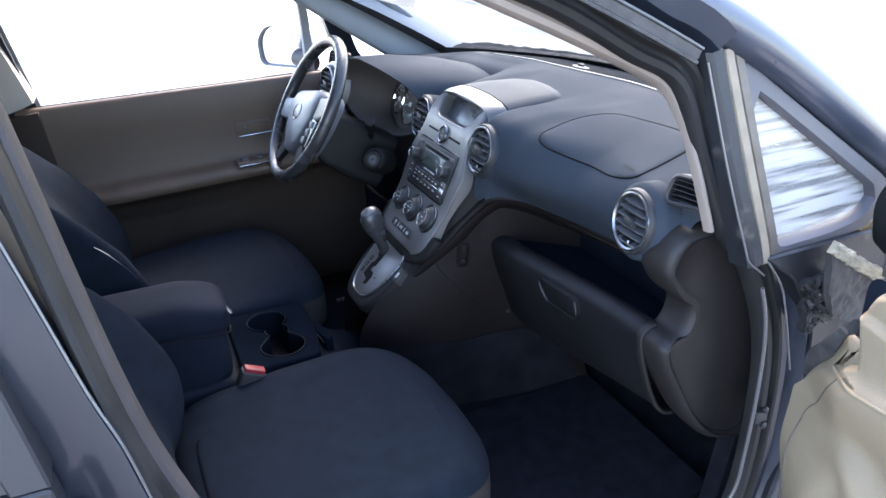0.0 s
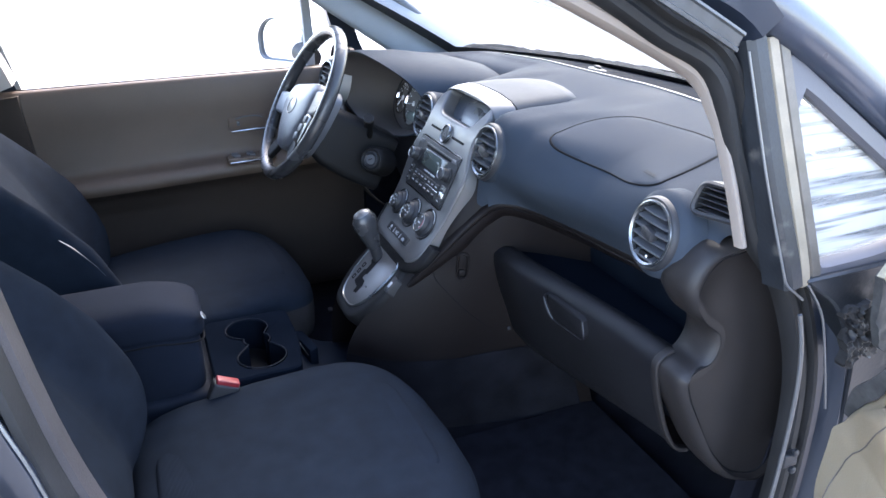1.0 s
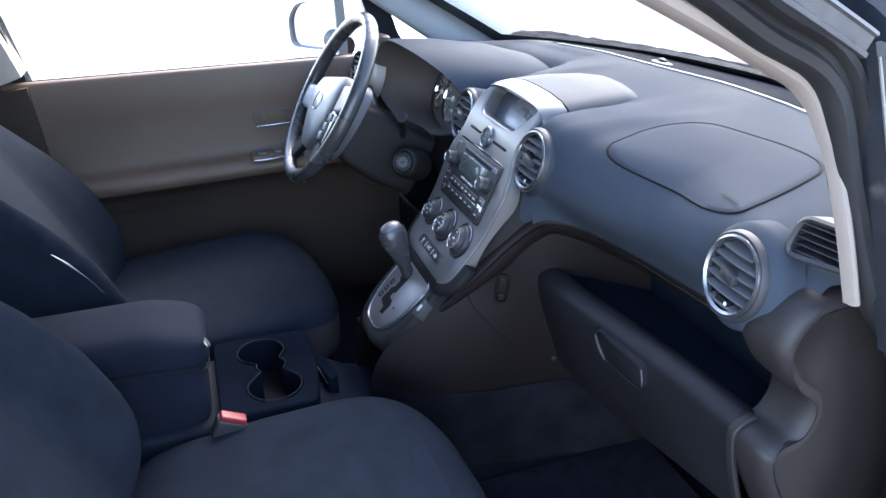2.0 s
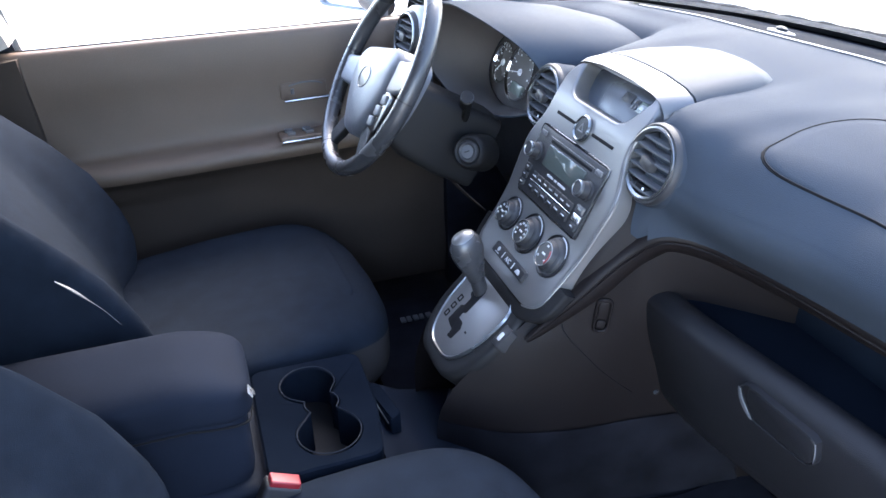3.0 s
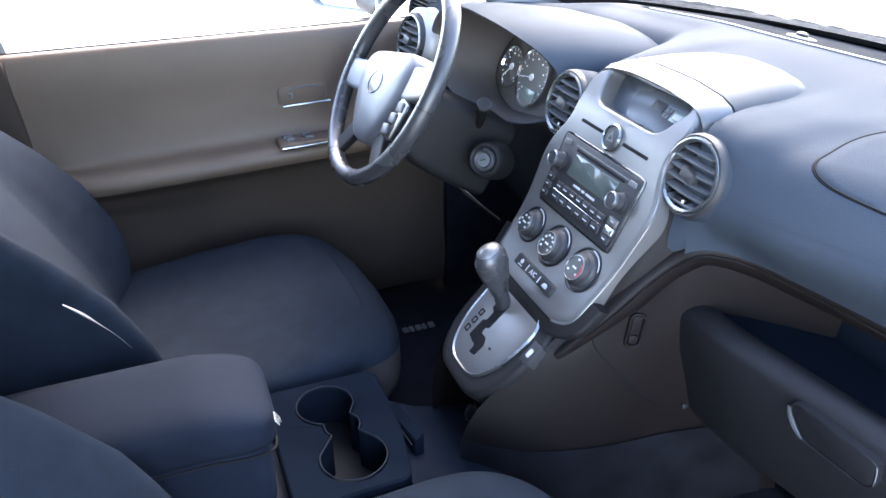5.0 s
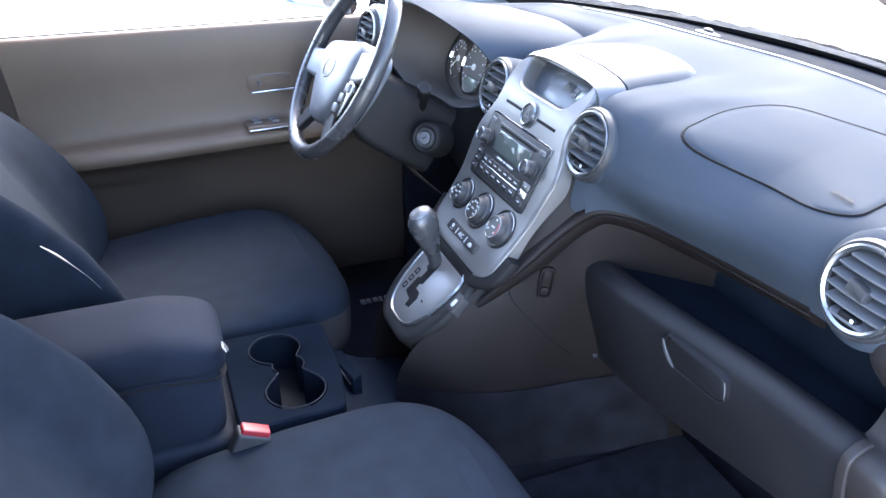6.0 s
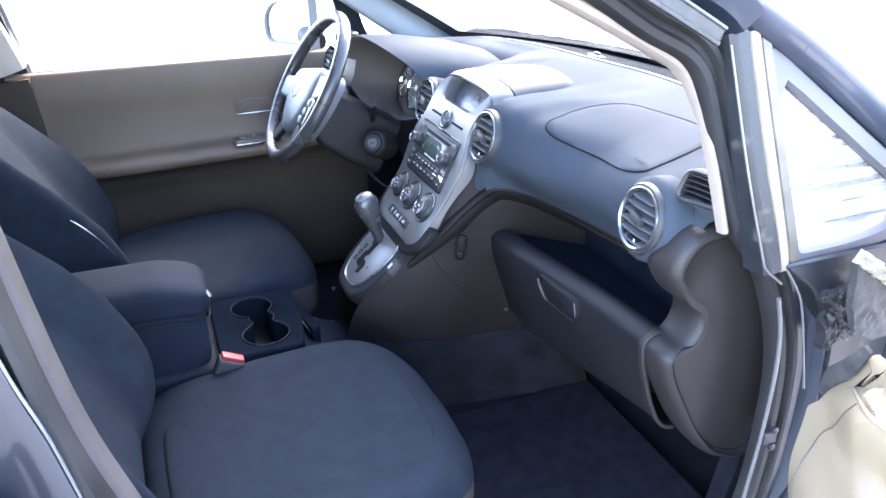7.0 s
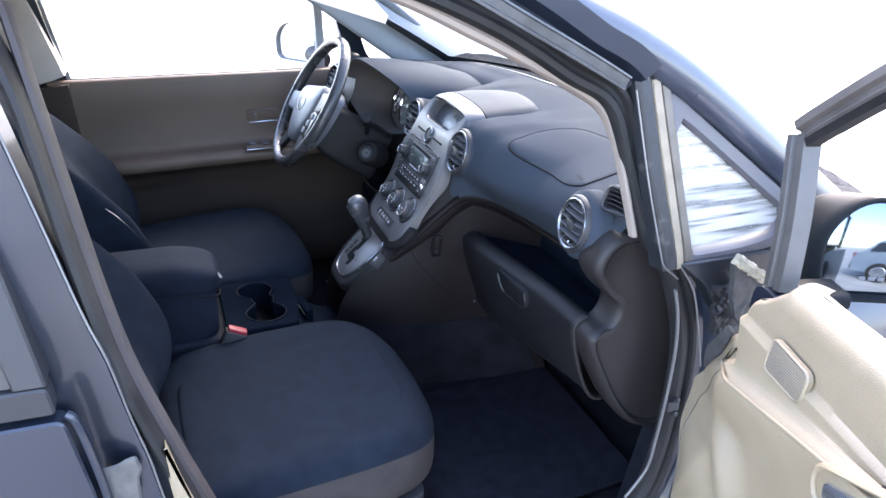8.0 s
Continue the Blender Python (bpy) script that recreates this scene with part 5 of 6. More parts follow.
on_stack("display_block", plate(box_outline(0.044, 0.070, 0.020, 0.037, 0.002), -0.031, -0.028, sm, 0.0008), LCD, stack, "small grey digital display")
on_stack("display_mark", plate(box_outline(0.048, 0.066, 0.025, 0.033, 0.001), -0.029, -0.0275, sm, 0.0003), PRINT, stack)
for k in range(4):
    on_stack("display_mark", plate(box_outline(0.028 + 0.007 * (k % 2), 0.033 + 0.007 * (k % 2), 0.021 + 0.009 * (k // 2), 0.027 + 0.009 * (k // 2), 0.0008), -0.031, -0.0285, sm, 0.0003), GREY, stack)
on_stack("display_mark", plate(box_outline(-0.004, 0.023, 0.025, 0.039, 0.001), -0.031, -0.0292, sm, 0.0003), HARD, stack)
kb = part("clock_button", lathe([(0.0205, -0.002), (0.0205, 0.004), (0.018, 0.0065), (0.016, 0.0045)], sm @ Matrix.Translation((0, -0.0345, 0)), 36, cap=False), RING, stack, "round button with a bright rim")
part("button_face", lathe([(0.016, 0.001), (0.0155, 0.004), (0.001, 0.005)], sm @ Matrix.Translation((0, -0.0345, 0)), 30), HARD, kb)
part("hazard_mark", holed([(-0.009, -0.006), (0.009, -0.006), (0.0, 0.009)], [(-0.005, -0.0038), (0.005, -0.0038), (0.0, 0.0045)], (0, -0.001), 0.0045, 0.0056, 0.0045, sm @ Matrix.Translation((0, -0.0345, 0)), 0.0003, 48), GREY, kb)
for sgn in (-1, 1):
    on_stack("slot", plate(box_outline(min(sgn * 0.026, sgn * 0.086), max(sgn * 0.026, sgn * 0.086), -0.0372, -0.0322, 0.0015), -0.003, 0.0012, sm, 0.0005), DARK, stack)

collar = [(x, y) for x, y in grown(P_OUT, 0.010) if y < -0.235]
on_stack("panel_collar", sweep([tuple(sm @ Vector((x, y, -0.012))) for x, y in sorted(collar, key=lambda p: math.atan2(p[1] + 0.235, p[0]))], rounded([(-0.012, -0.012), (0.012, -0.012), (0.012, 0.006), (-0.010, 0.010)], 0.005, 3), tuple(sm.to_3x3() @ Vector((0, 0, 1)))), COLUMN, stack, "black collar round the foot of the panel")

radio = part("radio", plate(rounded([(-0.104, -0.062), (0.104, -0.062), (0.102, -0.172), (-0.096, -0.172)], 0.004), -0.02, 0.0035, sm, 0.002), HARD, stack, "black car radio with knobs and grey buttons")
part("radio_surround", holed(grown(rounded([(-0.104, -0.062), (0.104, -0.062), (0.102, -0.172), (-0.096, -0.172)], 0.004), 0.0035), rounded([(-0.104, -0.062), (0.104, -0.062), (0.102, -0.172), (-0.096, -0.172)], 0.004), (0, -0.117), -0.004, 0.0022, -0.004, sm, 0.001, 96), GLOSSY, stack)


def radio_plate(name, x0, x1, y0, y1, h, mat, r=0.002, label=""):
    return part(name, plate(box_outline(x0, x1, y0, y1, r), 0.002, 0.0035 + h, sm, min(0.001, h * 0.6)), mat, radio, label)


radio_plate("disc_slot", -0.060, 0.070, -0.079, -0.0745, 0.0008, DARK)
radio_plate("slot_trim", -0.066, 0.076, -0.0725, -0.0705, 0.0012, GREY)
radio_plate("eject_button", 0.080, 0.097, -0.077, -0.069, 0.003, GREY)
radio_plate("media_button", -0.097, -0.080, -0.077, -0.069, 0.003, GREY)
radio_plate("screen", -0.057, 0.061, -0.1165, -0.0825, 0.0012, RADIO_LCD, 0.002, "greenish grey radio screen")
for x0, w in ((-0.030, 0.020), (-0.006, 0.008), (0.006, 0.024)):
    radio_plate("print_bar", x0, x0 + w, -0.1258, -0.1222, 0.0008, PRINT)
for k in range(7):
    radio_plate("button", -0.066 + 0.0195 * k, -0.066 + 0.0195 * k + 0.0175, -0.1435, -0.1315, 0.0035, HARD)
    radio_plate("button_mark", -0.0625 + 0.0195 * k, -0.0625 + 0.0195 * k + 0.010, -0.1392, -0.1368, 0.0042, PRINT, 0.0005)
radio_plate("chrome_line", -0.068, 0.070, -0.1468, -0.1452, 0.0030, CHROME, 0.0006)
for k in range(6):
    radio_plate("button", -0.066 + 0.0227 * k, -0.066 + 0.0227 * k + 0.0207, -0.1610, -0.1485, 0.0035, HARD)
    radio_plate("button_mark", -0.062 + 0.0227 * k, -0.062 + 0.0227 * k + 0.011, -0.1560, -0.1538, 0.0042, PRINT, 0.0005)
for k, mt in enumerate((SILVER, BRIGHT, HARD)):
    radio_plate("button", 0.078, 0.098, -0.1375 - 0.0135 * k, -0.1260 - 0.0135 * k, 0.0035, mt)
    radio_plate("button_mark", 0.084, 0.092, -0.1330 - 0.0135 * k, -0.1305 - 0.0135 * k, 0.0042, PRINT, 0.0005)
for k in range(3):
    radio_plate("button", -0.097, -0.080, -0.1375 - 0.0135 * k, -0.1275 - 0.0135 * k, 0.0030, HARD)
    radio_plate("button_mark", -0.092, -0.085, -0.1335 - 0.0135 * k, -0.1312 - 0.0135 * k, 0.0037, PRINT, 0.0005)
for r0 in (-0.084, 0.082):
    kn = part("knob", lathe([(0.0150, 0.0), (0.0150, 0.004), (0.0125, 0.005), (0.0120, 0.018), (0.0112, 0.020)], sm @ Matrix.Translation((r0, -0.104, 0.003)), 32, cap=False), HARD, radio, "black radio knob")
    part("knob_ring", lathe([(0.0122, 0.016), (0.0122, 0.0195), (0.0105, 0.021), (0.0098, 0.019)], sm @ Matrix.Translation((r0, -0.104, 0.003)), 32, cap=False), RING, kn)
    part("knob_face", lathe([(0.0100, 0.017), (0.0095, 0.0195), (0.0005, 0.0198)], sm @ Matrix.Translation((r0, -0.104, 0.003)), 24), HARD, kn)


def climate_dial(r0, h0, R, marks):
    """A sunk black well, a tall turning knob with a thin bright ring, and a printed face."""
    m = sm @ Matrix.Translation((r0, h0, 0))
    d = on_stack("climate_dial", lathe([(R + 0.0065, -0.002), (R + 0.006, 0.0016), (R + 0.0045, 0.0022), (R + 0.002, 0.0010), (R, -0.004), (R * 0.5, -0.004)], m, 44, cap=False), DIALWELL, stack, "black climate dial with a thin silver ring")
    on_stack("dial_base", lathe([(R - 0.0005, -0.004), (R - 0.001, 0.0045), (R * 0.90, 0.007), (R * 0.78, 0.009), (R * 0.74, 0.0155), (R * 0.70, 0.0172), (R * 0.66, 0.0170)], m, 44, cap=False), HARD, d)
    on_stack("dial_ring", lathe([(R * 0.685, 0.0163), (R * 0.675, 0.0180), (R * 0.64, 0.0181), (R * 0.625, 0.0166)], m, 44, cap=False), RING, d)
    on_stack("dial_face", lathe([(R * 0.64, 0.013), (R * 0.63, 0.0166), (0.0005, 0.0170)], m, 36), DIALWELL, d)
    for k in range(marks):
        a = radians(215 - 250 * k / (marks - 1))
        on_stack("mark", plate(box_outline(-0.0021, 0.0021, -0.0015, 0.0015, 0.0005, 2), 0.0163, 0.0177, m @ Matrix.Translation((R * 0.45 * math.cos(a), R * 0.45 * math.sin(a), 0)), 0.0003), PRINT, d)
    on_stack("mark", plate(box_outline(-0.0045, 0.0045, -0.0014, 0.0014, 0.0004, 2), 0.0166, 0.0177, m, 0.0003), PRINT, d)
    arc = [(m @ Vector(((R + 0.003) * math.cos(radians(t)), (R + 0.003) * math.sin(radians(t)), 0.0018))) for t in range(20, 100, 8)]
    on_stack("arc_mark", rod([tuple(p) for p in arc], 0.0009, 6), PRINT, d)
    return d


climate_dial(-0.0765, -0.214, 0.0240, 6)
climate_dial(-0.001, -0.215, 0.0278, 8)
dr = climate_dial(0.0795, -0.213, 0.0280, 3)
on_stack("red_mark", plate([(0.0168 * math.cos(radians(t)), 0.0168 * math.sin(radians(t))) for t in range(-40, 50, 10)] + [(0.0135 * math.cos(radians(t)), 0.0135 * math.sin(radians(t))) for t in range(40, -50, -10)], 0.0163, 0.0178, sm @ Matrix.Translation((0.0795, -0.213, 0)), 0.0003), RED, dr)
strip = on_stack("button_strip", plate(box_outline(-0.058, 0.058, -0.276, -0.2585, 0.003), -0.004, 0.003, sm, 0.001), HARD, stack, "strip of three black buttons")
for k in range(3):
    on_stack("button", plate(box_outline(-0.056 + 0.0375 * k, -0.056 + 0.0375 * k + 0.0362, -0.2748, -0.2597, 0.002), 0.001, 0.0045, sm, 0.0012), HARD, strip)
for k in range(2):
    on_stack("divider_mark", plate(box_outline(-0.0196 + 0.0376 * k, -0.0180 + 0.0376 * k, -0.2725, -0.2615, 0.0004), 0.004, 0.0052, sm, 0.0002), PRINT, strip)
on_stack("button_mark", plate(circle(0.0038, 14, -0.038, -0.2655), 0.004, 0.0051, sm, 0.0003), PRINT, strip)
on_stack("button_mark", plate(box_outline(-0.044, -0.032, -0.2725, -0.2712, 0.0004), 0.004, 0.0051, sm, 0.0003), PRINT, strip)
on_stack("button_mark", plate(rounded([(0.030, -0.271), (0.045, -0.271), (0.042, -0.264), (0.034, -0.264)], 0.003), 0.004, 0.0051, sm, 0.0003), PRINT, strip)
ac = bpy.data.curves.new("button_lettering", "FONT")
ac.body, ac.size, ac.extrude, ac.align_x, ac.align_y = "A/C", 0.0105, 0.0004, "CENTER", "CENTER"
holder = bpy.data.objects.new("button_lettering", ac)
letters = bmesh.new()
letters.from_mesh(holder.to_mesh())
holder.to_mesh_clear()
bpy.data.objects.remove(holder)
letters.transform(sm @ Matrix.Translation((0.0, -0.2672, 0.0048)))
on_stack("button_lettering", letters, PRINT, strip)

# ---- gear selector ----
gm = rear(-0.198, -0.002, 0.759, 47)
gear = thing("gear_selector", "automatic gear lever in a silver gate on a black bezel", "gear lever", at=(-0.19, 0, 0.7))
G_OUT = rounded([(-0.060, -0.092), (0.060, -0.092), (0.098, -0.030), (0.102, 0.060), (0.070, 0.100), (-0.070, 0.100), (-0.102, 0.060), (-0.098, -0.030)], 0.045, 6)
part("bezel", loft([[(x * s, y * s, n) for x, y in G_OUT] for s, n in ((0.98, -0.14), (1.0, -0.05), (1.0, -0.012), (0.97, -0.002), (0.92, 0.001), (0.82, 0.0))], True, True, True, gm), COLUMN, gear, "", 60)
G_S = rounded([(-0.042, -0.068), (0.042, -0.068), (0.072, -0.012), (0.077, 0.056), (0.055, 0.082), (-0.055, 0.082), (-0.077, 0.056), (-0.072, -0.012)], 0.032, 6)
part("gate_ring", holed(grown(G_S, 0.0015), grown(G_S, -0.0040), (0, 0), 0.0, 0.0055, 0.0, gm, 0.0028, 96), RING, gear, "bright silver ring")
part("gate_plate", plate(grown(G_S, -0.003), 0.0, 0.0035, gm, 0.001), SILVER, gear, "satin silver gate plate")

GATE = rounded([(-0.034, 0.052), (-0.006, 0.052), (-0.006, 0.004), (-0.013, 0.001), (-0.012, -0.009), (0.004, -0.009), (0.012, -0.018), (0.011, -0.040), (-0.003, -0.043), (-0.005, -0.030), (-0.017, -0.029), (-0.031, -0.026), (-0.031, 0.006), (-0.024, 0.010), (-0.024, 0.026), (-0.034, 0.030)], 0.002, 2)
part("gate_slot", plate(GATE, 0.001, 0.0042, gm, 0.0005), DARK, gear, "black stepped gate slot")
for k in range(3):
    zk = 0.0115 - 0.0165 * k
    part("position_frame", holed(box_outline(-0.0510, -0.0400, zk - 0.006, zk + 0.006, 0.001, 2), box_outline(-0.0485, -0.0425, zk - 0.0035, zk + 0.0035, 0.0006, 2), (-0.0455, zk), 0.003, 0.0042, 0.003, gm, 0.0003, 32), DARK, gear)
part("position_mark", plate(box_outline(0.024, 0.030, -0.016, -0.0125, 0.001), 0.003, 0.004, gm, 0.0003), DARK, gear)
sock = part("socket_cap", plate(box_outline(0.082, 0.104, 0.012, 0.048, 0.004), -0.030, -0.004, gm @ Matrix.Translation((0, 0, 0.006)), 0.002), HARD, gear, "black seat heater button")
part("cap_mark", plate(box_outline(0.089, 0.097, 0.022, 0.036, 0.003), -0.003, 0.0030, gm, 0.0003), PRINT, sock)
lb, lt = Vector((-0.166, 0.018, 0.792)), Vector((-0.199, 0.006, 0.897))
part("lever", rod([tuple(lb + (lt - lb) * t) for t in (-0.15, 0.1, 0.24, 0.5)], 0.0125, 16), HARD, gear)
ax = (lt - lb).normalized()
km = Matrix.Translation(lb + (lt - lb) * 0.24) @ ax.to_track_quat("Z", "Y").to_matrix().to_4x4()
kn = part("gear_knob", lathe([(0.0115, 0.0), (0.0135, 0.004), (0.0165, 0.020), (0.0225, 0.045), (0.0255, 0.062), (0.0245, 0.078), (0.0185, 0.090), (0.008, 0.0955), (0.001, 0.0965)], km @ Matrix.Diagonal((0.9, 1.08, 1, 1)), 32), LEATHER, gear, "black leather gear knob", 70)
part("knob_cap", lathe([(0.0248, 0.071), (0.0252, 0.077), (0.0193, 0.0905), (0.009, 0.0962), (0.001, 0.0972)], km @ Matrix.Diagonal((0.78, 1.0, 1.004, 1)), 32), SILVER, kn, "silver cap on the knob")

# ---- floor console ----
console = thing("floor_console", "black floor console with twin cup holders and padded armrest", "console", at=(-0.6, -0.04, 0.4))
def console_ring(x, y0, y1, z, r=0.02):
    return [(x, yy, zz) for yy, zz in rounded([(y0, 0.40), (y1, 0.40), (y1 - 0.006, z), (y0 + 0.006, z)], r, 4)]
part("console_body", loft([console_ring(-1.05, -0.150, 0.060, 0.655), console_ring(-0.60, -0.160, 0.075, 0.660), console_ring(-0.50, -0.162, 0.080, 0.655)], True, True, True), CONSOLE, console)
part("console_front", loft([console_ring(-0.375, -0.150, 0.080, 0.640), console_ring(-0.345, -0.140, 0.080, 0.620), console_ring(-0.30, -0.125, 0.085, 0.590), console_ring(-0.20, -0.11, 0.09, 0.56), console_ring(-0.10, -0.10, 0.09, 0.54)], True, True, True), CONSOLE, console)
topm = Matrix.Translation((0, 0, 0.680))
C_TOP = rounded([(-0.545, -0.166), (-0.382, -0.164), (-0.366, -0.060), (-0.366, 0.082), (-0.545, 0.084)], 0.02, 4)
two = []
for i in range(96):
    a = 2 * math.pi * (i + 0.5) / 96
    d, best = Vector((math.cos(a), math.sin(a))), 0
    for cx, cy, R in ((-0.448, -0.097, 0.047), (-0.460, 0.022, 0.043)):
        c = Vector((cx + 0.447, cy + 0.030))
        k = d.dot(c)
        q = k * k - c.length_squared + R * R
        if q > 0:
            best = max(best, k + math.sqrt(q))
    best = max(best, 0.026)
    two.append((-0.447 + d.x * best, -0.030 + d.y * best))
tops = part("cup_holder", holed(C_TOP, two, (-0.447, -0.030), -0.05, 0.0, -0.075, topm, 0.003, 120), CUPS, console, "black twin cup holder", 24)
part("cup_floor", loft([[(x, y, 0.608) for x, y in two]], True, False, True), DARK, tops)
part("cup_rim", rod([(x, y, 0.6815) for x, y in around(two, (-0.447, -0.030), 100)], 0.0011, 8, True), CONSOLE, tops, "worn black rim")
part("coin_slot", plate(rounded([(-0.372, 0.030), (-0.345, 0.020), (-0.330, -0.060), (-0.350, -0.075)], 0.004), 0.60, 0.652, None, 0.003), CUPS, console)
part("slot_edge", rod([(-0.376, 0.040, 0.664), (-0.352, -0.066, 0.640)], 0.0013, 8), SILVER, console)
def arm_shape(q):
    if q.x > 0.10:
        q.z -= (q.x - 0.10) * 0.16
    return q
arm = part("armrest", pillow(0.182, 0.081, 0.085, 0.30, 0.30, None, Matrix.Translation((-0.738, -0.060, 0.720))), ARM, console, "blue-black padded armrest box", 70)
part("lid", pillow(0.19, 0.084, 0.040, 0.56, 0.32, arm_shape, Matrix.Translation((-0.735, -0.060, 0.800))), ARM, arm, "padded vinyl lid", 70)
part("lid_seam", rod([(-0.735 + x, -0.060 + y, 0.772 - max(x - 0.1, 0) * 0.16) for x, y in [(0.186 * math.copysign(abs(math.cos(a)) ** 0.25, math.cos(a)), 0.0815 * math.copysign(abs(math.sin(a)) ** 0.25, math.sin(a))) for a in [2 * math.pi * i / 64 for i in range(64)]]], 0.0018, 6, True), DARK, arm)
part("torn_tag", plate(rounded([(-0.011, -0.013), (0.002, -0.016), (0.000, -0.004), (0.010, -0.002), (0.009, 0.010), (-0.008, 0.012)], 0.002), 0.0, 0.002, Matrix.Translation((-0.547, -0.131, 0.808)) @ Matrix.Rotation(radians(60), 4, "Y") @ Matrix.Scale(0.78, 4), 0.0005), FOIL, arm, "torn silvery tag")
lighter = thing("power_socket", "round power socket with bright rim in the console", "power socket", at=(-0.212, 0.03, 0.56))
lm_ = rear(-0.212, 0.030, 0.577, 35)
part("socket", lathe([(0.017, -0.02), (0.017, 0.002), (0.0135, 0.004), (0.0125, -0.02)], lm_, 28, cap=False), HARD, lighter)
part("socket_rim", lathe([(0.0172, 0.001), (0.0160, 0.0045), (0.0140, 0.0045), (0.0130, 0.001)], lm_, 28, cap=False), BRIGHT, lighter)
buckle = thing("seat_belt_buckle", "black seat belt buckle with red release button", "seat belt buckle", at=(-0.53, -0.186, 0.55))
bmx = Matrix.Translation((-0.528, -0.187, 0.689)) @ Matrix.Rotation(radians(25), 4, "Y")
part("stalk", block(0, 0, -0.085, 0.036, 0.022, 0.13, 0.006, bmx), HARD, buckle)
part("housing", block(0, 0, -0.018, 0.050, 0.026, 0.045, 0.006, bmx), HARD, buckle)
part("release_button", block(0.0, -0.001, 0.006, 0.042, 0.020, 0.012, 0.003, bmx), RED, buckle, "bright red button")


# ---- front seats ----
def seat(name, cy, x_front, label, x_back, yaw):
    s = thing(name, label, "car seat", "front seats", at=(x_front - 0.27, cy, 0.42))
    L = 0.265

    def cushion(q):
        t = q.x / L
        side = abs(q.y) / 0.25
        if q.z > 0:
            q.z += 0.016 * max(side - 0.62, 0) / 0.38 * (1 - 0.5 * max(t, 0)) - 0.004 * (1 - side ** 2)
        q.z += 0.020 * t - 0.030 * max(t - 0.55, 0) ** 2 * 4
        q.y *= 1 - 0.10 * max(t, 0) ** 3
        q.x -= 0.035 * side ** 2.5 * (1 if t > 0 else 0.2)
        return q
    base = Matrix.Translation((x_front - L + 0.004, cy, 0.595)) @ Matrix.Rotation(radians(yaw * 0.6), 4, "Z")
    for name_, low, mat_, note in (("cushion", False, FABRIC, ""), ("skirt", True, SKIRT, "grey-brown fabric skirt below the piping")):
        half = pillow(L, 0.258, 0.090, 0.46, 0.34, None, None, 72, 36)
        cut = [f for f in half.faces if (f.calc_center_median().z < 0.030) != low]
        bmesh.ops.delete(half, geom=cut, context="FACES")
        for v in half.verts:
            v.co = base @ cushion(v.co.copy())
        part(name_, half, mat_, s, note, 75)

    def seam_at(level, grow):
        run = []
        for i in range(96):
            th = 2 * math.pi * i / 96
            cx, sx = math.copysign(abs(math.cos(th)) ** 0.34, math.cos(th)), math.copysign(abs(math.sin(th)) ** 0.34, math.sin(th))
            k = (1 - abs(level) ** 2.2) ** 0.23 * grow
            run.append(tuple(base @ cushion(Vector((L * k * cx, 0.258 * k * sx, 0.090 * level)))))
        return rod(run, 0.0026, 6, True)
    part("piping", seam_at(0.33, 1.0), HARD, s, "dark piping round the cushion")

    mid = part("cushion_insert", pillow(L * 0.80, 0.150, 0.014, 0.5, 0.3, lambda q: q + Vector((0, 0, 0.020 * q.x / L - 0.006)), base @ Matrix.Translation((-0.01, 0, 0.0755)), 48, 16), FABRIC2, s, "ribbed seat insert", 75)
    part("seat_base", loft([[(x_front - L + x * k, cy + y * k, z) for x, y in box_outline(-0.235, 0.215, -0.225, 0.225, 0.03)] for z, k in ((0.42, 0.96), (0.46, 1.0), (0.53, 1.0))], True, True, True), HARD, s, "black plastic seat base")
    tm = Matrix.Translation((x_back, cy, 0.640)) @ Matrix.Rotation(radians(yaw), 4, "Z") @ Matrix.Rotation(radians(-27), 4, "Y")

    def back(q):
        side = abs(q.y) / 0.25
        up = (q.z + 0.31) / 0.62
        if q.x > 0:
            q.x += 0.080 * min(max(side - 0.50, 0) / 0.40, 1) * min(max((0.85 - up) / 0.45, 0.15), 1) - 0.010 * (1 - side ** 2)
        q.y *= 1 - 0.22 * max(up - 0.55, 0) ** 1.5
        return q
    part("backrest", pillow(0.085, 0.250, 0.330, 0.50, 0.40, back, tm @ Matrix.Translation((-0.07, 0, 0.31)), 72, 40), FABRIC, s, "", 75)
    return s


seat("passenger_seat", -0.420, -0.182, "navy-black fabric passenger seat with ribbed insert", -0.680, 2.0)
seat("driver_seat", 0.358, -0.272, "navy-black fabric driver seat", -0.720, 6.0)
mat = tagged(part("floor_mat", slab_from(lambda u, v: (-0.28 + 0.52 * v, 0.14 + 0.46 * u, 0.425 + 0.10 * max(0, v - 0.75) ** 1.3), 12, 12, 0.008), MAT_CLOTH), "black carpet floor mat on the driver's side", "floor mat")
for k, w in enumerate((0.012, 0.010, 0.012, 0.009, 0.013)):
    part("mat_lettering", plate(box_outline(-0.182 + 0.0155 * k, -0.182 + 0.0155 * k + w, 0.488, 0.507, 0.002), 0.4310, 0.4350, None, 0.0005), SLAT, mat, "faded grey woven lettering")
tagged(part("floor_mat", slab_from(lambda u, v: (-0.20 + 0.46 * v, -0.18 - 0.46 * u, 0.425 + 0.10 * max(0, v - 0.72) ** 1.3), 12, 12, 0.008), MAT_CLOTH), "black carpet floor mat on the passenger side", "floor mat")
pedal = thing("brake_pedal", "black rubber brake pedal on a steel arm", "pedal", at=(0.17, 0.37, 0.58))
part("pedal_pad", block(0, 0, 0, 0.012, 0.10, 0.055, 0.005, Matrix.Translation((0.16, 0.37, 0.60)) @ Matrix.Rotation(radians(35), 4, "Y")), RUBBER, pedal)
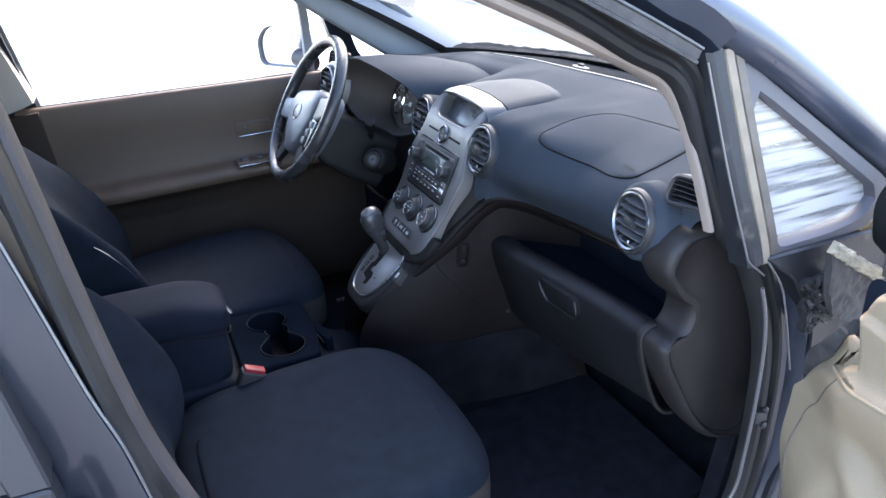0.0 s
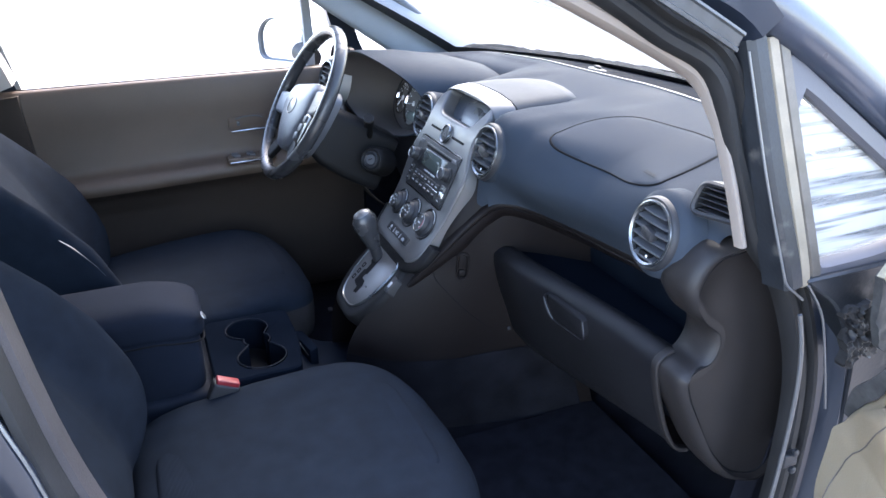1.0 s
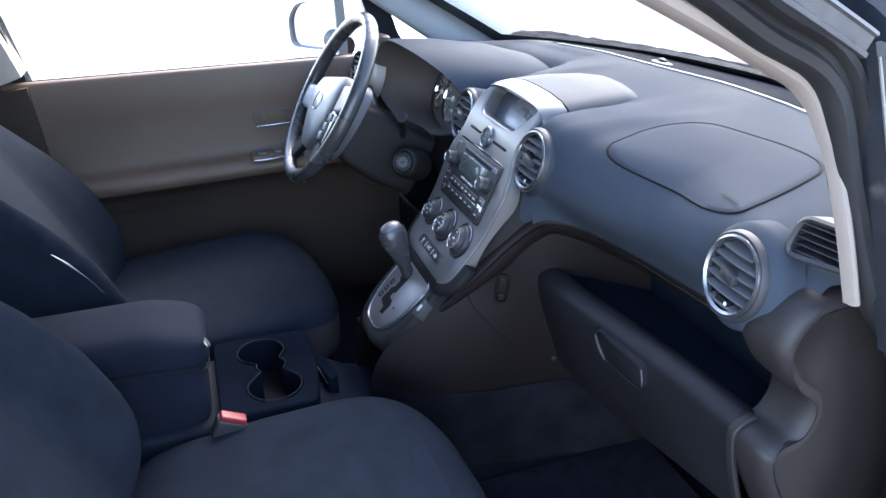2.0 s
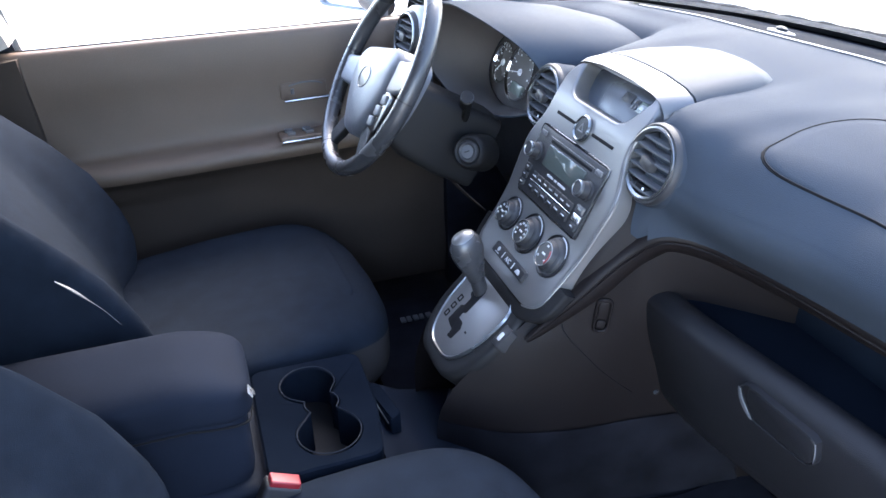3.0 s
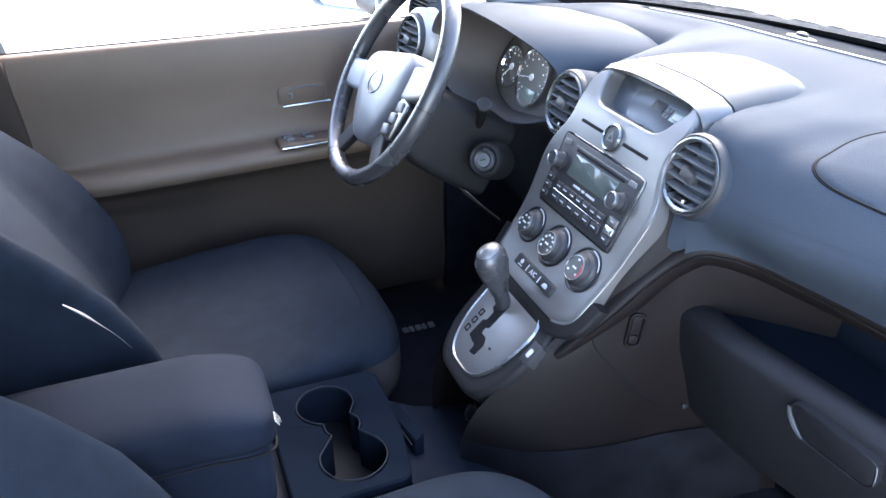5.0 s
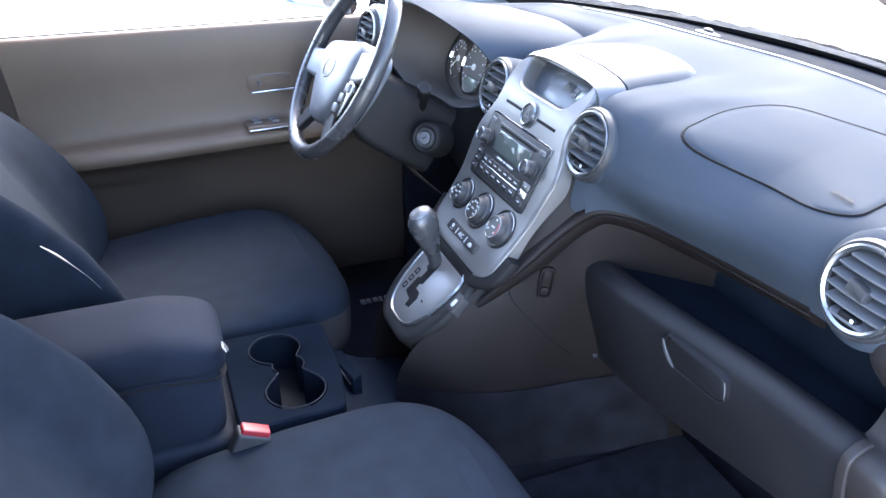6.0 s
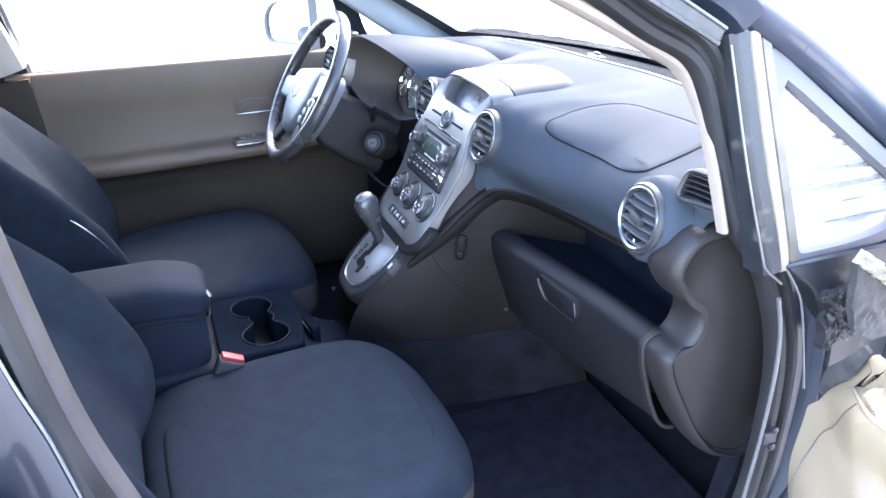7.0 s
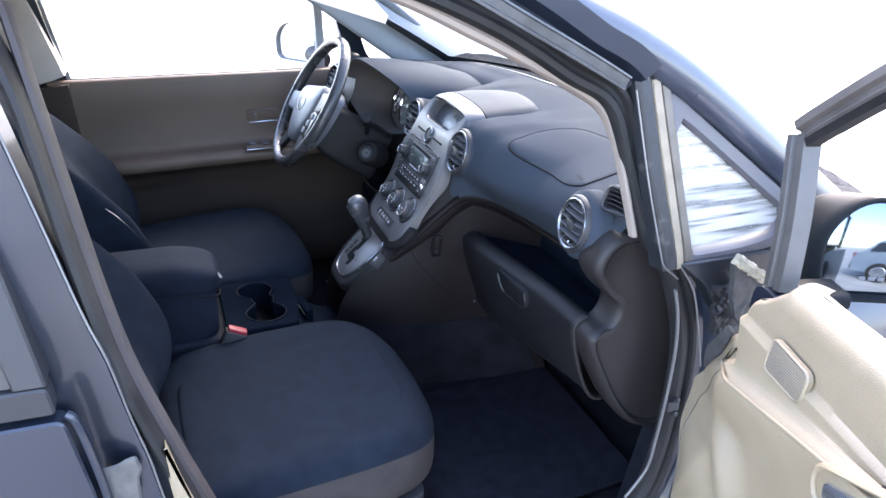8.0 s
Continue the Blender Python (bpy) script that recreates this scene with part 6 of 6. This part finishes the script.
part("pedal_arm", rod([(0.17, 0.37, 0.60), (0.26, 0.37, 0.72), (0.28, 0.37, 0.86)], 0.009, 10), STEEL, pedal)
# Narrow pale strip along the seat's edge, widest near its middle.
belt = tagged(part("pale_seat_strip", sweep(smooth_path([(-0.769, 0.032, 0.932), (-0.752, 0.032, 0.915), (-0.737, 0.032, 0.897), (-0.719, 0.034, 0.872), (-0.704, 0.036, 0.845)], 6), [(-0.004, -0.001), (0.004, -0.001), (0.004, 0.001), (-0.004, 0.001)], scale=[0.12 + 0.68 * math.exp(-((k - 7) / 6) ** 2) for k in range(25)]), GREY), "narrow pale strip beside the driver seat", "strap")

# ---- driver's door, shut ----
ddoor = thing("driver_door", "dark brown-grey driver's door panel with armrest", "car door", at=(-0.4, 0.74, 0.4))


def drv_pt(u, v):
    x = 0.10 - 1.02 * u
    prof = [(0.748, 1.080), (0.722, 1.083), (0.708, 1.070), (0.703, 1.02), (0.706, 0.96), (0.704, 0.90), (0.694, 0.868), (0.655, 0.856), (0.640, 0.842), (0.646, 0.82), (0.680, 0.79), (0.700, 0.72), (0.705, 0.60), (0.695, 0.50), (0.71, 0.42)]
    p = spline(prof, v)
    arm = math.exp(-((u - 0.55) / 0.42) ** 6)
    y = float(p[0])
    if 0.36 < v < 0.72:
        y = 0.705 + (y - 0.705) * arm
    return (x, y, float(p[1]) - 0.03 * (u - 0.4) * (1 if 0.36 < v < 0.76 else 0))


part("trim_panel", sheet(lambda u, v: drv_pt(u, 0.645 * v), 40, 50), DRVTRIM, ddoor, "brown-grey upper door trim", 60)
part("lower_trim", sheet(lambda u, v: drv_pt(u, 0.645 + 0.355 * v), 40, 24), DRVLOW, ddoor, "lower door trim, its shade put into a darker colour", 60)
part("door_shell", side_plate(rounded([(0.12, 0.40), (-0.93, 0.40), (-0.93, 1.065), (0.14, 1.065)], 0.03), -0.05, 0.05, 1), PAINT, ddoor)
part("belt_seal", rod([(0.10, 0.726, 1.0835), (-0.4, 0.726, 1.0835), (-0.90, 0.726, 1.0835)], 0.0022, 8), RUBBER, ddoor)
wf = smooth_path([(-0.118, 0.765, 1.06), (-0.120, 0.752, 1.16), (-0.130, 0.735, 1.29), (-0.16, 0.718, 1.375)], 5)
part("window_frame", sweep(wf, [(-0.012, -0.012), (0.012, -0.012), (0.012, 0.012), (-0.012, 0.012)], (0, 1, 0)), PILLAR, ddoor)
wf = smooth_path([(-0.868, 0.760, 1.06), (-0.885, 0.745, 1.16), (-0.915, 0.715, 1.34), (-0.93, 0.695, 1.44), (-0.85, 0.680, 1.50), (-0.6, 0.675, 1.53), (-0.42, 0.68, 1.505), (-0.26, 0.70, 1.43), (-0.12, 0.72, 1.35)], 5)
part("window_frame", sweep(wf, [(-0.014, -0.012), (0.014, -0.012), (0.014, 0.012), (-0.014, 0.012)], (0, 1, 0)), PILLAR, ddoor)
dh = part("inner_handle", plate(box_outline(-0.052, 0.052, -0.022, 0.018, 0.012), -0.012, 0.002, Matrix.Translation((-0.320, 0.705, 0.950)) @ Matrix.Rotation(radians(90), 4, "X"), 0.003), DRVTRIM, ddoor, "recessed inner door handle")
part("handle_bar", rod([(-0.365, 0.698, 0.928), (-0.315, 0.696, 0.930), (-0.262, 0.699, 0.930)], 0.0028, 8), BRIGHT, dh, "bright handle edge")
part("handle_lip", rod(smooth_path([(-0.352, 0.699, 0.962), (-0.325, 0.698, 0.967), (-0.295, 0.699, 0.966), (-0.278, 0.700, 0.960)], 4), 0.0018, 6), GREY, dh)
part("latch_mark", plate(box_outline(-0.004, 0.004, -0.006, 0.006, 0.001), 0.0, 0.004, Matrix.Translation((-0.345, 0.703, 0.948)) @ Matrix.Rotation(radians(90), 4, "X"), 0.001), SLAT, dh)
sw = part("switch_panel", block(-0.325, 0.660, 0.862, 0.13, 0.050, 0.012, 0.004), DRVTRIM, ddoor, "brown-grey window switch panel")
part("panel_edge", rod([(-0.385, 0.636, 0.858), (-0.33, 0.635, 0.859), (-0.285, 0.637, 0.860)], 0.0028, 8), BRIGHT, sw, "bright edge of the switch panel")
for k in range(4):
    part("switch", block(-0.368 + 0.040 * (k // 2) + (0.0 if k % 2 else 0.004), 0.652 + 0.018 * (k % 2), 0.871, 0.018, 0.010, 0.008, 0.002), GREY, sw)
dg = part("window_glass", loft([[(0.0, 0.757, 1.09), (-0.86, 0.757, 1.09), (-0.91, 0.700, 1.44), (-0.60, 0.685, 1.52), (-0.42, 0.692, 1.49), (-0.12, 0.722, 1.345)]], True, False, True), GLASS, ddoor, "clear side window glass")
dg.visible_shadow = False

# ---- open passenger door ----
TH = radians(75)
dm = Matrix(((-math.cos(TH), math.sin(TH), 0, 0.17), (-math.sin(TH), -math.cos(TH), 0, -0.97), (0, 0, 1, 0), (0, 0, 0, 1)))
pdoor = thing("passenger_door", "wide open front door with greige trim and speaker grille", "car door", at=(0.1, -1.2, 0.4))
TRIM = [(-0.020, 1.122), (0.018, 1.136), (0.042, 1.124), (0.050, 1.090), (0.056, 1.035), (0.060, 0.990), (0.066, 0.968), (0.082, 0.948), (0.078, 0.905), (0.086, 0.850), (0.102, 0.790), (0.098, 0.70), (0.080, 0.58), (0.055, 0.45), (0.02, 0.40)]


def trim_pt(u, v, lift=0.0):
    """The open door's trim: u along the door from the hinge, v from the belt down."""
    p = spline(TRIM, v)
    n, z = float(p[0]) + lift, float(p[1])
    f = float(np.interp(z, (0.40, 0.67, 0.745, 0.84, 0.876, 0.927, 0.955, 0.978, 1.015, 1.056, 1.082, 1.10, 1.124), (-0.02, -0.045, -0.042, -0.070, -0.076, -0.040, -0.004, 0.046, 0.036, 0.020, 0.028, 0.054, 0.084)))
    s = f + (1.02 - f) * u
    ridge = math.exp(-((z - 0.955) / 0.055) ** 2)
    z += 0.22 * min(s, 0.5) * ridge - 0.0
    if z < 0.975:  # the lower half folds back to the hinge behind a wavy crease
        crease = float(np.interp(z, (0.40, 0.72, 0.77, 0.846, 0.889, 0.908, 0.942, 0.975), (0.03, 0.022, 0.048, 0.077, 0.074, 0.052, 0.058, 0.080)))
        n -= 0.036 * max(0.0, (crease - s) / (crease - f))
    else:
        n -= 0.020 * max(0, 1 - (s - f) / 0.02) ** 2
    n += 0.014 * math.exp(-((s - 0.115 - 0.9 * (0.88 - z)) / 0.035) ** 2 - ((z - 0.865) / 0.05) ** 2) - 0.012 * math.exp(-((s - 0.10) / 0.05) ** 2 - ((z - 0.905) / 0.020) ** 2)
    if z > 1.05:
        z -= 0.014 * max(0.0, 1 - s / 0.28) * min((z - 1.05) / 0.05, 1)
    if z > 1.05:
        n -= 0.01
    return Vector((s, -n, z))


part("trim_panel", sheet(lambda u, v: tuple(dm @ trim_pt(u ** 1.8, v)), 120, 130), DOORTRIM, pdoor, "greige textured door trim", 60)
part("door_shell", loft([[tuple(dm @ Vector((s, y, z))) for s, z in rounded([(-0.02, 0.40), (1.04, 0.40), (1.06, 1.09), (0.0, 1.09)], 0.03)] for y in (-0.02, 0.05, 0.062)], True, True, True), PAINT, pdoor)
part("door_edge", loft([[tuple(dm @ Vector((s, y, z))) for s, z in rounded([(0.0, 0.42), (0.06, 0.42), (0.06, 1.085), (0.045, 1.085), (0.0, 0.99)], 0.01)] for y in (-0.03, 0.02)], True, True, True), DUSTY, pdoor)
part("belt_seal", rod([tuple(dm @ Vector((s, 0.006, 1.118))) for s in (0.12, 0.4, 1.0)], 0.008, 8), RUBBER, pdoor)
FR = [(0.030, 1.09), (0.010, 1.19), (-0.026, 1.298), (0.02, 1.334), (0.137, 1.417), (0.26, 1.480), (0.45, 1.525), (0.70, 1.535), (0.90, 1.500), (0.96, 1.30), (1.0, 1.10)]
fpath = [tuple(dm @ Vector((s, 0.0 + (1.1 - z) * -0.10, z))) for s, z in ([FR[0], FR[1]] + [FR[2]])]
part("window_channel", sweep(smooth_path(fpath, 5), [(-0.020, -0.016), (0.020, -0.016), (0.020, 0.010), (0.006, 0.012), (0.003, 0.002), (-0.004, 0.002), (-0.008, 0.012), (-0.020, 0.012)], tuple(dm.to_3x3() @ Vector((0, -1, 0)))), CHANNEL, pdoor, "dull metal window channel")
fpath2 = smooth_path([tuple(dm @ Vector((s, (1.1 - z) * -0.10, z))) for s, z in FR[2:]], 6)
part("window_frame", sweep(fpath2, [(-0.019, -0.014), (0.015, -0.014), (0.017, 0.004), (0.007, 0.010), (0.003, 0.004), (-0.004, 0.004), (-0.008, 0.011), (-0.019, 0.012)], tuple(dm.to_3x3() @ Vector((0, -1, 0)))), STEEL, pdoor, "dull metal window frame")
part("frame_seal", sweep([p + (dm.to_3x3() @ Vector((0.0, 0, 0))) for p in fpath2], [(0.012, -0.016), (0.023, -0.010), (0.023, 0.008), (0.013, 0.012)], tuple(dm.to_3x3() @ Vector((0, -1, 0)))), RUBBER, pdoor, "black rubber window seal")
ridge_v = min((k / 600 for k in range(200, 420)), key=lambda k: abs(float(spline(TRIM, k)[1]) - 0.955))
part("trim_piping", rod([tuple(dm @ trim_pt((k / 40) ** 1.4, ridge_v, 0.0015)) for k in range(1, 41)], 0.0026, 8), DOORTRIM, pdoor, "raised seam across the trim")
part("trim_fold", rod([tuple(dm @ trim_pt(0.040 + 0.014 * math.sin(9 * k / 24), ridge_v + 0.01 + (0.93 - ridge_v) * k / 24, 0.0006)) for k in range(25)], 0.0009, 6), STEEL, pdoor)
back_o = rounded([(-0.070, 0.840), (-0.078, 0.876), (-0.054, 0.920), (-0.022, 0.954), (0.000, 1.004), (0.034, 1.006), (0.056, 0.960), (0.060, 0.900), (0.050, 0.850)], [0.01, 0.02, 0.02, 0.02, 0.012, 0.01, 0.01, 0.02, 0.02])
part("trim_return", loft([[tuple(dm @ Vector((s, -n, z))) for s, z in o] for o, n in ((back_o, 0.010), (back_o, 0.032), (grown(back_o, -0.004), 0.038), (grown(back_o, -0.020), 0.041))], True, True, True), DOORTRIM, pdoor, "greige trim folded back to the hinge", 60)
part("rubber_boot", sweep(smooth_path([tuple(dm @ Vector(p)) for p in ((-0.074, -0.028, 0.892), (-0.052, -0.036, 0.936), (-0.022, -0.040, 0.972), (0.004, -0.044, 1.012))], 6), rounded([(-0.012, -0.006), (0.012, -0.006), (0.010, 0.006), (-0.010, 0.004)], 0.004, 3), (1, 0, 0.3), scale=[0.5 + 0.5 * math.sin(math.pi * k / 18) for k in range(19)]), COVER, pdoor, "dirty grey boot over the door cable")
# speaker grille
def trim_frame(s, z, turn=0.0, dn=0.0):
    v = min((k / 400 for k in range(10, 200)), key=lambda k: abs(trim_pt(0.2, k).z - z))
    best = min(((a / 200, k / 400) for a in range(200) for k in (int(v * 400) - 8, int(v * 400) - 4, int(v * 400), int(v * 400) + 4, int(v * 400) + 8)), key=lambda q: (trim_pt(q[0], q[1]).x - s) ** 2 + (trim_pt(q[0], q[1]).z - z) ** 2)
    p = trim_pt(*best)
    du, dv = trim_pt(min(best[0] + 0.02, 1), best[1]) - p, trim_pt(best[0], best[1] + 0.01) - p
    nn = du.cross(dv).normalized()
    if nn.y > 0:
        nn.negate()
    xx = (du - nn * du.dot(nn)).normalized()
    yy = nn.cross(xx)
    m = Matrix((xx, yy, nn)).transposed().to_4x4()
    return dm @ (Matrix.Translation(p + nn * dn) @ m) @ Matrix.Rotation(radians(turn), 4, "Z")


spm = trim_frame(0.172, 1.050, 0, 0.0005)
SPK = rounded([(-0.043, -0.022), (0.041, -0.020), (0.043, 0.018), (-0.042, 0.021)], 0.010, 5)
spk = part("speaker_grille", holed(grown(SPK, 0.004), SPK, (0, 0), -0.006, 0.002, -0.002, spm, 0.002, 64), DOORTRIM, pdoor, "greige speaker grille of small holes")
part("grille_plate", plate(SPK, -0.006, 0.001, spm, 0.001), DOORTRIM, spk)
b = bmesh.new()
for i in range(26):
    for j in range(14):
        x, y = -0.045 + 0.0036 * i + (0.0018 if j % 2 else 0), -0.0222 + 0.0034 * j
        if abs(x) < 0.0405 and abs(y) < 0.0205:
            plate([(x + 0.0011 * math.cos(k * math.pi / 3), y + 0.0011 * math.sin(k * math.pi / 3)) for k in range(6)], 0.0005, 0.0014, spm, 0.0002, b)
tagged(part("grille_holes", b, GREY, spk), kind="stuff")
# pull handle and lower pocket
phm = trim_frame(0.385, 0.995, 10)
PH = rounded([(-0.075, -0.024), (0.075, -0.030), (0.075, 0.024), (-0.070, 0.020)], 0.022, 5)
ph = part("handle_bowl", holed(grown(PH, 0.007), PH, (0, 0), -0.004, 0.005, -0.02, phm, 0.003, 56), DOORTRIM, pdoor)
part("bowl_floor", plate(PH, -0.024, -0.018, phm, 0.001), DARK, ph)
part("inner_handle", plate(rounded([(-0.062, -0.016), (0.05, -0.020), (0.055, 0.008), (-0.055, 0.008)], 0.010), -0.016, 0.004, phm, 0.004), BRIGHT, ph, "bright inner door handle")
part("map_pocket", loft([[tuple(dm @ (trim_pt(0.0, 0.5) * 0 + Vector((0.20 + x, -0.108 - n, 0.70 + z)))) for x, z in rounded([(-0.10, -0.14), (0.60, -0.14), (0.60, 0.05), (-0.02, 0.09)], 0.05)] for n in (-0.03, 0.012, 0.018)], True, True, True), DOORTRIM, pdoor, "moulded map pocket")
# door mirror, on the far side of the open door
MO = rounded([(-0.095, -0.080), (0.110, -0.075), (0.120, 0.030), (0.070, 0.075), (-0.050, 0.078), (-0.100, 0.020)], 0.035, 6)
mirr_axis = Matrix.Translation((-0.016, 0, 0.022)) @ dm @ Matrix.Translation((-0.050, 0.222, 1.090)) @ Matrix(((0, 0, 1, 0), (1, 0, 0, 0), (0, 1, 0, 0), (0, 0, 0, 1))) @ Matrix.Rotation(radians(-12), 4, "Y") @ Matrix.Rotation(radians(-10), 4, "X")
mh = part("door_mirror", loft([[(x * s - dx, y * s, n) for x, y in MO] for s, n, dx in ((0.50, -0.125, 0.05), (0.80, -0.11, 0.045), (0.96, -0.07, 0.03), (1.04, -0.01, 0.008), (1.05, 0.012, 0.0), (1.0, 0.014, 0), (0.94, 0.008, 0), (0.92, -0.004, 0))], True, True, False, mirr_axis), MIRRORCAP, pdoor, "black plastic door mirror", 60)
part("mirror_glass", plate([(x * 0.925, y * 0.925) for x, y in MO], -0.006, 0.0, mirr_axis, 0.001), MIRROR, mh, "mirror glass")
for k in range(6):  # worn warning line etched low on the glass
    part("warning_bar", plate(box_outline(-0.035 + 0.014 * k, -0.025 + 0.014 * k, -0.050, -0.044, 0.0005, 1), 0.0008, 0.0014, mirr_axis, 0.0002), GREY, mh)
part("mirror_foot", loft([[tuple(dm @ Vector((x - 0.01, yy, 1.095 + z * (1.0 if yy < 0.05 else 0.7)))) for x, z in box_outline(-0.020, 0.045, -0.060, -0.025, 0.012)] for yy in (0.03, 0.07, 0.11)], True, True, True), MIRRORCAP, mh)
# left door mirror
lm = Matrix.Translation((-0.160, 0.955, 1.128)) @ Matrix.Rotation(radians(32), 4, "Z") @ rear(0, 0, 0, 0)
lmr = thing("door_mirror", "pale door mirror outside the driver's window", "door mirror", at=(-0.16, 0.95, 1.05))
part("mirror_housing", loft([[(x * s, y * s * 0.85, n) for x, y in MO] for s, n in ((0.45, -0.09), (0.8, -0.075), (0.97, -0.04), (1.0, 0.0), (0.97, 0.008), (0.93, 0.006), (0.92, -0.004))], True, True, False, lm), PILLAR, lmr, "", 60)
part("mirror_glass", plate([(x * 0.925, y * 0.925 * 0.85) for x, y in MO], -0.006, 0.0, lm, 0.001), PALE_MIRROR, lmr)
part("mirror_foot", rod([(-0.10, 0.80, 1.09), (-0.12, 0.88, 1.10)], 0.028, 12), HARD, lmr)


# ---- parked car beside, mirrored in the glass ----
parked = thing("parked_car", "pale blue car parked on the yard nearby", "car", at=(1.5, -5.1, 0))
pk = Matrix.Translation((1.5, -5.1, 0)) @ Matrix.Rotation(radians(8), 4, "Z")
BODY = rounded([(-2.10, 0.30), (2.10, 0.30), (2.16, 0.62), (2.02, 0.80), (1.10, 0.98), (-2.02, 1.00), (-2.14, 0.70)], [0.05, 0.05, 0.12, 0.15, 0.3, 0.1, 0.1], 5)
part("body", loft([[(x * k, w, z) for x, z in BODY] for w, k in ((-0.86, 0.975), (-0.83, 0.992), (-0.5, 1.0), (0.5, 1.0), (0.83, 0.992), (0.86, 0.975))], True, True, True, pk), PAPER, parked, "pale blue painted body", 50)
CAB = rounded([(-2.00, 0.98), (1.02, 0.97), (0.40, 1.40), (0.05, 1.47), (-1.55, 1.45)], [0.02, 0.02, 0.15, 0.2, 0.15], 5)
part("cabin", loft([[(x * (1 - 0.06 * abs(w)), w * (1 - 0.14 * max(z - 0.98, 0) / 0.5), z) for x, z in CAB] for w in (-0.82, -0.79, 0.79, 0.82)], True, True, True, pk), PAPER, parked, "", 50)
PANES = ([(-1.72, 1.03), (-0.80, 1.03), (-0.80, 1.36), (-1.50, 1.36)], [(-0.72, 1.03), (0.10, 1.03), (0.06, 1.37), (-0.72, 1.37)], [(0.16, 1.03), (0.82, 1.03), (0.34, 1.34), (0.13, 1.36)])
for sgn in (-1, 1):
    for o in PANES:
        part("side_window", loft([[(x, sgn * (w - 0.22 * (z - 0.98)), z) for x, z in rounded(o, 0.04)] for w in (0.80, 0.832)], True, True, True, pk), GLOSSY, parked, "dark side window")
    for x in (-1.30, 1.32):
        wh = part("wheel", lathe([(0.20, -0.10), (0.30, -0.11), (0.325, -0.08), (0.325, 0.08), (0.30, 0.11), (0.20, 0.10)], pk @ Matrix.Translation((x, sgn * 0.79, 0.325)) @ Matrix.Rotation(radians(90), 4, "X"), 32), TYRE, parked)
        part("rim", lathe([(0.205, -0.112), (0.195, -0.118), (0.15, -0.105), (0.06, -0.112), (0.02, -0.118)] if sgn > 0 else [(0.205, 0.112), (0.195, 0.118), (0.15, 0.105), (0.06, 0.112), (0.02, 0.118)], pk @ Matrix.Translation((x, sgn * 0.79, 0.325)) @ Matrix.Rotation(radians(90), 4, "X"), 32), BRIGHT, wh)
    part("tail_light", block(-2.06, sgn * 0.70, 0.86, 0.12, 0.26, 0.20, 0.03, pk), RED, parked, "red tail light")
    part("headlight", block(1.98, sgn * 0.66, 0.74, 0.20, 0.32, 0.14, 0.05, pk), BRIGHT, parked, "clear headlight")
    part("door_mirror", block(0.72, sgn * 0.93, 1.04, 0.12, 0.18, 0.13, 0.04, pk), PAPER, parked)
    for x in (-0.62, 0.20):
        part("door_handle", block(x - 0.1, sgn * 0.866, 0.90, 0.16, 0.03, 0.03, 0.01, pk), BRIGHT, parked)
    part("sill_trim", block(0, sgn * 0.85, 0.33, 2.0, 0.05, 0.08, 0.02, pk), HARD, parked)
part("windscreen", slab_from(lambda u, v: tuple(pk @ Vector((1.00 - 0.62 * v, (2 * u - 1) * (0.70 - 0.08 * v), 1.01 + 0.37 * v))), 6, 6, 0.02), GLOSSY, parked, "dark windscreen")
part("bumper", block(2.10, 0, 0.46, 0.16, 1.60, 0.24, 0.06, pk), HARD, parked)
part("rear_bumper", block(-2.08, 0, 0.46, 0.16, 1.60, 0.24, 0.06, pk), HARD, parked)
